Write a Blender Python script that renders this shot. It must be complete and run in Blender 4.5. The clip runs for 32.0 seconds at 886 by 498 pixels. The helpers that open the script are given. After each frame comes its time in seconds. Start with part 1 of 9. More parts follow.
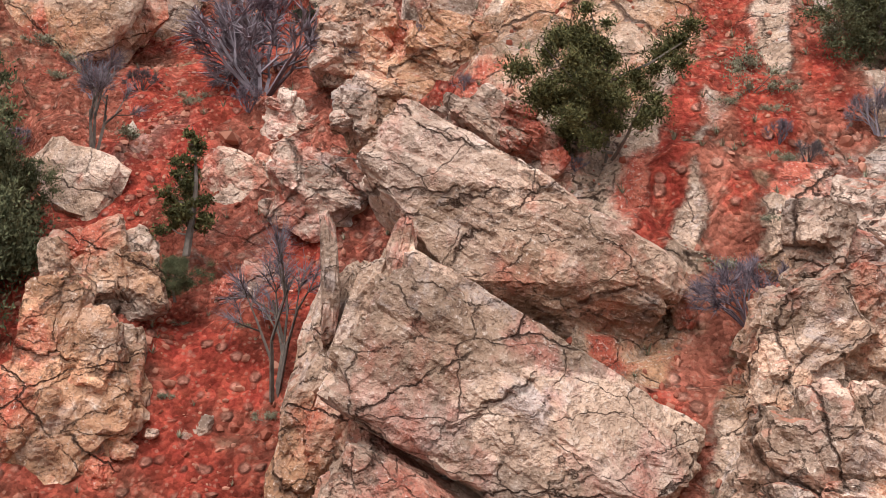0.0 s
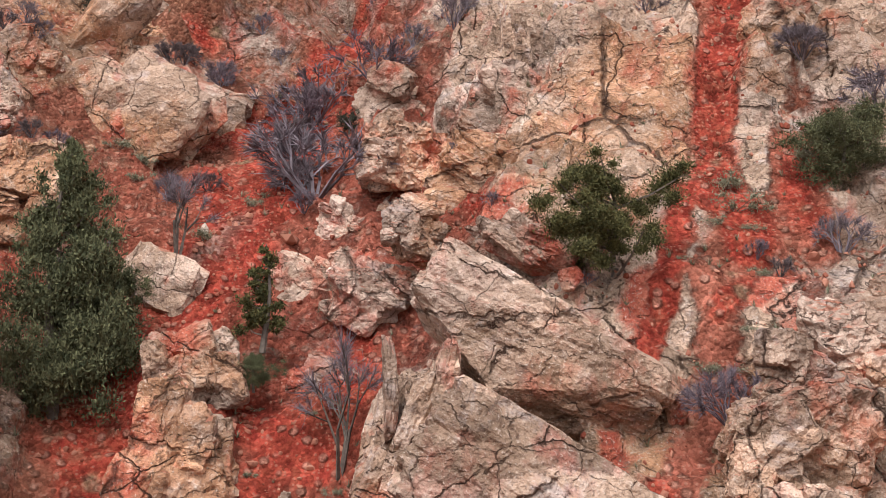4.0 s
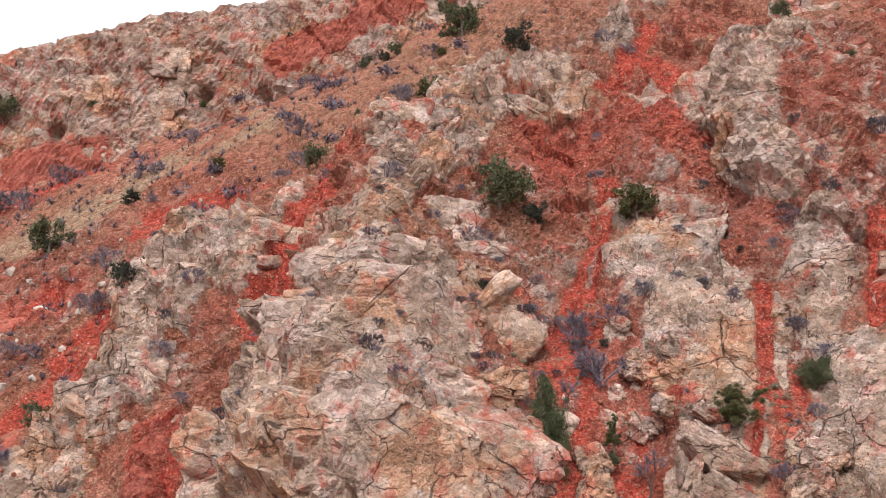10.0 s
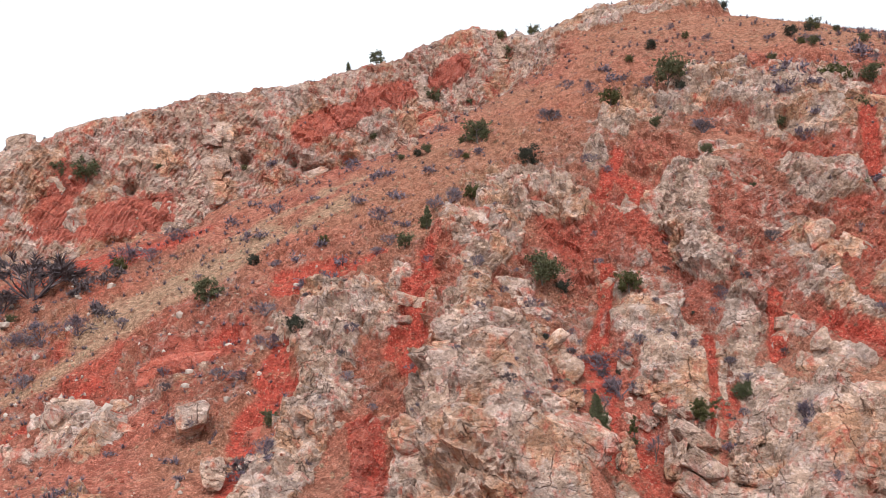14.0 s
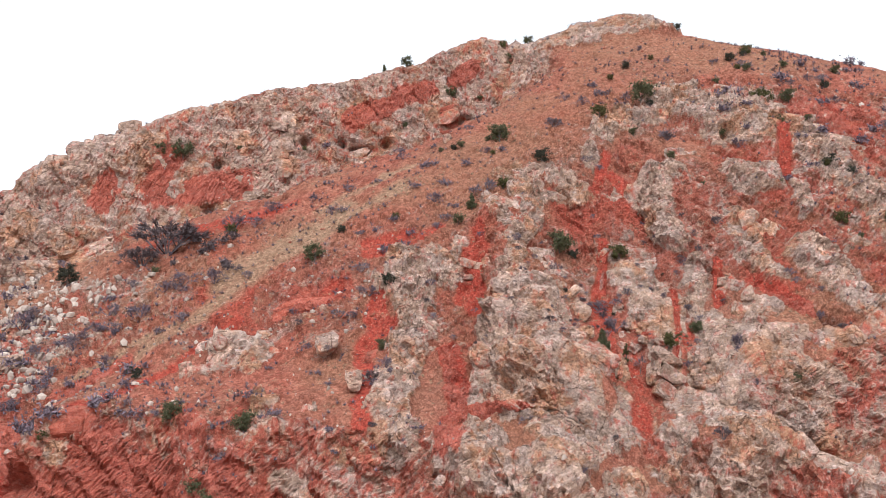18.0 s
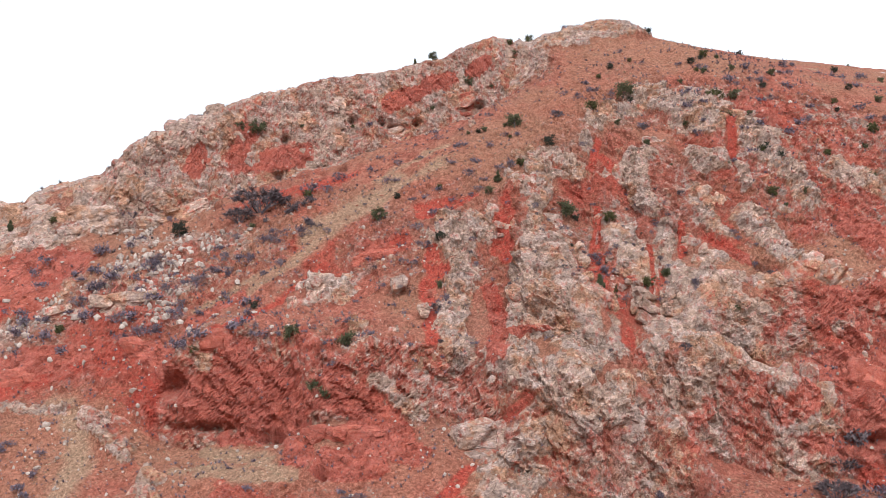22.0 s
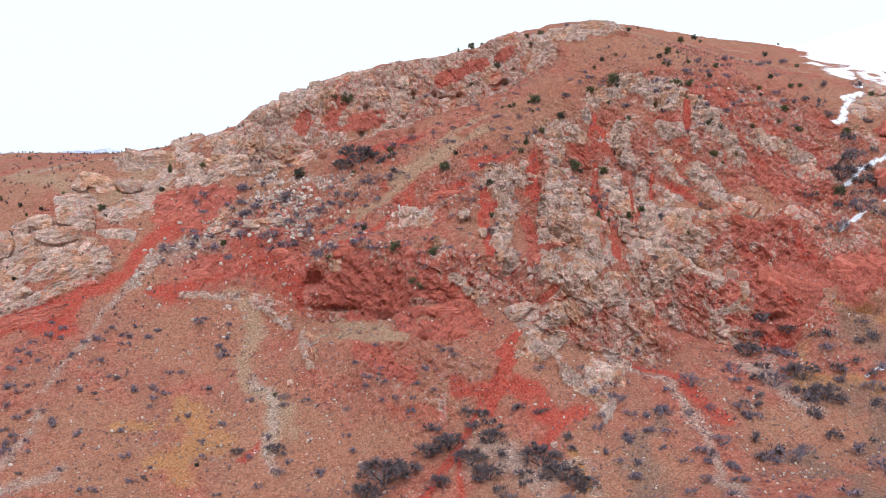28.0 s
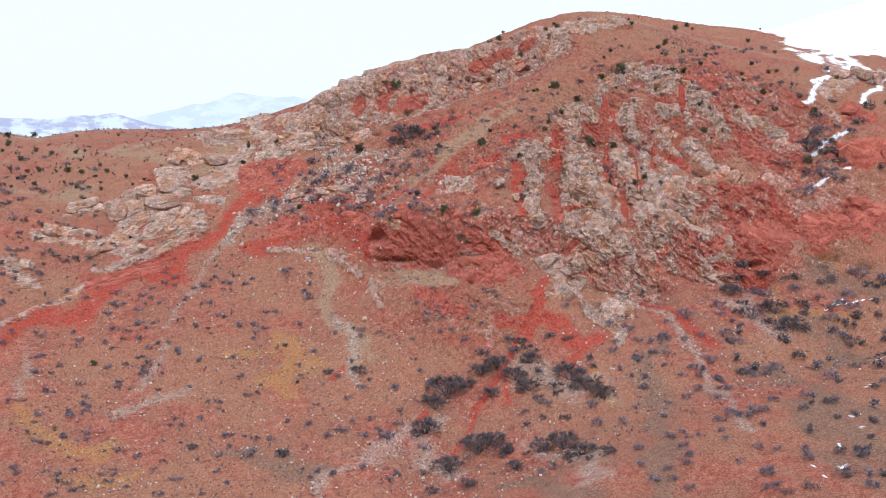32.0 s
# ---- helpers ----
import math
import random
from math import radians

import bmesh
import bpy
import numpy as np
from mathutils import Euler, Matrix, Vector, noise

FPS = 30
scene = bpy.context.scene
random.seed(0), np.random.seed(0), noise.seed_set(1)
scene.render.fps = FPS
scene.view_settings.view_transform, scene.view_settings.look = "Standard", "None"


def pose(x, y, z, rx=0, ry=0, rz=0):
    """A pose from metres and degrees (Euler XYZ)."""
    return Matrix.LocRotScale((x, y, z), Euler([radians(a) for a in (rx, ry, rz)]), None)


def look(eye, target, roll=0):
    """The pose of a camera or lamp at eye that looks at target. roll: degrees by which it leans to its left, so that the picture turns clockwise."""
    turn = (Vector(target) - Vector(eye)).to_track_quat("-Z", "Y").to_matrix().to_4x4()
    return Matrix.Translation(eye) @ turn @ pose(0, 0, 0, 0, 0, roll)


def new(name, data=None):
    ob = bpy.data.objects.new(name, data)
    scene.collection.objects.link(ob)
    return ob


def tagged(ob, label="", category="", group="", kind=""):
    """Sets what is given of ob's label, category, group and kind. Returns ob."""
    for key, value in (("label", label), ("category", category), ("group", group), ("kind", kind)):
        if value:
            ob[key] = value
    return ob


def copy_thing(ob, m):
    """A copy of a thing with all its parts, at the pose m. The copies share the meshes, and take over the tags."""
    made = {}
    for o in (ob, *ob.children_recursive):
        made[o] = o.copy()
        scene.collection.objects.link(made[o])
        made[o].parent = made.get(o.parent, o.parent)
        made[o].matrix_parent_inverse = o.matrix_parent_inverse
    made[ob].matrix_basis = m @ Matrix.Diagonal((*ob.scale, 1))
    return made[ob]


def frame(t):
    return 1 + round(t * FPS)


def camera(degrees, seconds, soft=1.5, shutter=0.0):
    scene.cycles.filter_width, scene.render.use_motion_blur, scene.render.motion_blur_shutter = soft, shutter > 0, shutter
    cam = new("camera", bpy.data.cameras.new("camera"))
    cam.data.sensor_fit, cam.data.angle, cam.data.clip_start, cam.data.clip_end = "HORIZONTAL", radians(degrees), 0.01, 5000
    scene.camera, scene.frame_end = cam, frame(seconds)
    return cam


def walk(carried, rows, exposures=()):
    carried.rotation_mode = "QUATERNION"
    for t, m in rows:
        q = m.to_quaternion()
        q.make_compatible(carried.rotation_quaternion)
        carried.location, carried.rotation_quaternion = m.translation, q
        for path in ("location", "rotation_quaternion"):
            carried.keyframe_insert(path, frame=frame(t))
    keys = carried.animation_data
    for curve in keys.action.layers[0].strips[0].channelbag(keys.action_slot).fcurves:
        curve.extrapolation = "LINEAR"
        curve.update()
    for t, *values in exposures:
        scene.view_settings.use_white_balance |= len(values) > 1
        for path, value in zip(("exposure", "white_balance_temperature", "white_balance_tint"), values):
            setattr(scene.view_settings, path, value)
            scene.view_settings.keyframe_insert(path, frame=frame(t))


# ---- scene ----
cam = camera(40.5, 32.0, 0.55)
PATH = [
    (0, (0.00, 0.00, 120.00), (-0.017, 19.730, 123.278), 0.23),
    (0.5, (-0.01, -0.30, 120.03), (-0.053, 19.425, 123.332), 0.22),
    (1, (-0.00, -0.62, 120.06), (-0.065, 19.100, 123.388), 0.23),
    (1.5, (0.01, -0.97, 120.12), (-0.078, 18.753, 123.450), 0.23),
    (2, (0.00, -1.38, 120.28), (-0.088, 18.340, 123.641), 0.23),
    (2.5, (-0.04, -1.94, 120.56), (-0.138, 17.771, 123.949), 0.23),
    (4.5, (-1.49, -7.59, 121.96), (-1.563, 12.132, 125.283), 0.19),
    (5, (-2.51, -10.00, 122.32), (-2.609, 9.723, 125.618), 0.10),
    (5.5, (-3.82, -12.91, 122.71), (-3.894, 6.822, 125.973), 0.10),
    (6, (-5.29, -16.22, 123.11), (-5.353, 3.509, 126.386), 0.08),
    (6.5, (-6.99, -20.15, 123.46), (-7.025, -0.425, 126.757), 0.10),
    (7, (-9.10, -24.75, 123.77), (-9.046, -5.028, 127.064), 0.05),
    (7.5, (-11.33, -29.96, 124.05), (-11.218, -10.234, 127.340), 0.09),
    (8, (-13.80, -35.72, 124.34), (-13.587, -15.991, 127.620), 0.09),
    (8.5, (-16.46, -41.90, 124.67), (-16.018, -22.169, 127.913), 0.08),
    (9, (-19.37, -48.38, 124.93), (-18.527, -28.661, 128.152), 0.01),
    (9.5, (-22.55, -55.18, 125.08), (-21.270, -35.476, 128.257), 0.03),
    (10, (-26.11, -62.21, 125.14), (-24.398, -42.533, 128.279), 0.02),
    (10.5, (-29.93, -69.30, 125.27), (-27.842, -49.654, 128.362), -0.05),
    (11, (-34.04, -76.57, 125.29), (-31.606, -56.959, 128.349), -0.12),
    (11.5, (-38.57, -83.99, 125.39), (-35.787, -64.413, 128.412), -0.19),
    (12, (-43.33, -91.34, 125.72), (-40.181, -71.811, 128.695), -0.23),
    (12.5, (-48.29, -98.92, 126.11), (-44.798, -79.445, 129.057), -0.32),
    (13, (-53.37, -106.59, 126.35), (-49.584, -87.166, 129.258), -0.41),
    (13.5, (-58.58, -114.43, 126.53), (-54.545, -95.048, 129.389), -0.48),
    (14, (-63.72, -122.68, 126.63), (-59.461, -103.341, 129.457), -0.59),
    (14.5, (-68.77, -131.14, 126.63), (-64.303, -111.845, 129.395), -0.62),
    (16.5, (-89.83, -166.41, 126.41), (-84.679, -147.204, 128.522), -0.61),
    (17, (-95.51, -175.41, 126.66), (-90.226, -156.217, 128.582), -0.58),
    (17.5, (-101.10, -184.31, 126.92), (-95.696, -165.127, 128.649), -0.48),
    (18, (-106.76, -193.33, 127.16), (-101.234, -174.176, 128.733), -0.38),
    (18.5, (-112.52, -202.51, 127.42), (-106.876, -183.376, 128.845), -0.35),
    (19, (-118.45, -211.93, 127.66), (-112.681, -192.824, 128.924), -0.27),
    (19.5, (-124.55, -221.64, 127.89), (-118.666, -202.557, 129.023), -0.23),
    (20, (-130.90, -231.61, 128.14), (-124.897, -212.557, 129.136), -0.19),
    (20.5, (-137.26, -241.71, 128.42), (-131.154, -222.682, 129.272), -0.20),
    (21, (-143.80, -251.93, 128.75), (-137.593, -232.929, 129.456), -0.16),
    (21.5, (-150.43, -262.16, 128.99), (-144.122, -243.187, 129.568), -0.18),
    (22, (-157.08, -272.55, 129.32), (-150.685, -253.609, 129.774), -0.17),
    (22.5, (-163.89, -283.09, 129.52), (-157.401, -264.177, 129.853), -0.13),
    (23, (-170.83, -293.97, 129.98), (-164.249, -275.085, 130.179), -0.06),
    (23.5, (-178.18, -304.99, 130.60), (-171.492, -286.136, 130.673), 0.02),
    (24, (-185.48, -316.14, 131.17), (-178.719, -297.320, 131.122), 0.08),
    (24.5, (-192.87, -327.68, 131.38), (-186.043, -308.885, 131.224), 0.10),
    (25, (-200.18, -339.39, 131.34), (-193.291, -320.610, 131.087), 0.11),
    (25.5, (-207.65, -351.35, 131.74), (-200.732, -332.587, 131.397), 0.15),
    (27.5, (-240.12, -402.04, 134.37), (-232.998, -383.372, 133.592), 0.46),
    (28, (-248.34, -415.27, 134.95), (-241.199, -396.611, 134.068), 0.49),
    (28.5, (-256.78, -428.77, 135.71), (-249.621, -410.120, 134.710), 0.54),
    (29, (-265.41, -442.42, 136.52), (-258.224, -423.791, 135.419), 0.57),
    (29.5, (-274.52, -456.57, 137.50), (-267.306, -437.951, 136.305), 0.55),
    (30, (-283.99, -471.18, 138.34), (-276.744, -452.579, 137.043), 0.52),
    (30.5, (-292.43, -484.16, 138.88), (-285.162, -465.579, 137.500), 0.44),
    (31, (-299.27, -493.60, 139.52), (-291.999, -475.023, 138.058), 0.36),
    (31.5, (-305.46, -501.84, 140.06), (-298.187, -483.275, 138.542), 0.28),
    (32, (-311.55, -510.02, 140.57), (-304.273, -491.461, 139.026), 0.14),
]
walk(cam, [(t, look(eye, target, roll)) for t, eye, target, roll in PATH],
     exposures=[(0.0, 0.20, 6300, 10), (6.0, 0.13, 6250, 10), (11.0, 0.13, 6050, 10), (18.0, 0.11, 5950, 11), (25.0, 0.02, 5750, 11), (32.0, -0.07, 5600, 10)])

# ---- light: high overcast sky, soft broad sun from the upper left behind the camera ----
SUN_ELEVATION, SUN_AZIMUTH = radians(50), radians(196)
world = bpy.data.worlds.new("overcast_sky")
scene.world = world
world.use_nodes = True
wn, wl = world.node_tree.nodes, world.node_tree.links
wn.clear()
sky = wn.new("ShaderNodeTexSky")
sky.sky_type, sky.sun_disc = "NISHITA", False
sky.sun_elevation, sky.sun_rotation = SUN_ELEVATION, SUN_AZIMUTH
sky.air_density, sky.dust_density, sky.ozone_density = 1.0, 3.0, 1.0
veil = wn.new("ShaderNodeMix")
veil.data_type, veil.blend_type = "RGBA", "MIX"
veil.inputs["Factor"].default_value = 0.90
veil.inputs["B"].default_value = (11.0, 11.1, 10.9, 1)   # the cloud sheet over the clear sky
back = wn.new("ShaderNodeBackground")
back.inputs["Strength"].default_value = 0.105
wout = wn.new("ShaderNodeOutputWorld")
wl.new(sky.outputs["Color"], veil.inputs["A"])
wl.new(veil.outputs["Result"], back.inputs["Color"])
wl.new(back.outputs["Background"], wout.inputs["Surface"])
sun = new("sun", bpy.data.lights.new("sun", "SUN"))
sun.data.energy, sun.data.angle, sun.data.color = 2.8, radians(28), (1.0, 0.96, 0.9)
_d = Vector((math.sin(SUN_AZIMUTH) * math.cos(SUN_ELEVATION), math.cos(SUN_AZIMUTH) * math.cos(SUN_ELEVATION), math.sin(SUN_ELEVATION)))
sun.matrix_world = look(_d * 400, (0, 0, 0))


# ---- noise, vectorised ----
def _scramble(h):
    """Turns whole numbers below 2 ** 32 into even noise from 0 to 1."""
    h = ((h ^ (h >> 13)) * 1274126177) & 0xFFFFFFFF
    h = ((h ^ (h >> 16)) * 2246822519) & 0xFFFFFFFF
    return ((h ^ (h >> 15)) & 0xFFFFFF) / 16777216.0


def _hash(ix, iy, iz, seed):
    return _scramble((ix.astype(np.int64) * 374761393 + iy.astype(np.int64) * 668265263 + iz.astype(np.int64) * 2147483647 + seed * 1274126177) & 0xFFFFFFFF)


def vnoise(x, y, z, seed=0):
    """Smooth value noise, -1 to 1."""
    x, y, z = np.broadcast_arrays(np.asarray(x, float), np.asarray(y, float), np.asarray(z, float))
    ix, iy, iz = np.floor(x), np.floor(y), np.floor(z)
    ux, uy, uz = (f * f * f * (f * (f * 6 - 15) + 10) for f in (x - ix, y - iy, z - iz))
    h = ix.astype(np.int64) * 374761393 + iy.astype(np.int64) * 668265263 + iz.astype(np.int64) * 2147483647 + seed * 1274126177

    def corner(a, b, c):
        return _scramble((h + (a * 374761393 + b * 668265263 + c * 2147483647)) & 0xFFFFFFFF)

    def edge(b, c):
        low = corner(0, b, c)
        return low + ux * (corner(1, b, c) - low)

    def side(c):
        low = edge(0, c)
        return low + uy * (edge(1, c) - low)

    low = side(0)
    if not np.any(z):                       # a flat field needs no second layer
        return low * 2 - 1
    return (low + uz * (side(1) - low)) * 2 - 1


def fbm(x, y, z, octaves=4, seed=0, gain=0.5):
    total, amp = 0.0, 1.0
    for o in range(octaves):
        total = total + amp * vnoise(x * 2.03 ** o, y * 2.03 ** o, z * 2.03 ** o, seed + o * 17)
        amp *= gain
    return total


def ridged(x, y, z, octaves=4, seed=0):
    total, amp = 0.0, 1.0
    for o in range(octaves):
        total = total + amp * (1 - 2 * np.abs(vnoise(x * 2.1 ** o, y * 2.1 ** o, z * 2.1 ** o, seed + o * 13)))
        amp *= 0.5
    return total


def cells(x, y, z, seed=0):
    """Worley cells: a random value per cell, and the distance to the cell's border."""
    x, y, z = (np.asarray(v, float) for v in (x, y, z))
    ix, iy, iz = np.floor(x), np.floor(y), np.floor(z)
    f1, f2, value = np.full(x.shape, 9.0), np.full(x.shape, 9.0), np.zeros(x.shape)
    for a in (-1, 0, 1):
        for b in (-1, 0, 1):
            for c in (-1, 0, 1):
                jx, jy, jz = ix + a, iy + b, iz + c
                d = np.sqrt((jx + _hash(jx, jy, jz, seed) - x) ** 2 + (jy + _hash(jx, jy, jz, seed + 1) - y) ** 2 + (jz + _hash(jx, jy, jz, seed + 2) - z) ** 2)
                near = d < f1
                f2 = np.where(near, f1, np.minimum(f2, d))
                value = np.where(near, _hash(jx, jy, jz, seed + 3), value)
                f1 = np.where(near, d, f1)
    return value, f2 - f1


def smooth(a, b, v):
    u = np.clip((v - a) / (b - a), 0, 1)
    return u * u * (3 - 2 * u)


# ---- the lie of the land ----
GRID_X, GRID_Y, GRID_STEP = -320.0, -130.0, 50.0
RISE = [  # heights of the smoothed hillside on a 50 m net, south to north
    [-28, -21, -16, -10, -2, 11, 14, 19, 37, 63, 91, 119],
    [-13, -5, 2, 6, 13, 39, 46, 44, 60, 87, 114, 138],
    [2, 11, 20, 26, 32, 61, 71, 72, 86, 113, 136, 155],
    [19, 30, 40, 48, 67, 102, 119, 116, 137, 152, 160, 171],
    [41, 55, 67, 72, 101, 133, 168, 188, 205, 194, 187, 190],
    [65, 85, 102, 105, 142, 170, 183, 223, 215, 202, 207, 210],
    [87, 114, 142, 149, 182, 199, 200, 223, 223, 217, 221, 224],
    [104, 127, 148, 153, 167, 188, 203, 220, 229, 229, 230, 233],
    [118, 134, 147, 154, 164, 181, 200, 218, 232, 238, 241, 243],
]


def _spline(u):
    return ((1 - u) ** 3 / 6, (3 * u ** 3 - 6 * u * u + 4) / 6, (-3 * u ** 3 + 3 * u * u + 3 * u + 1) / 6, u ** 3 / 6)


def hillside(x, y):
    net = np.array(RISE, float)
    ny, nx = net.shape
    a, b = np.clip((x - GRID_X) / GRID_STEP, 1, nx - 2.001), np.clip((y - GRID_Y) / GRID_STEP, 1, ny - 2.001)
    i, j = np.floor(a).astype(int), np.floor(b).astype(int)
    wx, wy = _spline(a - i), _spline(b - j)
    z = 0.0
    for p in range(4):
        for q in range(4):
            z = z + wx[p] * wy[q] * net[np.clip(j - 1 + q, 0, ny - 1), np.clip(i - 1 + p, 0, nx - 1)]
    return z


def cliff(x, y, wander, ax, ay, bx, by, rise, width=3.0, reach=18.0, fade=12.0):
    """A step in the slope along the line a to b, higher on its left side: steep within width, fading out over reach."""
    ux, uy = bx - ax, by - ay
    n = math.hypot(ux, uy)
    ux, uy = ux / n, uy / n
    s, d = (x - ax) * ux + (y - ay) * uy, -(x - ax) * uy + (y - ay) * ux
    d = d + wander
    along = smooth(-fade, fade, s) * (1 - smooth(n - fade, n + fade, s))
    return rise * (smooth(-width, width, d) - 0.5) * np.exp(-(d / reach) ** 2) * along


def trough(x, y, ax, ay, bx, by, depth, width, fade=8.0):
    """A gully (depth positive) or a rib (negative) along the line a to b."""
    ux, uy = bx - ax, by - ay
    n = math.hypot(ux, uy)
    ux, uy = ux / n, uy / n
    s, d = (x - ax) * ux + (y - ay) * uy, -(x - ax) * uy + (y - ay) * ux
    d = d + 0.35 * width * vnoise(x / (width * 2.2), y / (width * 2.2), 0, 8)
    along = smooth(-fade, fade * 0.5, s) * (1 - smooth(n - fade * 0.5, n + fade, s))
    return -depth * np.exp(-(d / width) ** 2) * along


def land(x, y):
    """Height of the ground without its roughness."""
    x, y = np.asarray(x, float), np.asarray(y, float)
    z = hillside(x, y)
    wander = 2.5 * vnoise(x / 9, y / 9, 0, 5) + 0.4 * vnoise(x / 3.5, y / 3.5, 0, 6)
    z = z + cliff(x, y, wander, -135, 151, -95, 147, 28, 2.6, 20)      # the long upper cliff, rising eastward
    z = z + cliff(x, y, wander, -95, 147, -45, 143, 29, 2.6, 20)
    z = z + cliff(x, y, wander, -45, 143, 10, 138, 27, 2.6, 20)
    z = z + cliff(x, y, wander, -124, 64, -96, 49, 27, 2.5, 16)        # the red cliff with the caves
    z = z + cliff(x, y, wander, -96, 49, -86, 35, 17, 2.5, 14, 7.0)
    z = z + cliff(x, y, wander, -86, 35, -54, 16, 15, 3.0, 16)
    z = z + cliff(x, y, wander, -52, 13, -36, -8, 20, 3.0, 16)         # foot of the grey face
    z = z + cliff(x, y, wander, -36, -8, -6, -14, 22, 3.0, 18)
    z = z + cliff(x, y, wander, -8, 0, 60, -20, 22, 3.5, 20)
    z = z + cliff(x, y, wander, 15, 12, 70, 0, 16, 3.5, 20)
    z = z + cliff(x, y, wander, -30, 18, -12, 15, 12, 2.0, 10)         # the near buttress
    z = z + trough(x, y, -9, 20, -4, 60, 4.0, 4.0)             # the red gully by the pillar
    z = z + trough(x, y, 4.5, 18, 11, 56, 3.5, 3.0)            # the scree gully beside the slabs
    z = z + trough(x, y, -24, 22, -20, 60, -8.0, 8.0)          # the buttress and the castle crag above it
    z = z + trough(x, y, 17, 42, 26, 58, -5.0, 6.0)
    # the floors of the two near gullies, and the steep drop below them
    floor = 124.9 + np.where(y > 28.3, 0.97, 1.25) * (y - 28.3) + 4.5 * smooth(-3.5, 4.0, x) + 0.35 * np.maximum(20 - y, 0)
    here = smooth(-14, -10, x) * smooth(14, 10, x) * smooth(4, 12, y) * smooth(41, 33, y)
    z = z + here * (floor - z)
    z = z + 42 * np.exp(-((x + 320) / 130) ** 2 - ((y - 340) / 80) ** 2)   # the western hill
    z = z + 13 * np.exp(-((x - 95) / 70) ** 2 - ((y - 245) / 45) ** 2)     # the grassy crest behind the summit
    z = z + 4.6 * np.exp(-((x - 38) / 24) ** 2 - ((y - 130) / 20) ** 2)     # the summit crag
    # the far country: valley before the hill, a snowy mountain to the east, rolling land to the west
    east = np.maximum((x - 228) * 0.6 + (y - 205) * 0.8, 0)
    z = z + (0.32 * np.minimum(east, 97) - 0.10 * np.minimum(np.maximum(east - 97, 0), 900)) * np.clip((x - 228) / 117, 0, 2.2)
    south = np.maximum(-130 - y, 0)
    z = z - 0.12 * np.minimum(south, 150)
    north = np.maximum(y - 250, 0)
    z = z - 0.10 * np.minimum(north, 700)
    west = np.maximum(-310 - x, 0)
    z = z + 0.02 * np.minimum(west, 600)
    return z


def graded(lo, a, b, hi, fine, growth):
    """Coordinates that are fine between a and b and grow coarser out to lo and hi."""
    mid = list(np.arange(a, b, fine))
    up, step, v = [], fine, b
    while v < hi:
        up.append(v)
        step *= growth
        v += step
    down, step, v = [], fine, a
    while True:
        step *= growth
        v -= step
        if v < lo:
            break
        down.append(v)
    return np.array(down[::-1] + mid + up + [hi])


# ---- materials ----
def node(nt, kind, props=None, **inputs):
    n = nt.nodes.new(kind)
    for k, v in (props or {}).items():
        setattr(n, k, v)
    for k, v in inputs.items():
        sock = n.inputs[int(k[1:])] if k[0] == "i" and k[1:].isdigit() else n.inputs[k.replace("_", " ")]
        if isinstance(v, bpy.types.NodeSocket):
            nt.links.new(v, sock)
        else:
            sock.default_value = v
    return n


def blank(name, rough=0.95, spec=0.12):
    m = bpy.data.materials.new(name)
    m.use_nodes = True
    nt = m.node_tree
    b = nt.nodes["Principled BSDF"]
    b.inputs["Roughness"].default_value = rough
    b.inputs["Specular IOR Level"].default_value = spec
    return m, nt, b


def noise_of(nt, where, scale, detail=4.0, rough=0.55, distortion=0.0):
    return node(nt, "ShaderNodeTexNoise", Vector=where, Scale=scale, Detail=detail, Roughness=rough, Distortion=distortion).outputs["Fac"]


def step_of(nt, value, lo, hi, to_lo=0.0, to_hi=1.0):
    return node(nt, "ShaderNodeMapRange", {"interpolation_type": "SMOOTHSTEP"}, i0=value, i1=lo, i2=hi, i3=to_lo, i4=to_hi).outputs[0]


def calc(nt, op, a, b=0.0):
    return node(nt, "ShaderNodeMath", {"operation": op}, i0=a, i1=b).outputs[0]


def mix(nt, fac, a, b, blend="MIX"):
    n = node(nt, "ShaderNodeMix", {"data_type": "RGBA", "blend_type": blend})
    for sock, v in ((n.inputs[0], fac), (n.inputs[6], a), (n.inputs[7], b)):
        if isinstance(v, bpy.types.NodeSocket):
            nt.links.new(v, sock)
        else:
            sock.default_value = v if isinstance(v, (int, float)) else (*v, 1)
    return n.outputs[2]


def stretched(nt, where, sx, sy, sz, turn=(0, 0, 0)):
    return node(nt, "ShaderNodeMapping", None, Vector=where, Scale=(sx, sy, sz), Rotation=turn).outputs[0]


def joints_of(nt, where, scale, width, broken):
    """Joints between blocks of stone, interrupted where broken is low: 0 in the joint, 1 beside it."""
    v = node(nt, "ShaderNodeTexVoronoi", {"feature": "DISTANCE_TO_EDGE"}, Vector=where, Scale=scale).outputs["Distance"]
    return calc(nt, "MAXIMUM", step_of(nt, v, 0.0, width), step_of(nt, broken, 0.52, 0.44))


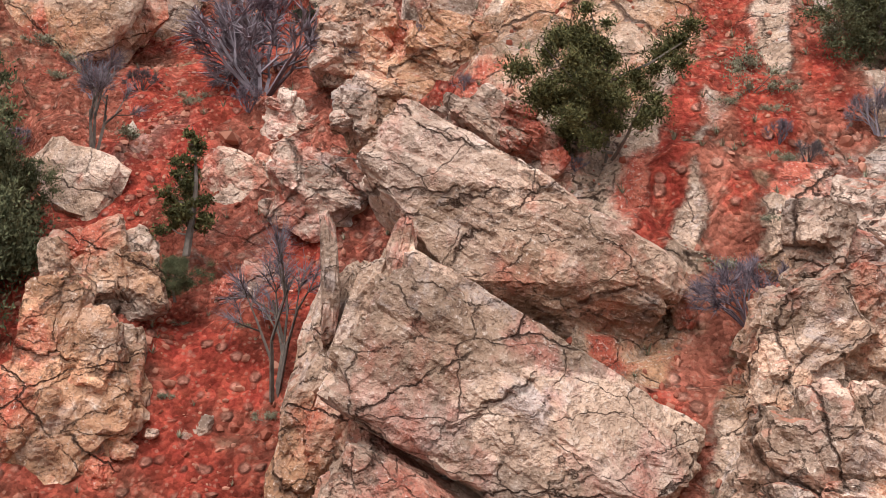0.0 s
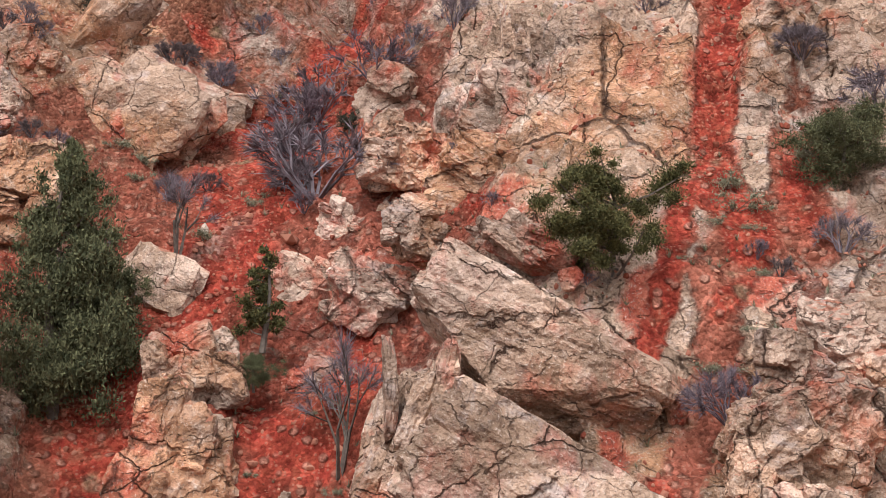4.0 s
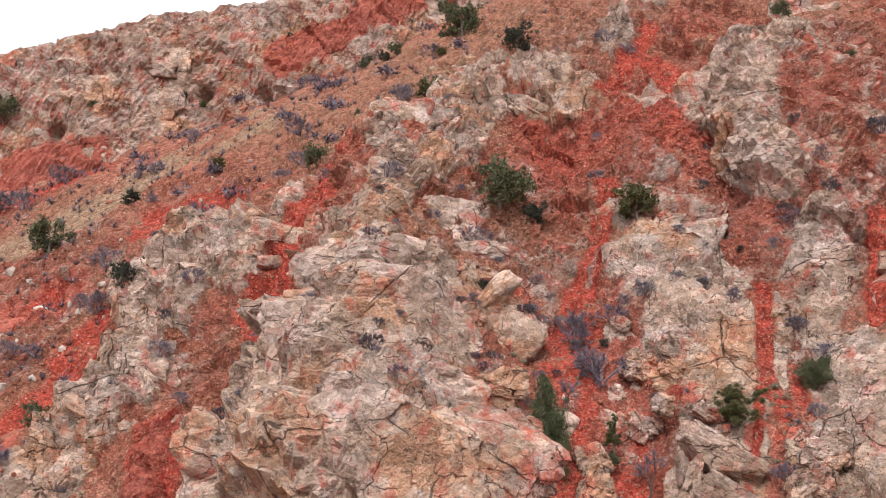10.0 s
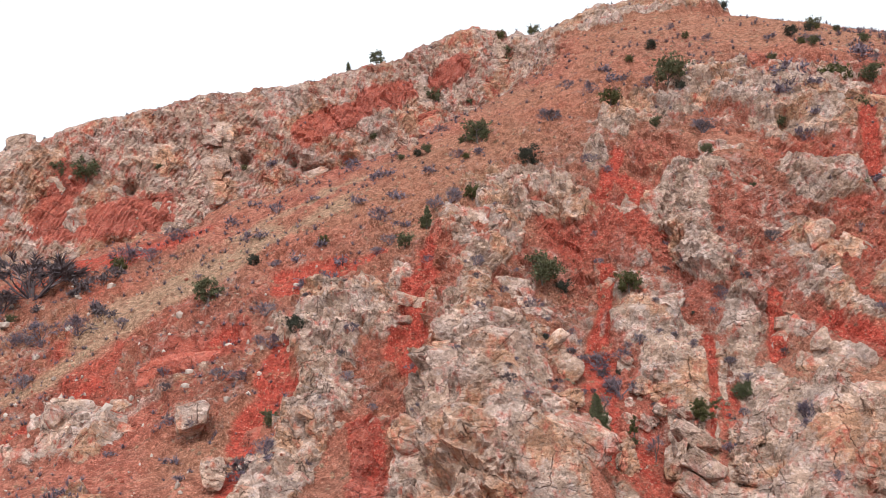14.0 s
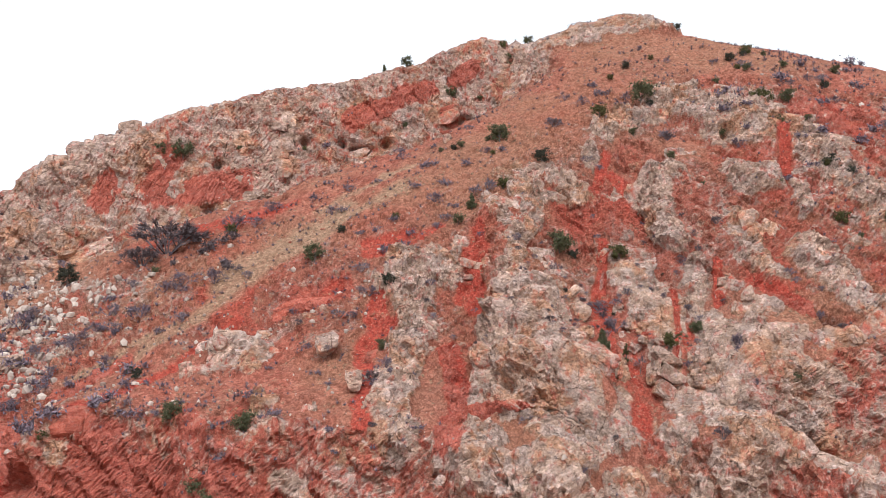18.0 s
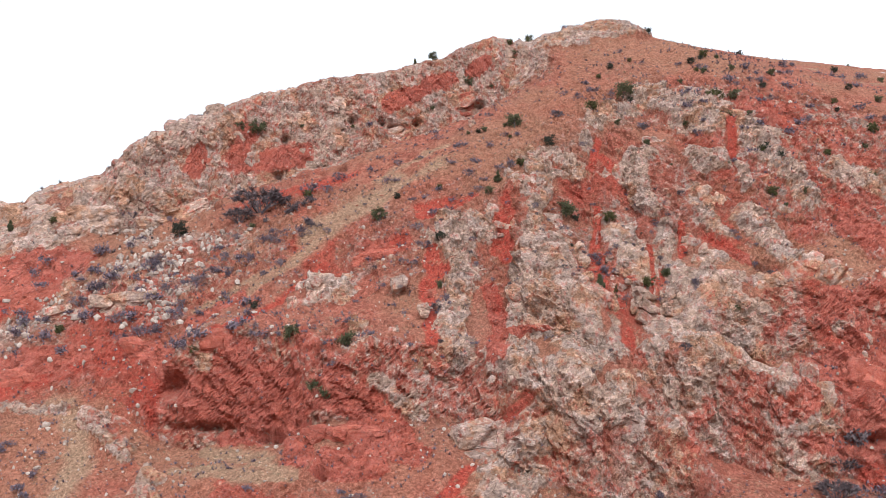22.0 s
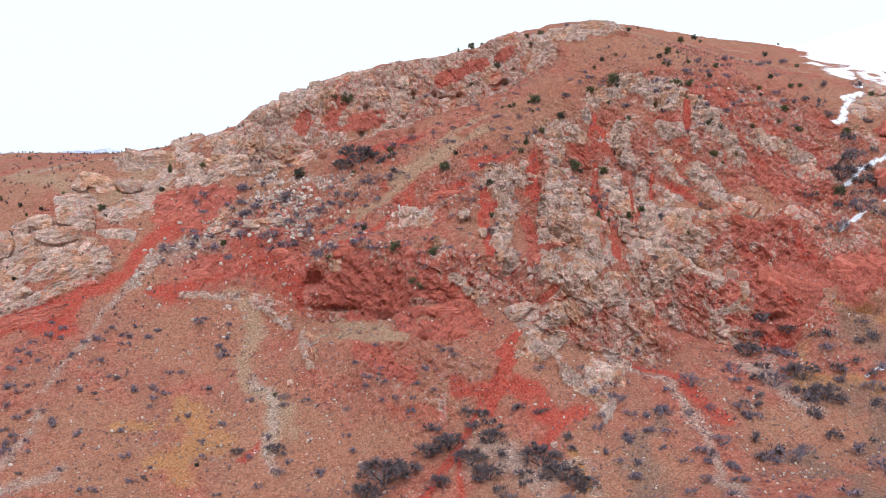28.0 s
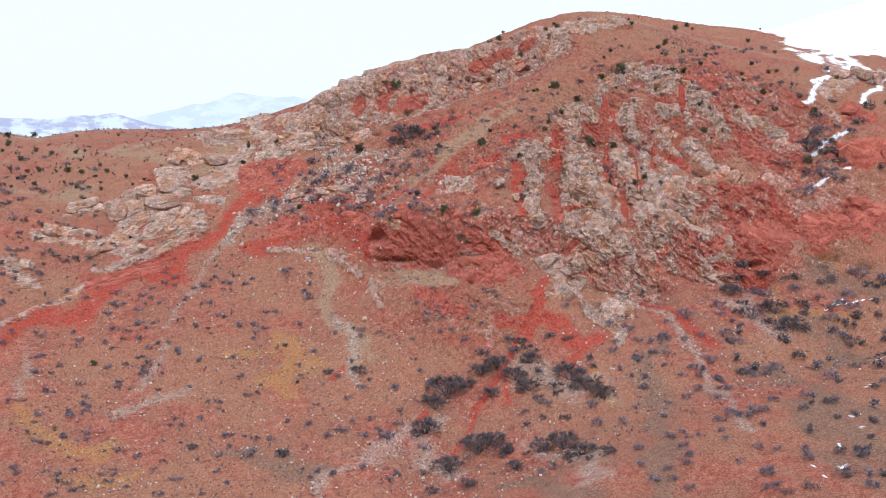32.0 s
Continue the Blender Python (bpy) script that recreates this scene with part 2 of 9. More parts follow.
def limestone(nt, where, stain, clean=0.0):
    """Colour and height of weathered limestone; stain brings out the iron red, clean keeps a face pale."""
    hue = noise_of(nt, where, 0.16, 4, 0.6)
    broad, mid = noise_of(nt, where, 0.11, 3), noise_of(nt, where, 0.55, 9, 0.66)
    fine, grain = noise_of(nt, where, 2.6, 9, 0.72), noise_of(nt, where, 11.0, 6, 0.75)
    bend = node(nt, "ShaderNodeVectorMath", {"operation": "MULTIPLY_ADD"}, i0=node(nt, "ShaderNodeTexNoise", None, Vector=where, Scale=0.9, Detail=7.0, Roughness=0.62).outputs["Color"], i1=(0.9, 0.9, 0.9), i2=where).outputs[0]
    leaning = stretched(nt, bend, 0.75, 0.9, 1.25, (0, radians(38), 0))
    chunk = node(nt, "ShaderNodeTexVoronoi", {"feature": "F1"}, Vector=leaning, Scale=0.5)
    tone = node(nt, "ShaderNodeSeparateColor", None, i0=chunk.outputs["Color"]).outputs[0]
    crumb = node(nt, "ShaderNodeTexVoronoi", {"feature": "F1"}, Vector=leaning, Scale=1.9)
    speck = node(nt, "ShaderNodeSeparateColor", None, i0=crumb.outputs["Color"]).outputs[0]
    wide, narrow = joints_of(nt, leaning, 0.24, 0.008, mid), joints_of(nt, leaning, 0.85, 0.016, fine)
    # widest joints, drawn dark below to paint the shadow between big blocks
    great = joints_of(nt, leaning, 0.125, 0.011, noise_of(nt, where, 0.3, 6, 0.65))
    hair = joints_of(nt, bend, 2.6, 0.028, grain)
    col = mix(nt, step_of(nt, hue, 0.36, 0.60), (0.48, 0.36, 0.305), (0.47, 0.325, 0.245))
    col = mix(nt, step_of(nt, mid, 0.50, 0.64, 0.0, 0.75), col, (0.62, 0.495, 0.435))
    col = mix(nt, step_of(nt, noise_of(nt, where, 0.9, 7, 0.7, 0.6), 0.54, 0.66, 0.0, 0.7), col, (0.45, 0.375, 0.365))
    keep = calc(nt, "SUBTRACT", 1.0, calc(nt, "MULTIPLY", clean, 0.45))
    warm = calc(nt, "ADD", broad, calc(nt, "MULTIPLY", mid, 0.6))
    col = mix(nt, calc(nt, "MULTIPLY", step_of(nt, warm, 0.79, 0.93, 0.0, 0.8), keep), col, mix(nt, fine, (0.44, 0.19, 0.095), (0.52, 0.30, 0.17)))
    col = mix(nt, step_of(nt, fine, 0.53, 0.68, 0.0, 0.6), col, (0.70, 0.57, 0.50))
    col = mix(nt, 1.0, col, mix(nt, tone, (0.68, 0.66, 0.64), (1.22, 1.22, 1.22)), "MULTIPLY")
    col = mix(nt, 1.0, col, mix(nt, speck, (0.68, 0.66, 0.64), (1.26, 1.26, 1.26)), "MULTIPLY")
    drip = noise_of(nt, stretched(nt, where, 1.2, 1.2, 0.45), 0.8, 6, 0.65)
    iron = calc(nt, "ADD", calc(nt, "MULTIPLY", drip, 0.4), calc(nt, "MULTIPLY", mid, 0.6))
    iron = node(nt, "ShaderNodeMapRange", None, i0=calc(nt, "ADD", iron, calc(nt, "MULTIPLY", stain, 0.40)), i1=0.60, i2=0.72).outputs[0]
    red = mix(nt, step_of(nt, fine, 0.36, 0.66), (0.35, 0.048, 0.032), (0.55, 0.150, 0.095))
    red = mix(nt, 1.0, red, mix(nt, tone, (0.8, 0.8, 0.8), (1.15, 1.15, 1.15)), "MULTIPLY")
    col = mix(nt, calc(nt, "MULTIPLY", calc(nt, "MULTIPLY", iron, 0.9), keep), col, red)
    # pits, hollows and open joints: their shade is painted into the colour
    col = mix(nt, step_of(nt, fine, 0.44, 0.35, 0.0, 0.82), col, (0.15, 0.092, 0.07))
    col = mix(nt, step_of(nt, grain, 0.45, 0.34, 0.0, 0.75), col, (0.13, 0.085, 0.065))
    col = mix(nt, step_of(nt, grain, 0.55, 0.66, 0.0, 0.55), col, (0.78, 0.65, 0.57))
    joint = calc(nt, "MULTIPLY", step_of(nt, wide, 0.0, 1.0, 0.12, 1.0), step_of(nt, narrow, 0.0, 1.0, 0.30, 1.0))
    joint = calc(nt, "MULTIPLY", joint, step_of(nt, great, 0.0, 1.0, 0.3, 1.0))
    joint = calc(nt, "MULTIPLY", joint, step_of(nt, hair, 0.0, 1.0, 0.65, 1.0))
    col = mix(nt, joint, (0.085, 0.045, 0.034), col)
    high = calc(nt, "ADD", calc(nt, "MULTIPLY", noise_of(nt, where, 0.55, 4, 0.6), 1.0), calc(nt, "MULTIPLY", noise_of(nt, where, 2.6, 4, 0.62), 0.75))
    high = calc(nt, "ADD", high, calc(nt, "MULTIPLY", noise_of(nt, where, 11.0, 2, 0.5), 0.13))
    high = calc(nt, "ADD", high, calc(nt, "SUBTRACT", calc(nt, "MULTIPLY", tone, 0.5), calc(nt, "MULTIPLY", chunk.outputs["Distance"], 0.2)))
    high = calc(nt, "ADD", high, calc(nt, "SUBTRACT", calc(nt, "MULTIPLY", speck, 0.2), calc(nt, "MULTIPLY", crumb.outputs["Distance"], 0.12)))
    high = calc(nt, "ADD", high, calc(nt, "ADD", calc(nt, "MULTIPLY", calc(nt, "ADD", wide, great), 0.5), calc(nt, "MULTIPLY", narrow, 0.18)))
    return col, high


def earth_on_ledges(nt, col, where):
    """Red earth that has settled on the flatter ledges of a rock."""
    up = node(nt, "ShaderNodeSeparateXYZ", None, i0=node(nt, "ShaderNodeNewGeometry").outputs["True Normal"]).outputs[2]
    n = noise_of(nt, where, 0.8, 5, 0.65)
    lies = calc(nt, "MULTIPLY", step_of(nt, up, 0.45, 0.8), step_of(nt, n, 0.46, 0.58))
    return mix(nt, calc(nt, "MULTIPLY", lies, 0.85), col, mix(nt, noise_of(nt, where, 5, 4), (0.27, 0.07, 0.042), (0.46, 0.22, 0.15)))


def bumped(nt, shader, high, distance, strength=1.0):
    b = node(nt, "ShaderNodeBump", None, Strength=strength, Distance=distance, Height=high)
    nt.links.new(b.outputs["Normal"], shader.inputs["Normal"])


def rock_material(name):
    m, nt, b = blank(name)
    where = node(nt, "ShaderNodeNewGeometry").outputs["Position"]
    info = node(nt, "ShaderNodeObjectInfo")
    given = node(nt, "ShaderNodeSeparateColor", None, i0=info.outputs["Color"])
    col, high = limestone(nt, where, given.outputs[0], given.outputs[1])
    col = mix(nt, given.outputs[1], earth_on_ledges(nt, col, where), col)
    tone = step_of(nt, info.outputs["Random"], 0, 1, 0.86, 1.12)
    col = mix(nt, 1.0, col, node(nt, "ShaderNodeCombineColor", None, i0=tone, i1=tone, i2=tone).outputs[0], "MULTIPLY")
    nt.links.new(col, b.inputs["Base Color"])
    bumped(nt, b, high, 0.34)
    return m


def ground_material():
    m, nt, b = blank("hillside_soil")
    where = node(nt, "ShaderNodeNewGeometry").outputs["Position"]
    one = node(nt, "ShaderNodeSeparateColor", None, i0=node(nt, "ShaderNodeAttribute", {"attribute_name": "cover_one"}).outputs["Color"])
    two = node(nt, "ShaderNodeSeparateColor", None, i0=node(nt, "ShaderNodeAttribute", {"attribute_name": "cover_two"}).outputs["Color"])
    three = node(nt, "ShaderNodeSeparateColor", None, i0=node(nt, "ShaderNodeAttribute", {"attribute_name": "cover_three"}).outputs["Color"])
    rock, tan, scree = one.outputs
    red, ochre, snow = two.outputs
    murk = three.outputs[0]
    broad, mid, fine = noise_of(nt, where, 0.05, 4), noise_of(nt, where, 0.35, 5, 0.6), noise_of(nt, where, 3.2, 7, 0.72)
    patch = noise_of(nt, where, 0.12, 4, 0.6)
    grit = node(nt, "ShaderNodeTexVoronoi", {"feature": "F1"}, Vector=where, Scale=2.6)
    pebble = node(nt, "ShaderNodeSeparateColor", None, i0=grit.outputs["Color"]).outputs[0]
    tuft = node(nt, "ShaderNodeTexVoronoi", {"feature": "F1"}, Vector=where, Scale=0.75)

    def edge(mask, width=0.22):
        """A cover's ragged border."""
        v = calc(nt, "ADD", mask, calc(nt, "MULTIPLY", calc(nt, "SUBTRACT", mid, 0.5), 1.1))
        v = calc(nt, "ADD", v, calc(nt, "MULTIPLY", calc(nt, "SUBTRACT", fine, 0.5), 0.8))
        v = calc(nt, "ADD", v, calc(nt, "MULTIPLY", calc(nt, "SUBTRACT", patch, 0.5), 0.5))
        return step_of(nt, v, 0.5 - width, 0.5 + width)

    col = mix(nt, step_of(nt, mid, 0.35, 0.65), (0.26, 0.075, 0.050), (0.39, 0.140, 0.098))
    col = mix(nt, step_of(nt, broad, 0.4, 0.6, 0.0, 0.8), col, (0.275, 0.122, 0.082))
    col = mix(nt, step_of(nt, noise_of(nt, where, 0.018, 3), 0.42, 0.60, 0.0, 0.75), col, mix(nt, patch, (0.25, 0.113, 0.067), (0.37, 0.185, 0.118)))
    strong = mix(nt, step_of(nt, fine, 0.3, 0.7), (0.27, 0.034, 0.025), (0.43, 0.086, 0.055))
    col = mix(nt, edge(red, 0.35), col, strong)
    col = mix(nt, calc(nt, "MULTIPLY", edge(ochre, 0.5), 0.8), col, mix(nt, mid, (0.34, 0.15, 0.05), (0.40, 0.21, 0.09)))
    col = mix(nt, calc(nt, "MULTIPLY", edge(murk, 0.5), 0.75), col, (0.20, 0.125, 0.09))
    straw = mix(nt, step_of(nt, fine, 0.3, 0.7), (0.25, 0.16, 0.10), (0.40, 0.30, 0.20))
    col = mix(nt, calc(nt, "MULTIPLY", edge(tan, 0.4), 0.7), col, straw)
    pale = mix(nt, pebble, (0.25, 0.18, 0.15), (0.46, 0.375, 0.32))
    col = mix(nt, calc(nt, "MULTIPLY", edge(scree, 0.4), 0.7), col, pale)
    # loose pebbles, low tufts and dark cushions all over the soil
    stones = calc(nt, "MULTIPLY", step_of(nt, grit.outputs["Distance"], 0.42, 0.22), step_of(nt, pebble, 0.45, 0.6))
    col = mix(nt, calc(nt, "MULTIPLY", stones, 0.45), col, mix(nt, fine, (0.36, 0.19, 0.14), (0.52, 0.37, 0.29)))
    weeds = calc(nt, "MULTIPLY", step_of(nt, tuft.outputs["Distance"], 0.34, 0.18), step_of(nt, calc(nt, "ADD", mid, calc(nt, "MULTIPLY", broad, 0.5)), 0.72, 0.84))
    col = mix(nt, calc(nt, "MULTIPLY", weeds, 0.7), col, mix(nt, pebble, (0.15, 0.12, 0.085), (0.25, 0.21, 0.13)))
    col = mix(nt, 1.0, col, mix(nt, pebble, (0.78, 0.76, 0.74), (1.2, 1.2, 1.2)), "MULTIPLY")
    gravel = node(nt, "ShaderNodeTexVoronoi", {"feature": "F1"}, Vector=where, Scale=8.5)
    chip = node(nt, "ShaderNodeSeparateColor", None, i0=gravel.outputs["Color"]).outputs[0]
    col = mix(nt, 1.0, col, mix(nt, step_of(nt, noise_of(nt, where, 1.1, 9, 0.78), 0.36, 0.64), (0.62, 0.58, 0.56), (1.34, 1.36, 1.36)), "MULTIPLY")
    col = mix(nt, 1.0, col, mix(nt, chip, (0.68, 0.64, 0.62), (1.32, 1.34, 1.36)), "MULTIPLY")
    col = mix(nt, calc(nt, "MULTIPLY", step_of(nt, gravel.outputs["Distance"], 0.45, 0.25), step_of(nt, chip, 0.66, 0.74, 0.0, 0.4)), col, (0.48, 0.27, 0.20))
    stain = calc(nt, "ADD", 0.20, calc(nt, "MULTIPLY", red, 0.62))
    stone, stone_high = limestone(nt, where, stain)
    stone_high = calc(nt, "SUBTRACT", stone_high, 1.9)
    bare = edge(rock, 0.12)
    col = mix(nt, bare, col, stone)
    white = edge(snow, 0.2)
    col = mix(nt, white, col, (0.86, 0.88, 0.92))
    nt.links.new(col, b.inputs["Base Color"])
    soft = calc(nt, "ADD", calc(nt, "MULTIPLY", fine, 0.35), calc(nt, "MULTIPLY", stones, 0.3))
    soft = calc(nt, "ADD", soft, calc(nt, "MULTIPLY", mid, 0.5))
    soft = calc(nt, "SUBTRACT", soft, calc(nt, "MULTIPLY", gravel.outputs["Distance"], 0.16))
    soft = calc(nt, "SUBTRACT", soft, calc(nt, "MULTIPLY", grit.outputs["Distance"], 0.2))
    high = node(nt, "ShaderNodeMix", {"data_type": "FLOAT"}, i0=bare, i2=soft, i3=stone_high).outputs[0]
    bumped(nt, b, high, 0.6)
    return m


def plain(name, dark, light, scale, rough=0.9, spec=0.1, random_tone=True, translucent=0.0):
    """A fine-grained material that varies between two tones."""
    m, nt, b = blank(name, rough, spec)
    where = node(nt, "ShaderNodeNewGeometry").outputs["Position"]
    f = noise_of(nt, where, scale, 4, 0.6)
    if random_tone:
        f = calc(nt, "ADD", calc(nt, "MULTIPLY", f, 0.6), calc(nt, "MULTIPLY", node(nt, "ShaderNodeNewGeometry").outputs["Random Per Island"], 0.4))
    col = mix(nt, step_of(nt, f, 0.28, 0.72), dark, light)
    nt.links.new(col, b.inputs["Base Color"])
    bumped(nt, b, noise_of(nt, where, scale * 6, 3), 0.02, 0.6)
    return m


ROCK_MAT, GROUND_MAT = rock_material("limestone"), ground_material()
NEEDLES = plain("juniper_needles", (0.058, 0.064, 0.036), (0.16, 0.16, 0.085), 2.2)
OLIVE = plain("olive_needles", (0.042, 0.044, 0.020), (0.150, 0.140, 0.058), 2.2)
DULL = plain("dusty_needles", (0.03, 0.034, 0.026), (0.085, 0.085, 0.062), 2.2)
BARK = plain("grey_bark", (0.07, 0.055, 0.048), (0.20, 0.165, 0.145), 6)
LILAC = plain("lilac_twigs", (0.12, 0.095, 0.11), (0.27, 0.225, 0.255), 3)
MAUVE = plain("mauve_twigs", (0.10, 0.078, 0.095), (0.24, 0.19, 0.225), 2)
BROWN = plain("brown_twigs", (0.075, 0.058, 0.062), (0.19, 0.15, 0.153), 3)
SAGE = plain("sage_leaves", (0.13, 0.125, 0.08), (0.34, 0.33, 0.24), 4)
STONE = plain("loose_stone", (0.24, 0.065, 0.042), (0.47, 0.22, 0.155), 0.9)
PALE = plain("pale_stone", (0.30, 0.23, 0.19), (0.52, 0.43, 0.365), 1.4)


# ---- covers: where the slope is bare rock, red earth, dry grass, pale scree, ochre, dark soil or snow ----
COVERS = {}


def lay(kind, ax, ay, bx, by, width):
    COVERS.setdefault(kind, []).append((ax, ay, bx, by, width))


lay("rock", -142.1, 159.9, -115.9, 150.0, 8.4)
lay("rock", -119.5, 150.4, -101.8, 146.9, 13.0)
lay("rock", -101.8, 146.7, -50.9, 145.7, 14.3)
lay("rock", -50.9, 145.9, 4.1, 138.9, 9.8)
lay("rock", 25.5, 138.7, 47.6, 133.9, 6.4)
lay("rock", -153.9, 150.5, -138.6, 151.3, 5.9)
lay("rock", -81.1, 66.4, -74.6, 55.9, 6.3)
lay("rock", -112.0, 59.4, -109.5, 57.0, 4.5)
lay("rock", -73.0, 29.3, -63.9, 21.1, 4.3)
lay("rock", -77.2, 35.3, -71.5, 29.4, 3.5)
lay("rock", -250.6, 122.5, -205.8, 132.2, 8.0)
lay("rock", -236.1, 147.8, -227.2, 127.4, 11.0)
lay("rock", -282.3, 143.8, -256.3, 121.6, 6.0)
lay("rock", -257.8, 106.4, -206.2, 113.8, 4.0)
lay("rock", -301.0, 81.5, -261.2, 100.3, 3.9)
lay("rock", -184.5, 217.4, -162.7, 147.4, 16.5)
lay("rock", -215.4, 166.4, -182.2, 144.6, 7.9)
lay("rock", -165.0, 151.2, -137.0, 147.0, 6.9)
lay("rock", -299.5, 122.6, -287.0, 109.8, 9.2)
lay("rock", 132.0, 48.8, 140.4, 39.6, 8.3)
lay("rock", 98.0, 49.2, 102.9, 45.5, 6.1)
lay("rock", 152.5, 54.7, 207.7, 81.0, 8.9)
lay("rock", -95.4, -12.6, -94.3, -16.6, 4.8)
lay("rock", -129.7, 48.3, -132.4, 30.6, 2.7)
lay("rock", -145.9, 71.0, -134.0, 52.7, 2.8)
lay("rock", -146.3, 112.8, -125.1, 99.9, 7.5)
lay("rock", -11.0, 30.3, -13.6, 23.0, 2.4)
lay("rock", -18.7, 34.0, -15.0, 35.1, 1.8)
lay("rock", -1.8, 36.5, -0.5, 32.1, 2.1)
lay("rock", 1.8, 32.0, 4.1, 27.0, 2.2)
lay("rock", 10.6, 33.9, 11.3, 30.2, 2.4)
lay("rock", -15.4, 44.1, -13.1, 42.6, 1.5)
lay("rock", -11.2, 37.2, -9.7, 37.5, 1.3)
lay("rock", -4.7, 29.8, -3.0, 28.4, 1.5)
lay("rock", 1.9, 26.2, 3.1, 23.3, 1.5)
lay("red", -117.7, 148.9, -72.8, 141.8, 7.0)
lay("red", -72.7, 142.5, -24.4, 141.2, 6.0)
lay("red", -24.3, 141.5, 6.0, 138.8, 5.2)
lay("red", -110.5, 148.7, -80.4, 144.2, 5.0)
lay("red", -46.8, 145.2, -24.5, 140.9, 4.1)
lay("red", -9.0, 34.2, -6.7, 30.6, 1.3)
lay("red", -6.7, 30.6, -7.9, 28.4, 0.8)
lay("red", -6.4, 26.7, -4.4, 25.8, 0.9)
lay("red", -6.2, 25.2, -5.0, 23.8, 1.5)
lay("red", -7.1, 37.2, -4.1, 36.4, 1.2)
lay("red", -3.6, 30.1, -3.4, 27.2, 0.8)
lay("red", 6.4, 29.4, 6.1, 26.1, 0.9)
lay("red", 5.7, 26.1, 5.1, 24.2, 0.9)
lay("red", 5.3, 24.2, 4.1, 22.1, 0.8)
lay("red", 4.1, 22.1, 3.6, 20.2, 0.8)
lay("red", 8.9, 29.5, 8.6, 26.9, 0.8)
lay("red", -9.4, 27.4, -9.5, 26.7, 0.8)
lay("red", -3.7, 41.6, -13.3, 15.4, 2.0)
lay("red", -158.0, 129.7, -138.8, 131.2, 6.7)
lay("red", -133.7, 136.5, -60.5, 104.5, 4.4)
lay("red", -301.3, 72.1, -219.0, 106.0, 10.6)
lay("red", -219.0, 106.0, -152.7, 136.4, 9.4)
lay("red", -180.0, 98.8, -145.5, 93.5, 7.3)
lay("red", -87.9, -8.4, -57.6, -39.5, 5.5)
lay("red", -69.9, -46.9, -57.6, -39.5, 4.0)
lay("red", -64.6, -7.5, -83.7, -24.0, 2.6)
lay("red", -83.7, -24.0, -131.6, -61.9, 1.8)
lay("red", -102.0, -52.3, -96.7, -34.7, 1.5)
lay("red", -160.5, 2.4, -153.9, 6.7, 3.2)
lay("red", 117.9, 6.6, 142.1, 0.9, 11.9)
lay("red", -173.2, -56.1, -157.0, -50.7, 2.9)
lay("red", -15.6, -17.0, -6.7, -60.9, 4.9)
lay("red", -7.4, 29.4, -9.7, 25.5, 0.8)
lay("red", -8.3, 31.9, -7.0, 34.1, 0.8)
lay("red", -6.1, 37.3, -3.5, 38.5, 1.0)
lay("red", -11.7, 41.1, -10.6, 41.4, 0.8)
lay("red", -2.2, 42.0, -5.6, 40.4, 1.0)
lay("red", 5.3, 25.7, 5.3, 23.8, 0.8)
lay("red", 6.6, 29.2, 7.2, 27.1, 0.8)
lay("red", 7.2, 27.1, 5.2, 24.7, 0.8)
lay("red", 8.3, 35.0, 7.3, 30.3, 0.8)
lay("red", -13.7, 27.2, -12.8, 21.5, 0.8)
lay("tan", -94.4, 83.3, -56.8, 91.1, 4.0)
lay("tan", -71.2, 87.2, -36.8, 87.9, 3.6)
lay("tan", -54.8, 97.2, -30.6, 96.8, 3.0)
lay("tan", -112.6, 85.8, -89.3, 85.8, 2.0)
lay("tan", -294.1, 303.2, -258.3, 328.1, 14.5)
lay("tan", -261.5, 280.2, -209.6, 163.7, 12.9)
lay("tan", -253.5, 179.1, -279.6, 192.1, 12.2)
lay("tan", -200.9, 160.2, -170.8, 168.8, 8.0)
lay("tan", 92.8, 212.6, 160.2, 166.1, 5.3)
lay("tan", 112.0, 172.1, 162.7, 98.9, 5.1)
lay("tan", -76.4, 93.2, -50.8, 91.3, 5.7)
lay("tan", -122.6, 42.8, -101.3, 21.5, 3.1)
lay("tan", -149.0, 80.9, -149.2, 4.4, 6.8)
lay("scree", -131.1, 139.5, -109.5, 103.7, 5.5)
lay("scree", -128.3, 105.2, -115.6, 98.0, 5.2)
lay("scree", -121.4, 113.8, -96.6, 104.5, 3.5)
lay("scree", -132.2, 150.9, -123.4, 149.4, 4.0)
lay("scree", -226.5, 59.5, -189.5, 109.5, 3.2)
lay("scree", -190.2, 106.0, -175.4, 119.3, 4.8)
lay("scree", -293.4, 33.7, -287.1, 63.4, 3.3)
lay("scree", -246.8, 24.9, -228.2, 48.6, 4.9)
lay("scree", -257.7, 14.1, -226.6, 12.8, 4.7)
lay("scree", -148.3, 33.8, -153.3, -8.3, 3.9)
lay("scree", -188.8, -61.8, -135.1, -45.2, 7.2)
lay("scree", -90.7, -39.3, -68.3, -69.8, 13.7)
lay("scree", -104.6, -80.2, -97.1, -131.2, 9.6)
lay("scree", -20.1, -9.3, -16.2, -66.5, 5.6)
lay("scree", -16.2, -66.5, -43.8, -142.2, 4.4)
lay("scree", -169.9, 116.8, -140.2, 112.1, 9.4)
lay("scree", -139.4, 115.2, -120.1, 95.8, 9.4)
lay("scree", 30.3, -29.2, 27.5, -59.7, 8.5)
lay("scree", -146.1, -47.6, -136.5, -74.2, 8.7)
lay("scree", -221.2, 215.8, -204.9, 215.5, 4.7)
lay("scree", -62.8, 63.5, -74.6, 61.2, 2.2)
lay("scree", -7.4, 31.9, -8.5, 29.8, 0.8)
lay("scree", -2.1, 43.4, -3.4, 41.7, 0.8)
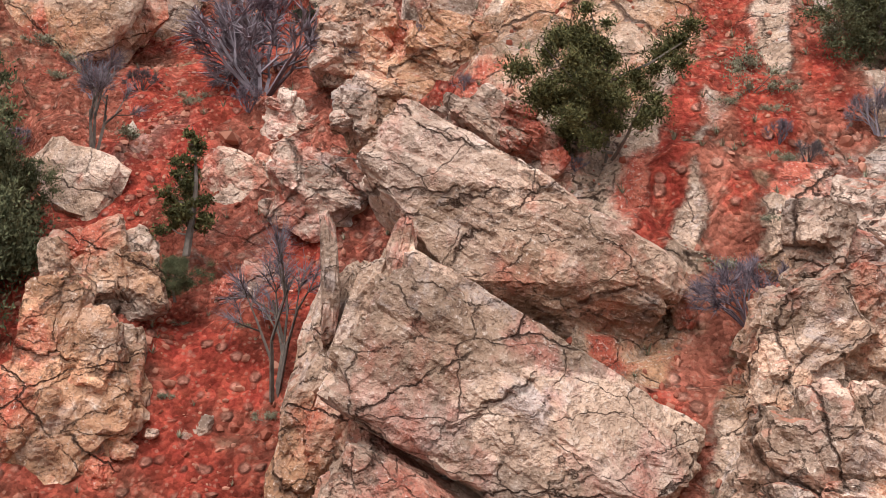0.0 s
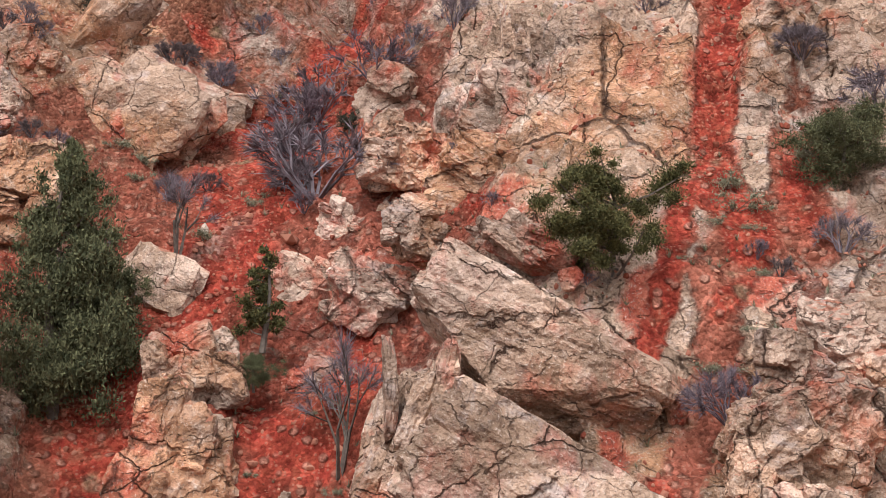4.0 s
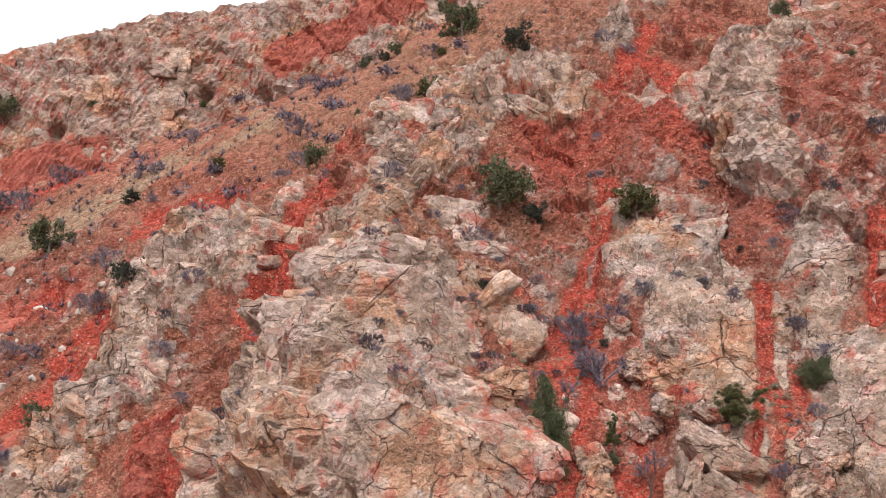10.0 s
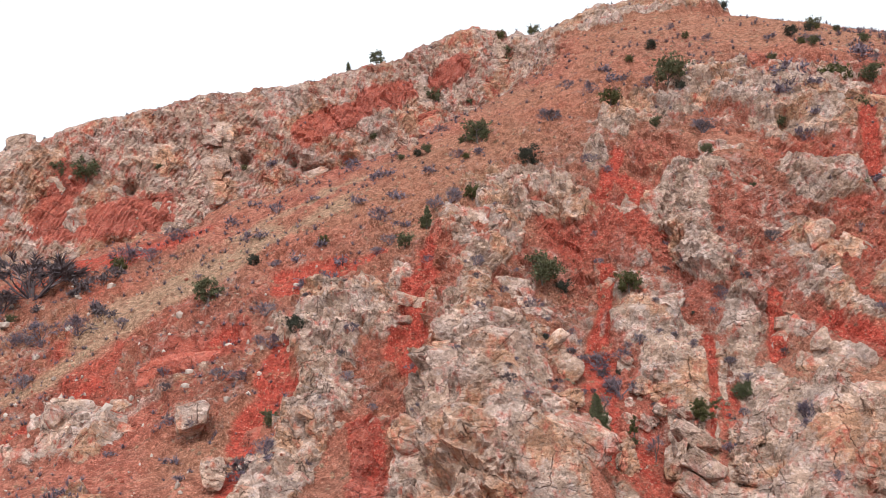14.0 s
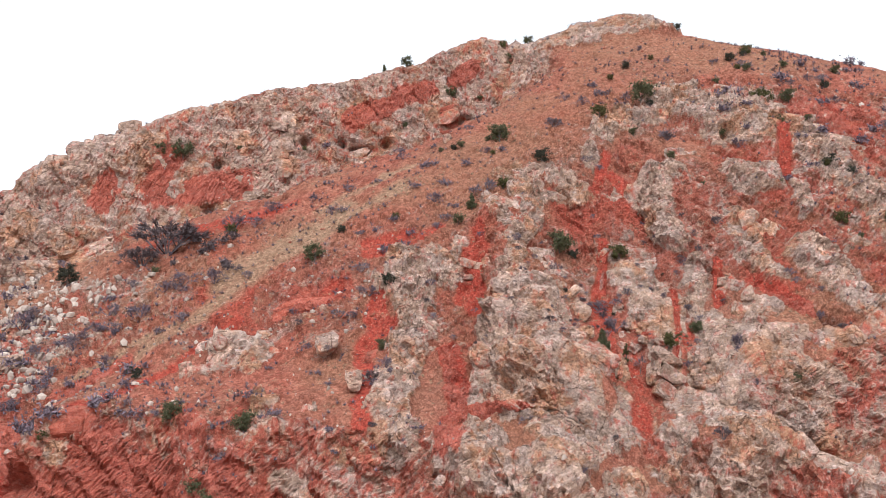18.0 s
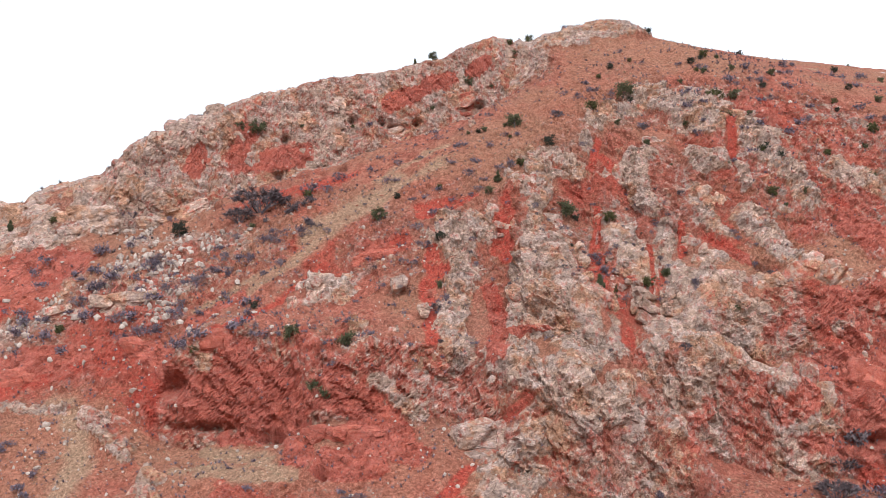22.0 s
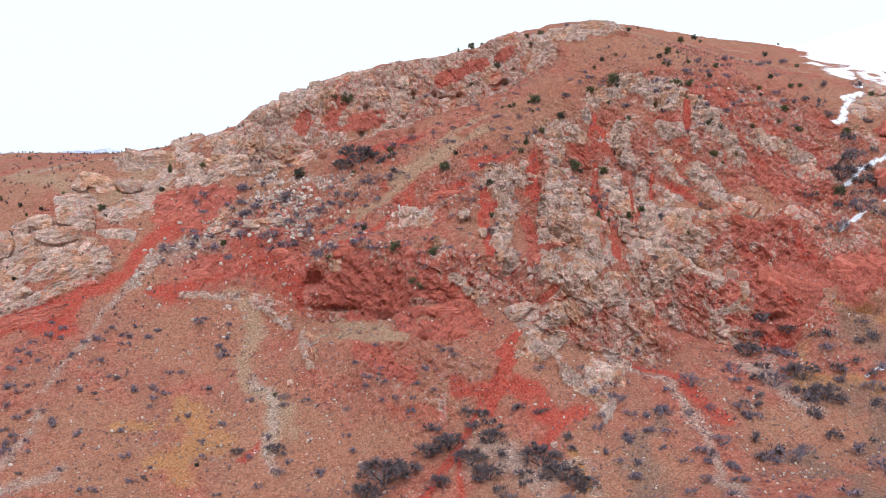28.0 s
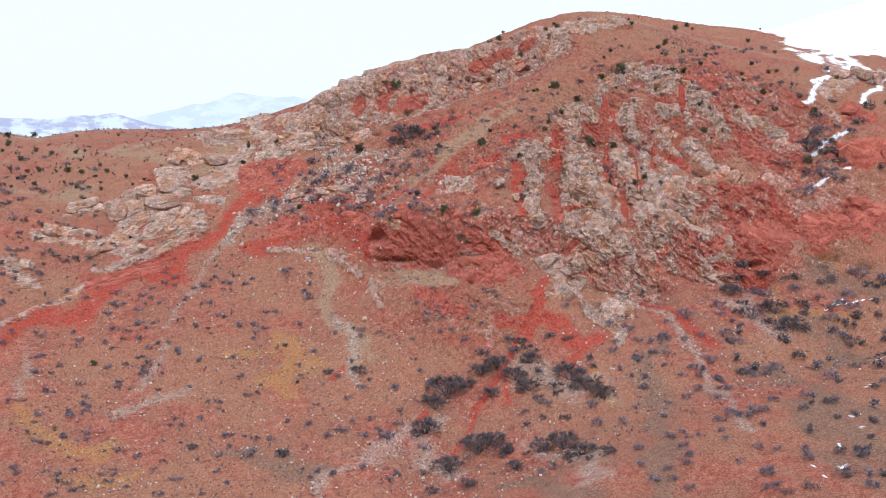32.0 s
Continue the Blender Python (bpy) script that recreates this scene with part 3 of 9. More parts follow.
lay("scree", -15.2, 29.0, -13.6, 32.6, 0.8)
lay("ochre", -173.5, 32.3, -176.4, 1.5, 9.7)
lay("ochre", -277.6, -2.4, -260.6, -11.6, 7.6)
lay("ochre", -204.4, 36.5, -189.8, 31.2, 4.9)
lay("ochre", -283.3, -20.4, -254.0, -29.7, 5.9)
lay("ochre", 63.7, -23.5, 85.5, -38.6, 7.2)
lay("ochre", 47.4, -41.2, 60.4, -61.8, 12.1)
lay("ochre", -167.8, 13.5, -190.3, 7.1, 6.4)
lay("ochre", -62.9, -54.7, -67.2, -77.5, 2.4)
lay("ochre", -293.8, 26.2, -281.7, 2.0, 6.3)
lay("murk", 44.4, -49.5, 46.6, -86.6, 15.1)
lay("murk", 16.4, -78.8, -22.8, -154.4, 11.9)
lay("murk", 9.9, -123.9, -32.5, -200.4, 16.5)
lay("murk", 69.6, -33.3, 89.6, -61.1, 8.9)
lay("murk", -31.4, -49.0, -92.6, -158.6, 8.5)
lay("murk", -123.9, -100.7, -105.1, -137.3, 5.3)
lay("murk", -222.2, -28.0, -187.0, -55.2, 7.2)
lay("snow", 190.2, 155.1, 271.5, 189.0, 17.9)
lay("snow", 177.6, 112.6, 272.3, 150.8, 19.6)
lay("snow", 161.9, 81.8, 208.9, 102.9, 11.4)
lay("snow", 66.8, -53.8, 81.8, -59.4, 0.9)
lay("snow", 121.6, 42.7, 173.8, 78.5, 2.8)
lay("snow", 142.5, 59.7, 208.9, 102.9, 2.7)
lay("snow", 106.4, 15.2, 135.8, 24.2, 2.2)
lay("snow", 89.6, -0.0, 104.0, 2.6, 1.5)
lay("snow", 115.4, 3.4, 120.0, 2.3, 1.8)
lay("snow", 161.2, 43.3, 208.5, 72.0, 3.5)
lay("snow", -50.2, -188.9, -45.4, -187.2, 1.3)
lay("snow", -32.1, -173.7, -26.2, -171.0, 1.5)
lay("snow", -5.1, -148.6, 0.1, -147.1, 1.4)
lay("snow", 52.1, -98.1, 56.2, -99.6, 1.8)
lay("snow", 24.1, -123.7, 31.8, -119.8, 1.2)
lay("snow", -46.5, -181.2, -43.6, -180.5, 1.0)
lay("snow", -38.8, -186.3, -34.3, -183.6, 1.2)
lay("snow", -9.4, -159.9, -5.4, -158.2, 1.1)
lay("snow", 60.6, -53.4, 71.1, -52.4, 1.0)


# ---- runs of bare ribs, stained rock, red earth and the cave's dusty floor on the steep face ----
RUNS = {}


def run(kind, a, b, width):
    RUNS.setdefault(kind, []).append((a, b, width))


run("rib", (29, 78, 187), (49, 66, 183), 5.9)
run("rib", (12, 73, 177), (21, 73, 181), 3.5)
run("rib", (36, 64, 177), (47, 61, 177), 3.1)
run("rib", (53, 60, 177), (59, 52, 170), 4.6)
run("rib", (59, 52, 170), (59, 47, 164), 3.4)
run("rib", (35, 54, 166), (42, 52, 165), 3.7)
run("rib", (48, 48, 162), (47, 44, 157), 2.8)
run("rib", (62, 43, 160), (64, 36, 153), 4.1)
run("rib", (78, 40, 162), (85, 36, 158), 3.7)
run("rib", (85, 36, 158), (94, 28, 151), 3.3)
run("rib", (-12, 72, 166), (-15, 57, 156), 3.7)
run("rib", (-6, 69, 166), (-1, 60, 160), 3.3)
run("rib", (5, 70, 172), (5, 64, 167), 2.1)
run("rib", (16, 57, 164), (14, 44, 150), 4.0)
run("rib", (-45, 60, 141), (-38, 56, 142), 3.9)
run("rib", (-38, 58, 144), (-45, 43, 129), 4.2)
run("rib", (-30, 57, 148), (-32, 49, 141), 2.1)
run("rib", (-45, 43, 129), (-55, 24, 114), 3.9)
run("rib", (-55, 24, 114), (-54, 19, 109), 4.1)
run("rib", (-17, 54, 154), (-25, 39, 141), 2.6)
run("rib", (-25, 39, 141), (-27, 31, 132), 4.0)
run("rib", (-27, 30, 132), (-25, 18, 114), 9.0)
run("rib", (-24, 20, 124), (-15, 15, 111), 6.5)
run("rib", (-31, 34, 129), (-37, 23, 117), 3.3)
run("rib", (-19, 16, 111), (-36, -2, 103), 6.5)
run("rib", (-45, 10, 109), (-40, 0, 102), 4.6)
run("rib", (2, 40, 141), (5, 31, 132), 4.2)
run("rib", (5, 31, 132), (2, 19, 117), 3.7)
run("rib", (15, 38, 143), (13, 33, 136), 2.4)
run("rib", (30, 45, 154), (28, 38, 146), 2.7)
run("rib", (30, 39, 147), (32, 32, 141), 2.8)
run("rib", (42, 35, 146), (47, 21, 134), 4.2)
run("rib", (47, 21, 134), (51, 12, 129), 2.6)
run("rib", (13, 24, 129), (9, 14, 114), 4.7)
run("rib", (9, 14, 114), (2, -4, 102), 5.4)
run("rib", (19, 18, 127), (28, 8, 117), 4.7)
run("rib", (3, -2, 108), (23, 7, 111), 4.2)
run("rib", (-6, 3, 114), (-11, 2, 105), 3.1)
run("rib", (-41, -2, 91), (-23, -8, 100), 4.5)
run("rib", (-29, -10, 95), (-20, -8, 97), 3.3)
run("rib", (-54, -2, 82), (-43, -2, 89), 3.9)
run("rib", (-5, -1, 102), (-9, -11, 91), 2.3)
run("rib", (1, -4, 102), (5, -5, 90), 2.8)
run("rib", (-27, -14, 74), (-26, -22, 72), 3.2)
run("rib", (-57, -14, 75), (-43, -5, 80), 2.9)
run("rib", (24, -6, 102), (30, -10, 96), 3.8)
run("rib", (50, 3, 114), (55, 2, 111), 2.7)
run("rib", (21, -8, 94), (33, -12, 89), 2.8)
run("rib", (-80, 69, 127), (-74, 58, 124), 3.5)
run("rib", (-77, 41, 117), (-77, 38, 114), 1.6)
run("rib", (-115, 59, 107), (-110, 57, 101), 2.6)
run("rib", (-74, 29, 102), (-65, 20, 93), 2.2)
run("rib", (-171, 93, 92), (-149, 78, 92), 1.5)
run("rib", (-145, 75, 92), (-135, 53, 81), 1.5)
run("rib", (-129, 51, 79), (-129, 31, 72), 0.9)
run("rib", (-121, 152, 172), (-97, 146, 182), 5.4)
run("rib", (-143, 175, 160), (-121, 150, 157), 5.0)
run("rib", (12, 77, 180), (18, 78, 183), 2.6)
run("rib", (15, 58, 165), (15, 50, 157), 2.5)
run("rib", (17, 59, 167), (21, 54, 166), 2.0)
run("rib", (34, 55, 166), (37, 51, 163), 2.8)
run("rib", (-14, 75, 167), (-11, 69, 164), 2.5)
run("rib", (-21, 70, 161), (-22, 52, 153), 1.5)
run("rib", (8, 58, 161), (10, 55, 157), 1.6)
run("rib", (15, 37, 141), (12, 32, 134), 2.1)
run("rib", (8, 44, 143), (1, 43, 143), 1.2)
run("rib", (29, 46, 155), (30, 41, 150), 1.9)
run("rib", (-39, 61, 145), (-45, 61, 141), 1.9)
run("rib", (-46, 59, 140), (-45, 51, 135), 2.3)
run("rib", (-44, 45, 130), (-48, 39, 125), 2.3)
run("rib", (-49, 38, 123), (-50, 30, 119), 2.2)
run("rib", (-234, 139, 110), (-214, 131, 110), 7.2)
run("rib", (-223, 120, 100), (-202, 118, 103), 6.0)
run("rib", (-247, 105, 83), (-214, 111, 95), 3.2)
run("rib", (-209, 145, 121), (-213, 158, 129), 6.3)
run("rib", (-148, 226, 161), (-155, 145, 138), 8.0)
run("rib", (-192, 147, 126), (-175, 149, 132), 4.0)
run("rib", (-52, -24, 71), (-43, -42, 61), 3.0)
run("rib", (-42, -33, 67), (-46, -48, 58), 2.1)
run("rib", (-42, 63, 145), (-31, 49, 142), 3.8)
run("stain", (-115, 58, 97), (-105, 52, 91), 7.4)
run("stain", (-104, 54, 104), (-92, 43, 95), 8.2)
run("stain", (-92, 42, 92), (-95, 25, 84), 3.8)
run("stain", (-84, 33, 100), (-75, 22, 90), 6.3)
run("stain", (-90, 18, 83), (-79, 11, 84), 3.9)
run("stain", (-75, 22, 90), (-69, 9, 85), 4.0)
run("stain", (-161, 106, 105), (-145, 94, 105), 3.6)
run("stain", (-126, 79, 106), (-120, 62, 99), 4.4)
run("stain", (-115, 81, 116), (-101, 81, 123), 1.8)
run("stain", (-63, 67, 136), (-55, 65, 139), 3.5)
run("stain", (-40, 34, 124), (-46, 10, 109), 3.2)
run("stain", (4, -4, 96), (-7, -12, 85), 3.4)
run("stain", (18, -5, 102), (13, -6, 90), 3.4)
run("stain", (29, 7, 114), (50, 6, 124), 3.0)
run("stain", (46, 7, 117), (77, 10, 129), 3.4)
run("stain", (40, -10, 102), (58, -14, 101), 6.4)
run("stain", (70, 27, 145), (84, 18, 137), 5.4)
run("stain", (27, 31, 139), (33, 25, 134), 2.8)
run("stain", (29, -12, 87), (52, -21, 83), 3.1)
run("stain", (-168, 145, 133), (-144, 132, 134), 4.3)
run("stain", (-175, 136, 123), (-164, 133, 125), 3.1)
run("stain", (-107, 147, 166), (-103, 147, 172), 3.3)
run("stain", (-93, 145, 170), (-87, 146, 181), 2.9)
run("stain", (-37, 144, 191), (-2, 139, 207), 3.0)
run("stain", (-32, 18, 114), (-42, 20, 114), 1.9)
run("stain", (-258, 99, 76), (-220, 99, 86), 3.6)
run("stain", (-170, 143, 130), (-157, 124, 121), 5.7)
run("stain", (-166, 106, 103), (-149, 96, 104), 4.4)
run("stain", (77, -16, 102), (108, -26, 107), 8.9)
run("stain", (52, 0, 106), (71, -9, 104), 7.4)
run("stain", (56, -20, 89), (42, -15, 92), 4.6)
run("stain", (-113, 23, 75), (-102, 5, 69), 4.4)
run("stain", (24, -9, 97), (46, 1, 106), 5.2)
run("soil", (-54, 47, 127), (-60, 24, 113), 2.1)
run("soil", (-27, 54, 152), (-32, 43, 135), 2.3)
run("soil", (0, 48, 148), (-5, 39, 136), 1.4)
run("soil", (-7, 19, 114), (-12, 2, 107), 2.2)
run("soil", (-77, 74, 132), (-110, 60, 114), 2.4)
run("soil", (-57, 3, 82), (-69, -8, 76), 1.8)
run("soil", (-32, 69, 154), (-48, 71, 147), 2.2)
run("soil", (52, 61, 178), (47, 51, 166), 1.9)
run("soil", (21, 37, 144), (17, 30, 135), 1.6)
run("soil", (-43, 1, 100), (-54, 8, 85), 1.5)
run("soil", (8, 62, 166), (10, 57, 160), 2.2)
run("soil", (-30, 52, 145), (-27, 52, 148), 1.8)
run("soil", (-34, 46, 136), (-33, 47, 138), 1.3)
run("soil", (-51, 52, 132), (-48, 48, 130), 1.9)
run("soil", (-49, 57, 137), (-53, 44, 126), 1.9)
run("soil", (-3, 43, 140), (-7, 39, 134), 1.3)
run("soil", (9, 36, 137), (7, 30, 131), 0.8)
run("soil", (-57, 65, 138), (-64, 65, 134), 2.2)
run("soil", (-38, 71, 153), (-48, 75, 150), 1.4)
run("soil", (9, 67, 171), (2, 59, 161), 1.4)
run("soil", (-90, -29, 52), (-117, -48, 31), 1.6)
run("soil", (-63, -8, 77), (-81, -26, 58), 1.9)
run("soil", (-133, -35, 31), (-147, -48, 22), 1.7)
run("floor", (-118, 38, 80), (-98, 19, 80), 2.0)
run("floor", (-114, 52, 82), (-100, 31, 83), 2.1)
run("rib", (21, 127, 214), (28, 118, 213), 2.5)
run("rib", (31, 122, 217), (39, 116, 216), 2.8)
run("soil", (4, 24, 124), (6, 28, 129), 0.4)
run("soil", (7, 29, 130), (7, 26, 127), 0.7)
run("soil", (4, 22, 121), (4, 21, 120), 0.3)
run("soil", (-3, 29, 126), (-3, 27, 123), 0.3)
run("soil", (-9, 39, 134), (-6, 32, 129), 0.7)
run("soil", (-8, 30, 127), (-7, 32, 128), 0.6)
run("soil", (-6, 26, 122), (-4, 25, 121), 0.6)
run("soil", (-10, 27, 124), (-10, 26, 122), 0.3)
run("stain", (4, 25, 126), (4, 25, 125), 0.5)
run("stain", (0, 30, 129), (1, 28, 128), 0.5)
run("stain", (-12, 36, 133), (-9, 37, 133), 0.8)
run("stain", (9, 28, 129), (11, 29, 130), 0.5)
run("stain", (6, 25, 125), (8, 26, 126), 0.4)
run("stain", (3, 23, 122), (3, 22, 121), 0.2)
run("rib", (20, 147, 215), (33, 136, 219), 6.0)
run("rib", (33, 134, 220), (47, 122, 220), 6.5)
run("stain", (-92, 143, 168), (-70, 141, 172), 5.0)


def nearest(kind, x, y, z, wander):
    """Distance to the nearest run of a kind in units of its half width, and that width. Depth into the hill counts less than height."""
    ratio, wide = np.full(x.shape, 9.0), np.ones(x.shape)
    wx, wz = wander
    for a, b, w in RUNS.get(kind, ()):
        m = 2.0 * w + 2
        sel = (x > min(a[0], b[0]) - 2.2 * m) & (x < max(a[0], b[0]) + 2.2 * m) & (y > min(a[1], b[1]) - 2.2 * m) & (y < max(a[1], b[1]) + 2.2 * m) & (z > min(a[2], b[2]) - m) & (z < max(a[2], b[2]) + m)
        if not sel.any():
            continue
        p = np.stack([0.93 * x[sel] - 0.36 * y[sel] + 0.45 * w * wx[sel], z[sel] + 0.45 * w * wz[sel], 0.4 * (0.36 * x[sel] + 0.93 * y[sel])], -1)
        a2, b2 = (np.array([0.93 * q[0] - 0.36 * q[1], q[2], 0.4 * (0.36 * q[0] + 0.93 * q[1])]) for q in (a, b))
        u = b2 - a2
        f = np.clip((p - a2) @ u / max(u @ u, 1e-6), 0, 1)
        d = np.linalg.norm(p - a2 - f[:, None] * u, axis=1) / w
        closer = d < ratio[sel]
        ratio[sel] = np.where(closer, d, ratio[sel])
        wide[sel] = np.where(closer, w, wide[sel])
    return ratio, wide


def drift(x, y):
    """How far the borders of the covers wander at a place."""
    return fbm(x / 22, y / 22, 0, 4, 31), fbm(x / 22, y / 22, 0, 4, 37)


def cover(kind, x, y, wander=None):
    """0 to 1: how far a kind of ground covers a place."""
    out = np.zeros_like(x)
    wx, wy = wander or drift(x, y)
    for ax, ay, bx, by, w in COVERS.get(kind, ()):
        near = (x > min(ax, bx) - 2 * w) & (x < max(ax, bx) + 2 * w) & (y > min(ay, by) - 2 * w) & (y < max(ay, by) + 2 * w)
        if not near.any():
            continue
        px, py = x[near] + 0.9 * w * wx[near], y[near] + 0.9 * w * wy[near]
        ux, uy = bx - ax, by - ay
        s = np.clip(((px - ax) * ux + (py - ay) * uy) / max(ux * ux + uy * uy, 1e-6), 0, 1)
        d = np.hypot(px - ax - s * ux, py - ay - s * uy) / w
        out[near] = np.maximum(out[near], 1 - smooth(0.0, 1.15, d))
    return out * {"scree": 0.74, "snow": 0.72, "tan": 0.85}.get(kind, 1.0)


def grid_mesh(name, x, y, z):
    ny, nx = x.shape
    i = np.arange(nx * ny, dtype=np.int32).reshape(ny, nx)
    quads = np.stack([i[:-1, :-1], i[:-1, 1:], i[1:, 1:], i[1:, :-1]], -1).reshape(-1, 4)
    me = bpy.data.meshes.new(name)
    me.vertices.add(nx * ny)
    me.vertices.foreach_set("co", np.stack([x, y, z], -1).astype(np.float32).ravel())
    me.loops.add(quads.size)
    me.loops.foreach_set("vertex_index", quads.ravel())
    me.polygons.add(len(quads))
    me.polygons.foreach_set("loop_start", np.arange(0, quads.size, 4, dtype=np.int32))
    me.polygons.foreach_set("use_smooth", np.ones(len(quads), bool))
    me.update(calc_edges=True)
    return me


def build_ground():
    gx = graded(-4200, -125, 95, 4700, 0.6, 1.022)
    gx = np.concatenate([gx[gx < -43], np.arange(-43, 23, 0.38), gx[gx > 23]])       # closer where the camera starts
    gy = graded(-1600, -25, 156, 4700, 0.6, 1.024)
    # rows that follow the slope, so that steep faces carry as many vertices as flat ground
    x, y = np.meshgrid(gx, gy)
    z = land(x, y)
    pace = np.hypot(np.diff(y, axis=0), np.diff(z, axis=0)) / np.diff(gy)[:, None]
    gone = np.concatenate([np.zeros((1, len(gx))), np.cumsum((0.35 + 0.65 * pace) * (1 + 0.8 * (smooth(0, 10, gy) * smooth(66, 52, gy))[1:, None]), 0)], 0)
    rows = np.linspace(0, 1, int(len(gy) * 1.36))
    y = np.stack([np.interp(rows * gone[-1, k], gone[:, k], gy) for k in range(len(gx))], 1)
    x = np.broadcast_to(gx, y.shape).copy()
    z = land(x, y)
    wander = drift(x, y)
    rock, red, tan, scree = (cover(k, x, y, wander) for k in ("rock", "red", "tan", "scree"))
    ochre, murk, snow = (cover(k, x, y, wander) for k in ("ochre", "murk", "snow"))
    wander = [fbm(x / 9, y / 9, z / 9, 5, n, 0.62) for n in (131, 137)]
    near = smooth(420, 240, np.hypot(x + 40, y - 60))
    # the slope's own normal
    (dyi, dyj), (dzi, dzj) = np.gradient(y), np.gradient(z)
    dxj = np.gradient(x, axis=1)
    nx, ny, nz = dyj * dzi - dzj * dyi, -dxj * dzi, dxj * dyi
    size = np.sqrt(nx ** 2 + ny ** 2 + nz ** 2) + 1e-9
    nx, ny, nz = nx / size, ny / size, nz / size
    steepness = np.hypot(nx, ny) / np.maximum(nz, 0.05)
    bed, along = (z + 0.9 * x) / 1.35, (x - 0.9 * z) / 1.35          # beds dip to the east
    sway = fbm(x / 14, y / 14, z / 14, 3, 43)
    block, _ = cells(along / 8.5, y / 5.0, bed / 3.4 + 0.3 * sway, 3)
    small, _ = cells(along / 3.6, y / 2.4, bed / 1.5 + 0.4 * sway, 9)
    chip, _ = cells(along / 1.7, y / 1.3, bed / 0.85 + 0.5 * sway, 19)
    crumb, _ = cells(along / 0.9, y / 0.75, bed / 0.5 + 0.6 * sway, 29)
    ledge = bed / 2.7 + 0.8 * sway
    rough = 0.9 * ridged(x / 12, y / 12, z / 17, 4, 2) + 1.9 * (block - 0.5) + 1.3 * (small - 0.5) + 0.8 * (chip - 0.5) + 0.42 * (crumb - 0.5) + 0.7 * (ledge - np.floor(ledge) - 0.5)
    mild = 0.55 * fbm(x / 9, y / 9, z / 9, 4, 7) + 0.35 * ridged(x / 5, y / 5, z / 9, 3, 4)
    face = smooth(0.55, 1.1, steepness) * smooth(210, 150, np.hypot(x + 10, y - 60)) * (1 - tan)
    rib_at, rib_wide = nearest("rib", x, y, z, wander)
    stain_at = nearest("stain", x, y, z, wander)[0]
    soil_at, soil_wide = nearest("soil", x, y, z, wander)
    bench = smooth(1.2, 0.6, nearest("floor", x, y, z, wander)[0])
    rib, stained, earth = smooth(1.12, 0.85, rib_at), smooth(1.2, 0.6, stain_at), smooth(1.15, 0.6, soil_at)
    nook = smooth(60, 45, np.hypot(x, y - 30))
    rock = np.maximum(0.80 * rock, 0.68 * face) * (1 - 0.75 * red * nook * smooth(8, 15, y))
    # furrows of red earth between the ribs
    swing = 0.55 * fbm(x / 30, y / 30, 0, 3, 61)
    furrow = ridged((x + 0.22 * y) / 15 + swing, y / 75 + swing, 0, 2, 63)
    lap = smooth(34, 22, np.hypot(x, y - 24))
    open_face = face * (1 - 0.35 * lap) * (1 - 0.85 * smooth(112, 124, y))
    red = red * (1 - 0.8 * smooth(112, 126, y) * smooth(-150, -130, x))
    rock = rock * (1 - open_face * 0.45 * smooth(0.05, -0.55, furrow))
    red = np.maximum(red, open_face * (0.46 + 0.34 * smooth(0.35, -0.5, furrow) + 0.22 * sway) * (1 - rib))
    rock = np.maximum(rock, np.maximum(0.92 * rib, 0.74 * stained))
    rock = rock * (1 - 0.85 * earth) * (1 - 0.85 * red * nook * smooth(8, 15, y)) * (1 - bench)
    red = np.maximum(np.maximum(red * (1 - 0.8 * rib * (1 - stained)), stained), earth) * (1 - bench)
    tan = np.maximum(tan, 0.85 * bench)
    low = smooth(14, 7, y) * nook
    rock, red = np.maximum(rock, 0.5 * low * face), red * (1 - 0.5 * low)
    close = np.maximum(smooth(16, 26, np.hypot((x + 2) * 1.1, y - 22)), smooth(13, 7, y))
    close = np.maximum(close, 0.5 * smooth(27, 33, y))
    rough = rough * (1 - 0.4 * smooth(115, 125, y))
    out = near * (rock * (0.4 + rough) + (1 - rock) * (mild * (1 - 0.5 * tan) + 0.5 * face * rough)) * (0.42 + 0.58 * close)
    out = out + close * np.minimum(0.36 * rib_wide, 4.2) * (0.6 * smooth(1.2, 0.85, rib_at) + 0.4 * smooth(0.9, 0.2, rib_at)) - close * np.minimum(0.25 * soil_wide, 1.6) * earth
    away = 1 - near
    for hx, hy, hz, wide, tall, deep in HOLLOWS:
        out = out - deep * np.exp(-((x - hx) / wide) ** 2 - ((z - hz) / tall) ** 2 - ((y - hy) / 9) ** 2)
    x2, y2, z2 = x + nx * out * near, y + ny * out * near, z + nz * out * near + away * (3.0 * fbm(x / 110, y / 110, 0, 3, 21))
    me = grid_mesh("ground", x2, y2, z2)
    flat = (rock > 0.3) & (close > 0.9) & (near > 0.5)
    me.polygons.foreach_set("use_smooth", ~flat[:-1, :-1].ravel())
    rising = np.minimum(0.958 * (x - 203) - 0.287 * (y - 205), 0.98 * (y - 104) - 0.196 * (x - 175))
    snow = np.maximum(snow, smooth(-4, 14, rising + 12 * fbm(x / 16, y / 16, 0, 5, 51)))
    tan = np.maximum(tan, away * smooth(0.2, 0.5, 0.5 + 0.5 * fbm(x / 60, y / 60, 0, 3, 71)) * 0.8)
    for name, (a, b, c) in (("cover_one", (rock, tan, scree)), ("cover_two", (red, ochre, snow)), ("cover_three", (murk, away, away))):
        layer = me.attributes.new(name, "FLOAT_COLOR", "POINT")
        layer.data.foreach_set("color", np.stack([a, b, c, np.ones_like(a)], -1).astype(np.float32).ravel())
    me.materials.append(GROUND_MAT)
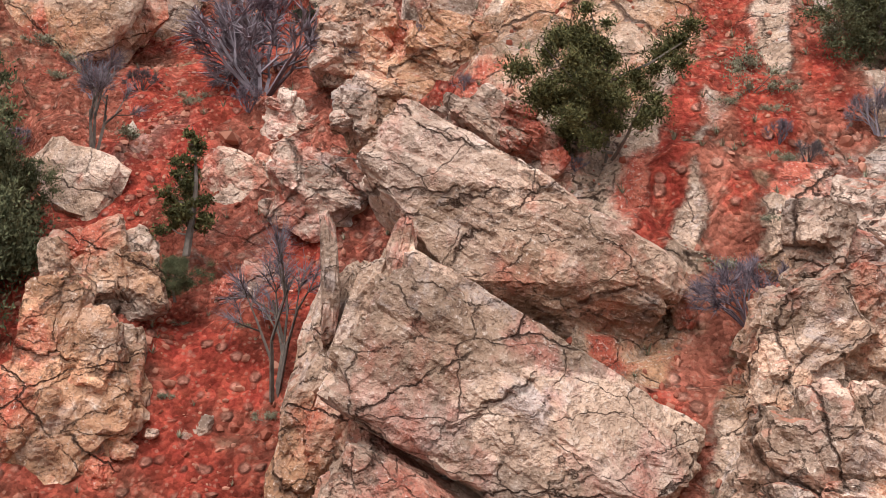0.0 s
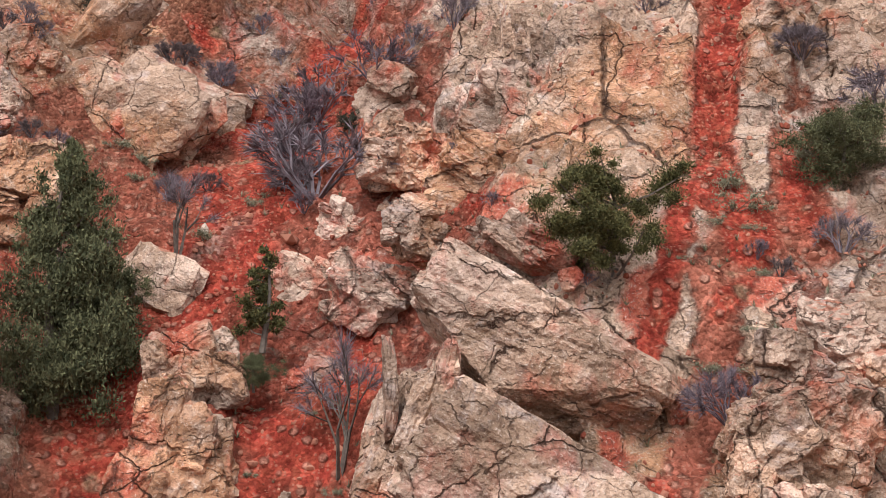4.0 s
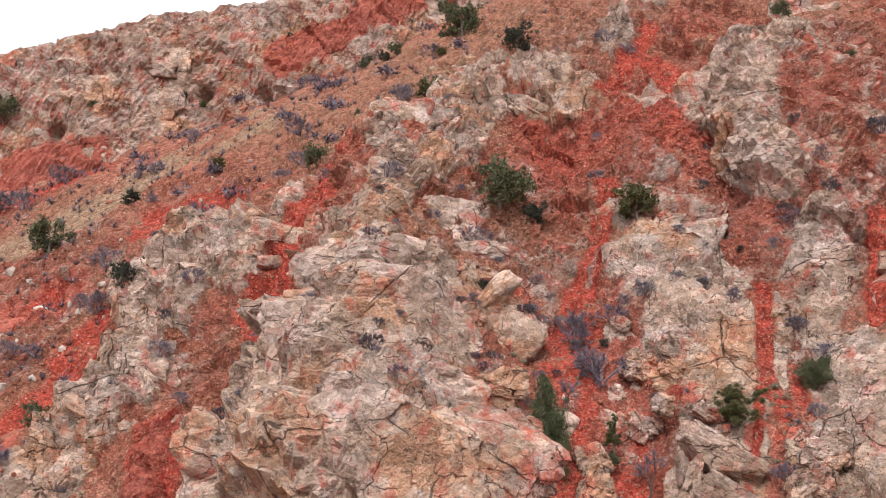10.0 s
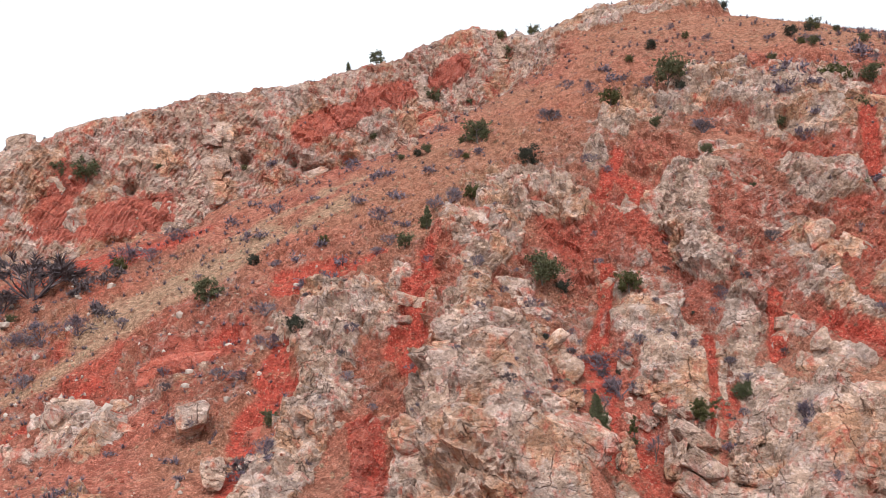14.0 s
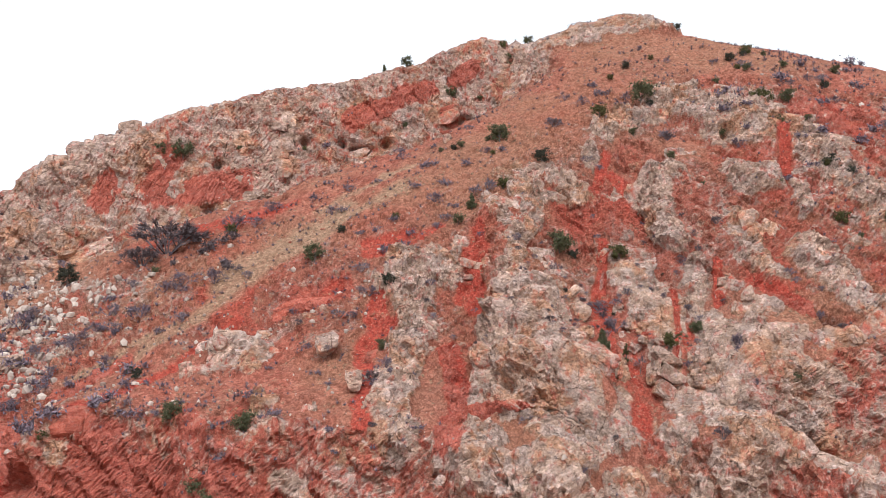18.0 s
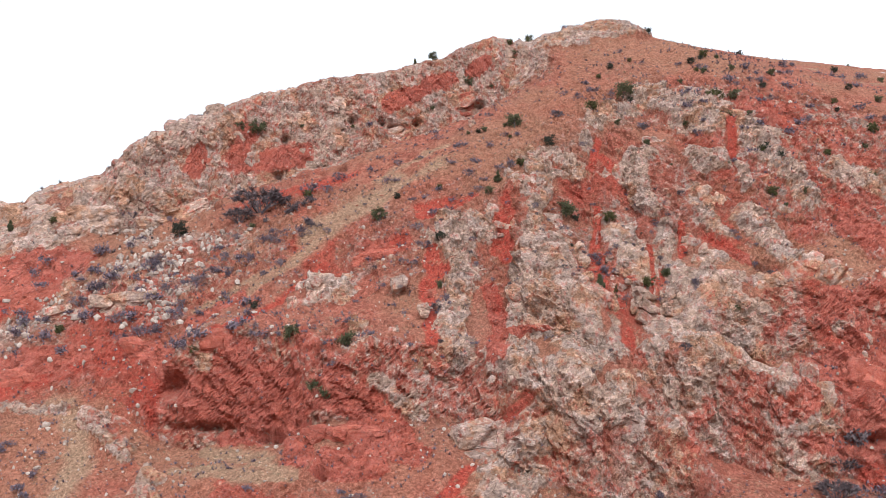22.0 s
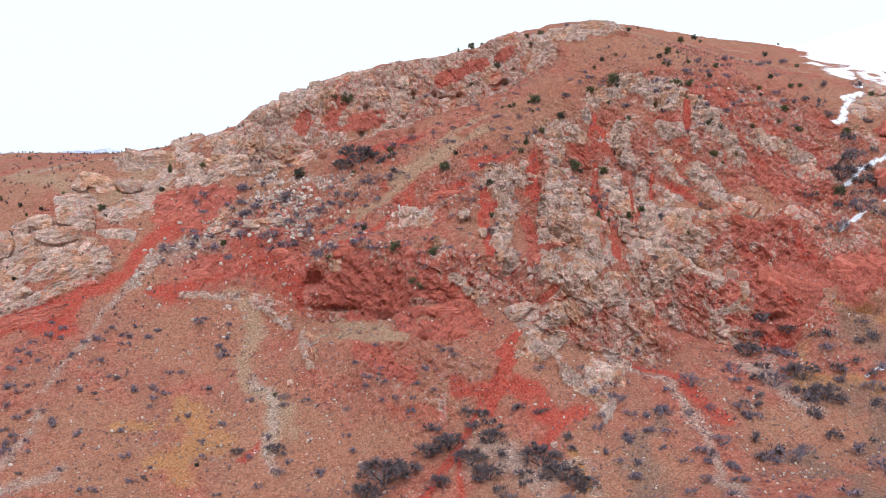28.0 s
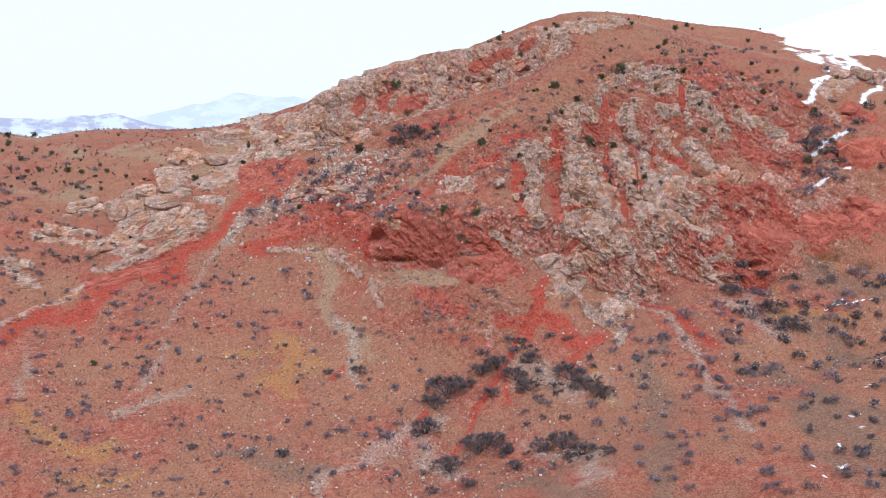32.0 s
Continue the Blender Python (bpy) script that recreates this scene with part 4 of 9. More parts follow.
    return tagged(new("ground", me), "steep red hillside of stony soil, bare limestone and dry grass", "hillside", kind="structure")


HOLLOWS = [
    (-115.4, 54.9, 88.4, 7.6, 1.3, 5.4),
    (44.5, -17.8, 87.4, 5.2, 1.3, 5.4),
    (92.1, -42.9, 88.1, 3.9, 1.3, 5.7),
    (-98.2, 48.7, 86.7, 4.1, 1.3, 6.0),
    (-91.7, 15.0, 81.8, 1.2, 1.3, 5.6),
    (79.5, -30.0, 91.6, 5.5, 1.3, 6.0),
    (34.3, 17.6, 128.4, 2.1, 1.4, 6.4),
    (-123.8, 65.4, 99.8, 5.1, 3.4, 7.0),
    (-34.2, 142.4, 182.9, 3.2, 1.3, 5.5),
    (-77.4, 141.9, 164.4, 1.7, 1.3, 5.0),
    (-73.4, 121.5, 163.5, 1.6, 1.3, 4.9),
    (-67.6, 120.4, 164.8, 1.6, 1.3, 4.9),
    (-61.9, 119.1, 166.0, 1.6, 1.3, 4.9),
    (-101.6, 130.5, 153.2, 1.7, 1.3, 4.6),
    (-94.6, 125.2, 155.1, 1.6, 1.3, 4.6),
    (-87.5, 125.9, 159.0, 1.6, 1.3, 4.8),
    (-4.8, 137.9, 191.6, 2.2, 1.3, 5.2),
    (-50.1, 145.1, 185.3, 1.3, 1.3, 5.5),
    (-27.0, 141.1, 184.7, 1.3, 1.3, 5.0),
    (-39.7, 143.6, 184.7, 1.2, 1.3, 4.8),
    (38.0, 63.7, 177.1, 1.2, 1.3, 5.1),
    (-75.0, 143.2, 177.3, 1.2, 1.3, 4.8),
    (-56.6, 145.3, 182.6, 1.5, 1.3, 5.6),
    (37.6, 21.3, 131.6, 1.4, 1.3, 5.9),
    (-32.3, 17.9, 118.5, 1.2, 1.3, 4.5),
]
ground = build_ground()


# ---- rock outcrops ----
def ball(level):
    bm = bmesh.new()
    bmesh.ops.create_icosphere(bm, subdivisions=level, radius=1.0)
    v = np.array([p.co[:] for p in bm.verts])
    f = np.array([[q.index for q in p.verts] for p in bm.faces], dtype=np.int32)
    bm.free()
    return v, f


BALLS = {n: ball(n) for n in (2, 3, 4, 5, 6)}


def tri_mesh(name, v, f, material, smooth_shaded=True):
    me = bpy.data.meshes.new(name)
    me.vertices.add(len(v))
    me.vertices.foreach_set("co", np.asarray(v, np.float32).ravel())
    f = np.asarray(f, np.int32)
    me.loops.add(f.size)
    me.loops.foreach_set("vertex_index", f.ravel())
    me.polygons.add(len(f))
    me.polygons.foreach_set("loop_start", np.arange(0, f.size, f.shape[1], dtype=np.int32))
    me.polygons.foreach_set("use_smooth", np.full(len(f), smooth_shaded))
    me.update(calc_edges=True)
    me.materials.append(material)
    return me


def chipped(v, rng, cuts, lo, hi):
    """Cuts flat facets into a lump, as joints do."""
    for _ in range(cuts):
        n = rng.normal(size=3)
        n /= np.linalg.norm(n)
        over = v @ n - rng.uniform(lo, hi)
        v = v - np.maximum(over, 0)[:, None] * n * 0.96
    return v


def block_shape(level, seed, boxy=5.0, cuts=9, rough=0.045, jag=1.0):
    rng = np.random.default_rng(seed)
    v, f = BALLS[level]
    p = v / (np.abs(v) ** boxy).sum(1, keepdims=True) ** (1 / boxy)
    p = chipped(p, rng, cuts, 0.70, 1.10)
    q = p * 1.4 + seed * 3.7
    step, _ = cells(q[:, 0] * 1.2, q[:, 1] * 1.5, q[:, 2] * 2.3, seed)
    chip, _ = cells(q[:, 0] * 3.4, q[:, 1] * 3.8, q[:, 2] * 5.0, seed + 3)
    push = jag * (0.15 * (step - 0.5) + 0.085 * (chip - 0.5)) + rough * fbm(q[:, 0] * 3, q[:, 1] * 3, q[:, 2] * 3, 4, seed + 7)
    return p * (1 + push)[:, None], f


FINE_BLOCKS = [tri_mesh("block", *block_shape(4, 300 + k, 4.0 + 1.6 * (k % 4)), ROCK_MAT, False) for k in range(12)]
BLOCKS = [tri_mesh("block", *block_shape(3, 340 + k, 4.0 + 1.6 * (k % 4)), ROCK_MAT, False) for k in range(12)]
NEAR_BLOCKS = [tri_mesh("block", *block_shape(5, 380 + k, 4.0 + 1.6 * (k % 4), 10, 0.06), ROCK_MAT, False) for k in range(12)]
CRAG_WORDS = {"g": "weathered grey limestone outcrop jutting from the red slope", "o": "limestone outcrop streaked with ochre and rust stains", "r": "rust-red stained rock outcrop on the hillside"}
STAIN = {"g": 0.20, "o": 0.31, "r": 0.85}
made = 0


def cluster(name, x, y, z, w, h, d, turn, tilt, kind, count, core, rest_of, seed):
    """An outcrop of jointed blocks that fill a box w by d by h, its beds leaning by tilt degrees."""
    rng = np.random.default_rng(seed)
    root = new(name)
    root.matrix_world = pose(x, y, z, 0, 0, turn) @ pose(0, 0, 0, 0, -tilt, 0)
    for n in range(count):
        if n == 0:
            at, size = (0, 0.10, -0.10), (0.92, 0.85, 0.84)
        else:
            size = rng.uniform(0.18, 0.46, 3) * np.array([1.0, 1.0, 1.05])
            a = rng.uniform(-1, 1, 3) * np.array([0.95 - size[0] * 0.6, 0, 0.95 - size[2] * 0.6])
            at = (a[0], rng.uniform(-0.62, -0.15), a[2])
        ob = new("block", (core if n == 0 or len(core) == len(rest_of) and n < 3 else rest_of)[int(rng.integers(12))])
        ob.parent = root
        ob.matrix_basis = pose(at[0] * w / 2, at[1] * d / 2, at[2] * h / 2, *rng.normal(0, 7, 3)) @ pose(0, 0, 0, 0, 0, 180 * int(rng.integers(2))) @ Matrix.Diagonal((size[0] * w / 2, size[1] * d / 2, size[2] * h / 2, 1))
        ob.color = (STAIN[kind] * (0.5 if y > 120 else 1.0) + rng.uniform(-0.12, 0.12), 0, 0, 1)
    return root


def crag(x, y, z, w, h, d, turn, tilt, kind, small=False, fine=False):
    """An outcrop centred at x, y, z, w wide, h high and d deep, facing turn and leaning by tilt degrees."""
    global made
    made += 1
    if not fine:
        x, y, d = x - 0.22 * d * math.sin(radians(turn)), y + 0.22 * d * math.cos(radians(turn)), 0.8 * d
    root = cluster("rock_outcrop", x, y, z, w, h, d, turn, tilt, kind, 5 if small else 12, NEAR_BLOCKS if fine else BLOCKS if small else FINE_BLOCKS, FINE_BLOCKS if fine else BLOCKS, 500 + made)
    return tagged(root, CRAG_WORDS[kind], "rock outcrop", "outcrops on the hillside")


NEAR_WORDS = {"slab": "great tilted slab of pale grey limestone with a clean face", "crag": "craggy weathered limestone buttress beside the red gully", "boulder": "loose boulder resting on the scree"}


def near_rock(x, y, z, w, h, d, turn, tilt, form, kind, seed):
    global made
    made += 1
    if form == "crag":
        root = cluster("limestone_crag", x, y, z, w, h, d, turn, tilt, kind, 13, NEAR_BLOCKS, FINE_BLOCKS, seed)
        return tagged(root, NEAR_WORDS[form], "crag")
    v, f = block_shape(6 if form == "slab" else 4, seed, 11.0 if form == "slab" else 4.5, 5 if form == "slab" else 11, 0.035, 0.42 if form == "slab" else 1.0)
    ob = new("limestone_slab" if form == "slab" else "boulder", tri_mesh(form, v * np.array([w / 2, d / 2, h / 2]), f, ROCK_MAT, False))
    ob.matrix_world = pose(x, y, z, 0, 0, turn) @ pose(0, 0, 0, 0, -tilt, 0)
    ob.color = (STAIN[kind], 0.5 if form == "slab" else 0.0, 0, 1)
    return tagged(ob, NEAR_WORDS[form], "rock slab" if form == "slab" else "boulder")


near_rock(1.20, 23.09, 123.83, 6.31, 2.79, 2.60, 0, -31, "slab", "g", 201)
near_rock(1.17, 20.31, 120.59, 5.83, 2.87, 2.40, 0, -31, "slab", "g", 202)
near_rock(0.55, 20.35, 117.35, 6.20, 3.60, 2.60, 0, -31, "slab", "o", 240)
near_rock(-1.67, 22.59, 121.43, 2.34, 5.69, 2.60, 0, -6, "crag", "g", 203)
near_rock(-1.76, 27.34, 127.68, 1.95, 1.82, 2.00, 0, 0, "crag", "g", 204)
near_rock(0.92, 31.26, 130.07, 4.47, 2.98, 3.00, 0, -12, "crag", "g", 205)
near_rock(-2.25, 32.09, 131.03, 2.95, 2.48, 2.60, 0, 0, "crag", "g", 206)
near_rock(1.16, 26.17, 127.08, 2.99, 1.37, 1.60, 0, -30, "crag", "o", 207)
near_rock(3.09, 31.92, 131.05, 3.11, 2.02, 2.20, 0, -25, "crag", "o", 208)
near_rock(-7.40, 26.14, 123.64, 2.57, 2.69, 2.00, 0, 6, "crag", "g", 209)
near_rock(-7.45, 24.31, 120.77, 2.99, 4.84, 2.40, 0, -12, "crag", "g", 210)
near_rock(-4.18, 27.64, 122.72, 2.63, 3.21, 2.00, 0, -12, "crag", "o", 211)
near_rock(4.22, 26.05, 125.51, 1.37, 1.68, 1.30, 0, 0, "boulder", "r", 212)
near_rock(4.51, 22.79, 122.81, 0.50, 1.09, 0.45, 0, 12, "boulder", "o", 213)
near_rock(2.38, 25.01, 126.02, 0.60, 0.60, 0.50, 0, 10, "boulder", "o", 214)
near_rock(6.05, 18.69, 119.6, 3.0, 2.85, 2.60, 0, -12, "crag", "g", 215)
near_rock(7.04, 21.09, 122.21, 3.31, 3.61, 2.60, 0, -15, "crag", "g", 216)
near_rock(9.00, 23.01, 124.34, 2.96, 2.96, 2.40, 0, 0, "crag", "g", 217)
near_rock(5.75, 20.30, 121.43, 1.25, 1.64, 1.20, 0, 0, "crag", "g", 218)
near_rock(-2.99, 28.17, 126.05, 2.93, 2.27, 1.60, 0, -20, "crag", "o", 219)
near_rock(-4.01, 31.59, 128.51, 2.13, 1.52, 1.40, 0, -25, "crag", "g", 220)
near_rock(-4.99, 24.49, 119.91, 0.70, 1.63, 0.70, 0, -5, "crag", "o", 221)
near_rock(-6.20, 24.15, 120.41, 0.40, 0.35, 0.35, 0, 0, "boulder", "g", 222)
near_rock(-5.77, 24.10, 120.26, 0.26, 0.21, 0.25, 0, 0, "boulder", "g", 223)
near_rock(-6.29, 23.97, 119.91, 0.53, 0.46, 0.40, 0, 10, "boulder", "o", 224)
near_rock(-11.72, 39.05, 133.48, 3.95, 2.77, 2.50, 0, 0, "crag", "r", 225)
near_rock(-14.35, 39.84, 134.23, 2.69, 2.07, 2.00, 0, 0, "crag", "o", 226)
near_rock(-9.71, 37.42, 131.81, 1.70, 1.13, 1.00, 0, 0, "crag", "r", 227)
near_rock(6.64, 30.50, 129.63, 1.06, 1.67, 1.20, 0, -5, "crag", "r", 228)
near_rock(-1.18, 21.10, 119.47, 1.17, 1.26, 1.20, 0, -10, "crag", "o", 229)
crag(-115.8, 151.8, 168.5, 16.3, 17.9, 9.8, -16, 0, "o")
crag(-106.3, 151.3, 178.6, 17.9, 15.5, 9.3, -16, 0, "o")
crag(-103.1, 147.9, 164.5, 14.5, 22.5, 9.0, -16, 5, "o")
crag(-95.9, 147.8, 182.4, 14.6, 13.8, 8.3, -16, 0, "o")
crag(-84.5, 147.6, 182.8, 16.2, 13.8, 8.3, -16, 0, "o")
crag(-99.1, 145.9, 162.9, 13.6, 16.0, 8.1, -16, 0, "r")
crag(-85.8, 146.2, 167.1, 16.0, 17.6, 9.6, -16, 0, "o")
crag(-71.5, 143.8, 170.4, 20.8, 11.2, 8.3, -16, 8, "o")
crag(-72.9, 145.6, 183.7, 14.5, 15.4, 8.7, -16, 0, "o")
crag(-60.2, 146.3, 185.6, 14.6, 17.9, 8.8, -16, 0, "o")
crag(-59.7, 144.7, 177.8, 12.9, 8.9, 5.3, -16, 0, "o")
crag(-44.6, 147.4, 191.3, 16.5, 14.8, 8.9, -16, 0, "o")
crag(-31.6, 145.8, 195.0, 16.6, 14.9, 8.9, -16, 5, "o")
crag(-16.5, 142.0, 200.0, 18.3, 11.6, 7.3, -16, 10, "o")
crag(-14.5, 140.1, 190.6, 19.8, 9.9, 7.9, -16, 12, "r")
crag(-0.3, 141.0, 208.2, 20.2, 10.1, 8.1, -16, 8, "o")
crag(-34.9, 146.1, 190.3, 23.1, 10.7, 9.2, -16, 8, "r")
crag(-40.8, 145.4, 179.3, 21.2, 7.4, 8.5, -16, 18, "o")
crag(-123.5, 152.8, 155.3, 17.1, 13.0, 7.8, -16, 0, "o")
crag(-113.7, 136.3, 149.2, 24.7, 8.5, 9.9, -16, 10, "o")
crag(-128.0, 155.3, 166.4, 9.9, 9.9, 5.9, -16, 0, "o")
crag(28.1, 147.0, 217.6, 8.8, 12.4, 5.3, -16, 0, "o", True)
crag(33.8, 140.5, 217.6, 10.5, 11.4, 6.3, -16, 0, "o")
crag(40.8, 133.2, 216.7, 15.6, 10.4, 6.2, -16, 5, "o")
crag(26.9, 76.5, 183.9, 18.6, 14.3, 8.6, -16, 0, "g")
crag(40.4, 72.7, 184.9, 15.9, 13.8, 8.3, -16, -5, "g")
crag(13.9, 74.8, 178.2, 9.8, 9.8, 5.9, -16, 0, "g")
crag(41.0, 66.0, 179.2, 12.1, 7.1, 4.8, -16, 0, "g")
crag(38.1, 53.2, 164.3, 12.2, 8.1, 4.9, -16, -10, "g")
crag(59.9, 59.8, 177.5, 17.3, 7.2, 6.9, -16, -15, "g")
crag(63.0, 53.1, 171.1, 14.2, 9.9, 6.0, -16, -20, "g")
crag(53.2, 55.4, 171.5, 9.8, 4.9, 3.9, -16, -10, "g")
crag(53.1, 49.9, 165.0, 11.0, 6.9, 4.4, -16, -10, "g")
crag(-20.3, 56.5, 156.6, 6.2, 7.5, 3.7, -16, -15, "o", True)
crag(-21.2, 50.2, 151.0, 6.1, 7.3, 3.6, -16, -15, "o", True)
crag(-9.6, 61.9, 158.1, 15.4, 9.0, 6.2, -16, -25, "g")
crag(-16.2, 46.5, 145.4, 6.0, 6.0, 3.6, -16, -15, "g", True)
crag(-37.2, 58.6, 143.5, 7.4, 6.1, 3.7, -16, -15, "g")
crag(-43.3, 54.8, 137.5, 9.6, 9.0, 5.4, -16, -15, "g")
crag(-35.5, 53.4, 140.8, 6.0, 8.4, 3.6, -16, -15, "g", True)
crag(-42.7, 42.1, 127.5, 11.2, 10.1, 6.1, -16, -25, "g")
crag(-45.3, 37.5, 123.1, 9.6, 9.6, 5.8, -16, -20, "g")
crag(-24.5, 35.9, 137.6, 11.3, 10.2, 6.1, -16, -15, "g")
crag(-27.2, 28.5, 129.0, 12.9, 10.7, 6.4, -16, -20, "g")
crag(-14.8, 35.9, 133.7, 9.2, 11.5, 5.5, -16, -45, "g")
crag(-17.7, 19.4, 123.1, 11.8, 11.8, 7.1, -16, -35, "o")
crag(-30.9, 24.5, 121.6, 16.9, 12.7, 7.6, -16, -23, "g")
crag(-23.7, 19.3, 113.2, 16.7, 12.5, 7.5, -16, -30, "g")
crag(-33.8, 17.2, 111.5, 12.5, 12.5, 7.5, -16, -25, "g")
crag(-17.0, 16.3, 110.7, 10.4, 13.5, 6.2, -16, -25, "o")
crag(13.4, 35.0, 137.2, 6.1, 9.7, 3.9, -16, -15, "g", True)
crag(4.3, 41.6, 141.7, 7.3, 8.5, 4.4, -16, -30, "g")
crag(4.4, 55.8, 157.2, 7.7, 7.7, 4.6, -16, -15, "g")
crag(13.8, 55.1, 158.6, 13.0, 10.4, 6.2, -16, -15, "o")
crag(13.4, 47.4, 151.5, 6.3, 7.6, 3.8, -16, -15, "g", True)
crag(32.7, 40.5, 147.4, 14.0, 15.3, 8.4, -16, -30, "g")
crag(27.7, 45.5, 154.1, 6.5, 7.8, 3.9, -16, -15, "g", True)
crag(20.6, 31.5, 137.1, 8.5, 9.7, 5.1, -16, -15, "o")
crag(23.3, 24.1, 132.2, 11.9, 9.5, 5.7, -16, -40, "g")
crag(24.6, 14.5, 125.4, 16.1, 13.8, 8.3, -16, -45, "g")
crag(16.4, 12.6, 119.1, 14.6, 17.9, 8.7, -16, -35, "g")
crag(43.4, 32.1, 141.5, 10.2, 11.4, 6.1, -16, -25, "g")
crag(52.5, 33.8, 146.0, 6.5, 10.4, 4.2, -16, -30, "g", True)
crag(45.9, 23.4, 134.6, 10.9, 9.9, 6.0, -16, -30, "o")
crag(34.8, 11.9, 124.2, 12.8, 11.7, 7.0, -16, -40, "g")
crag(59.0, 41.3, 156.9, 5.4, 5.4, 3.3, -16, -15, "g", True)
crag(47.9, 45.4, 158.4, 6.7, 5.4, 3.2, -16, -15, "g", True)
crag(-79.8, 64.2, 123.4, 9.3, 11.1, 5.6, -16, -8, "g")
crag(-73.9, 58.4, 123.4, 6.9, 8.7, 4.2, -16, -15, "g")
crag(-86.5, 63.5, 120.8, 7.0, 5.8, 3.5, -16, 0, "o")
crag(-74.9, 39.6, 115.3, 4.5, 6.8, 2.7, -16, 0, "g", True)
crag(-91.9, 47.5, 108.2, 5.8, 5.8, 3.5, -16, 0, "o", True)
crag(-70.6, 30.3, 106.7, 7.7, 9.9, 4.6, -16, -5, "g")
crag(-68.4, 31.7, 113.9, 3.3, 5.5, 2.2, -16, 0, "g", True)
crag(-62.1, 64.6, 133.8, 17.2, 8.6, 6.9, -16, 0, "r")
crag(-111.3, 59.5, 107.4, 7.1, 11.8, 4.7, -16, 5, "o")
crag(-58.1, 38.1, 120.2, 3.3, 3.8, 2.0, -16, 0, "g", True)
crag(-54.3, 20.4, 110.6, 5.3, 6.3, 3.2, -16, -25, "g", True)
crag(-53.1, 17.4, 102.8, 7.3, 6.3, 3.8, -16, -40, "o")
crag(-45.9, 9.0, 101.9, 8.2, 7.2, 4.3, -16, -40, "g")
crag(-62.1, 22.4, 104.6, 6.4, 6.4, 3.8, -16, -25, "o")
crag(-55.1, 26.6, 115.0, 8.5, 7.4, 4.5, -16, -5, "g")
crag(23.9, 57.4, 169.7, 8.1, 5.4, 3.2, -16, 0, "g")
crag(16.7, 60.6, 166.6, 8.0, 6.7, 4.0, -16, -10, "g")
crag(0.2, 46.8, 146.3, 4.9, 4.9, 3.0, -16, -15, "o", True)
crag(-52.6, 42.0, 124.2, 5.6, 5.6, 3.3, -16, 0, "r", True)
crag(-225.0, 131.0, 104.1, 47.0, 30.3, 18.8, -21, 5, "g")
crag(-222.2, 146.0, 116.0, 40.3, 20.2, 16.1, -21, 5, "g")
crag(-264.9, 140.1, 96.3, 36.7, 16.8, 14.7, -21, 0, "g")
crag(-250.0, 118.0, 87.5, 47.4, 13.3, 19.0, -21, 12, "g")
crag(-174.1, 173.3, 144.9, 35.9, 24.5, 14.7, -21, 0, "g")
crag(-193.7, 161.8, 133.1, 44.7, 19.1, 17.9, -21, -5, "g")
crag(-155.1, 147.8, 138.3, 27.0, 13.6, 10.8, -21, 10, "o")
crag(-137.8, 155.1, 154.5, 19.3, 17.7, 10.6, -21, 0, "g")
crag(-291.2, 119.6, 83.4, 17.8, 11.9, 7.1, -21, 0, "g")
crag(-142.5, 149.8, 145.7, 25.6, 16.0, 10.2, -21, 8, "g")
crag(-254.0, 152.1, 108.6, 28.1, 17.2, 11.2, -21, 5, "g")
crag(-193.5, 132.5, 113.8, 18.4, 12.3, 7.4, -21, 10, "g")
crag(-28.4, -7.6, 92.1, 19.5, 22.3, 11.7, -21, -17, "g")
crag(-45.5, 2.8, 86.0, 28.4, 19.0, 11.4, -21, 8, "g")
crag(-40.1, -33.1, 66.4, 15.6, 22.1, 9.3, -21, -12, "g")
crag(-54.2, -14.3, 73.9, 19.7, 14.5, 8.7, -21, -22, "g")
crag(12.9, -1.1, 99.8, 24.1, 25.5, 14.4, -21, -27, "g")
crag(53.7, 3.6, 110.7, 14.8, 10.4, 6.2, -21, -12, "g", True)
crag(137.8, 47.0, 172.7, 13.5, 18.5, 8.1, -21, -22, "g", True)
crag(99.0, 50.1, 173.6, 21.2, 8.2, 8.5, -21, -32, "g")
crag(83.5, 34.9, 153.7, 31.6, 15.8, 12.6, -21, -37, "g")
crag(176.4, 66.6, 184.1, 30.2, 19.5, 12.1, -21, 3, "o")
crag(28.3, -7.8, 93.6, 21.4, 24.2, 12.8, -21, -12, "o")
crag(52.0, -15.1, 96.3, 28.8, 21.6, 13.0, -21, -17, "r")
crag(86.7, -16.3, 102.7, 32.7, 19.4, 13.1, -21, -7, "r")
crag(112.1, -25.1, 106.3, 30.2, 30.2, 18.1, -21, -7, "r")
crag(-93.9, -14.0, 59.3, 11.6, 7.7, 4.6, -21, -10, "g", True)
crag(-130.4, 39.8, 75.1, 8.7, 17.8, 7.1, -21, -40, "o", True)
crag(-139.7, 66.5, 87.5, 19.8, 11.3, 7.9, -21, -30, "o")
crag(-130.7, 101.3, 117.3, 23.9, 15.0, 9.6, -21, 0, "g")
crag(-149.1, 113.1, 115.5, 18.1, 12.1, 7.3, -21, 0, "g")
crag(-78.9, 67.2, 125.3, 17.2, 11.5, 6.9, -21, -10, "g")
crag(-162.3, 97.1, 96.6, 23.5, 13.2, 9.4, -21, 15, "r")
crag(-123.8, 78.9, 104.9, 26.1, 17.4, 10.4, -21, 0, "r")
crag(-104.1, 56.7, 103.7, 31.2, 21.3, 12.8, -21, 0, "r")
crag(-86.2, 23.3, 85.4, 21.7, 16.3, 9.8, -21, -5, "r")
crag(-5.5, -5.0, 83.9, 11.1, 8.4, 5.0, -21, -12, "g", True)
crag(74.3, 6.5, 124.1, 18.2, 15.1, 9.1, -21, -27, "o")
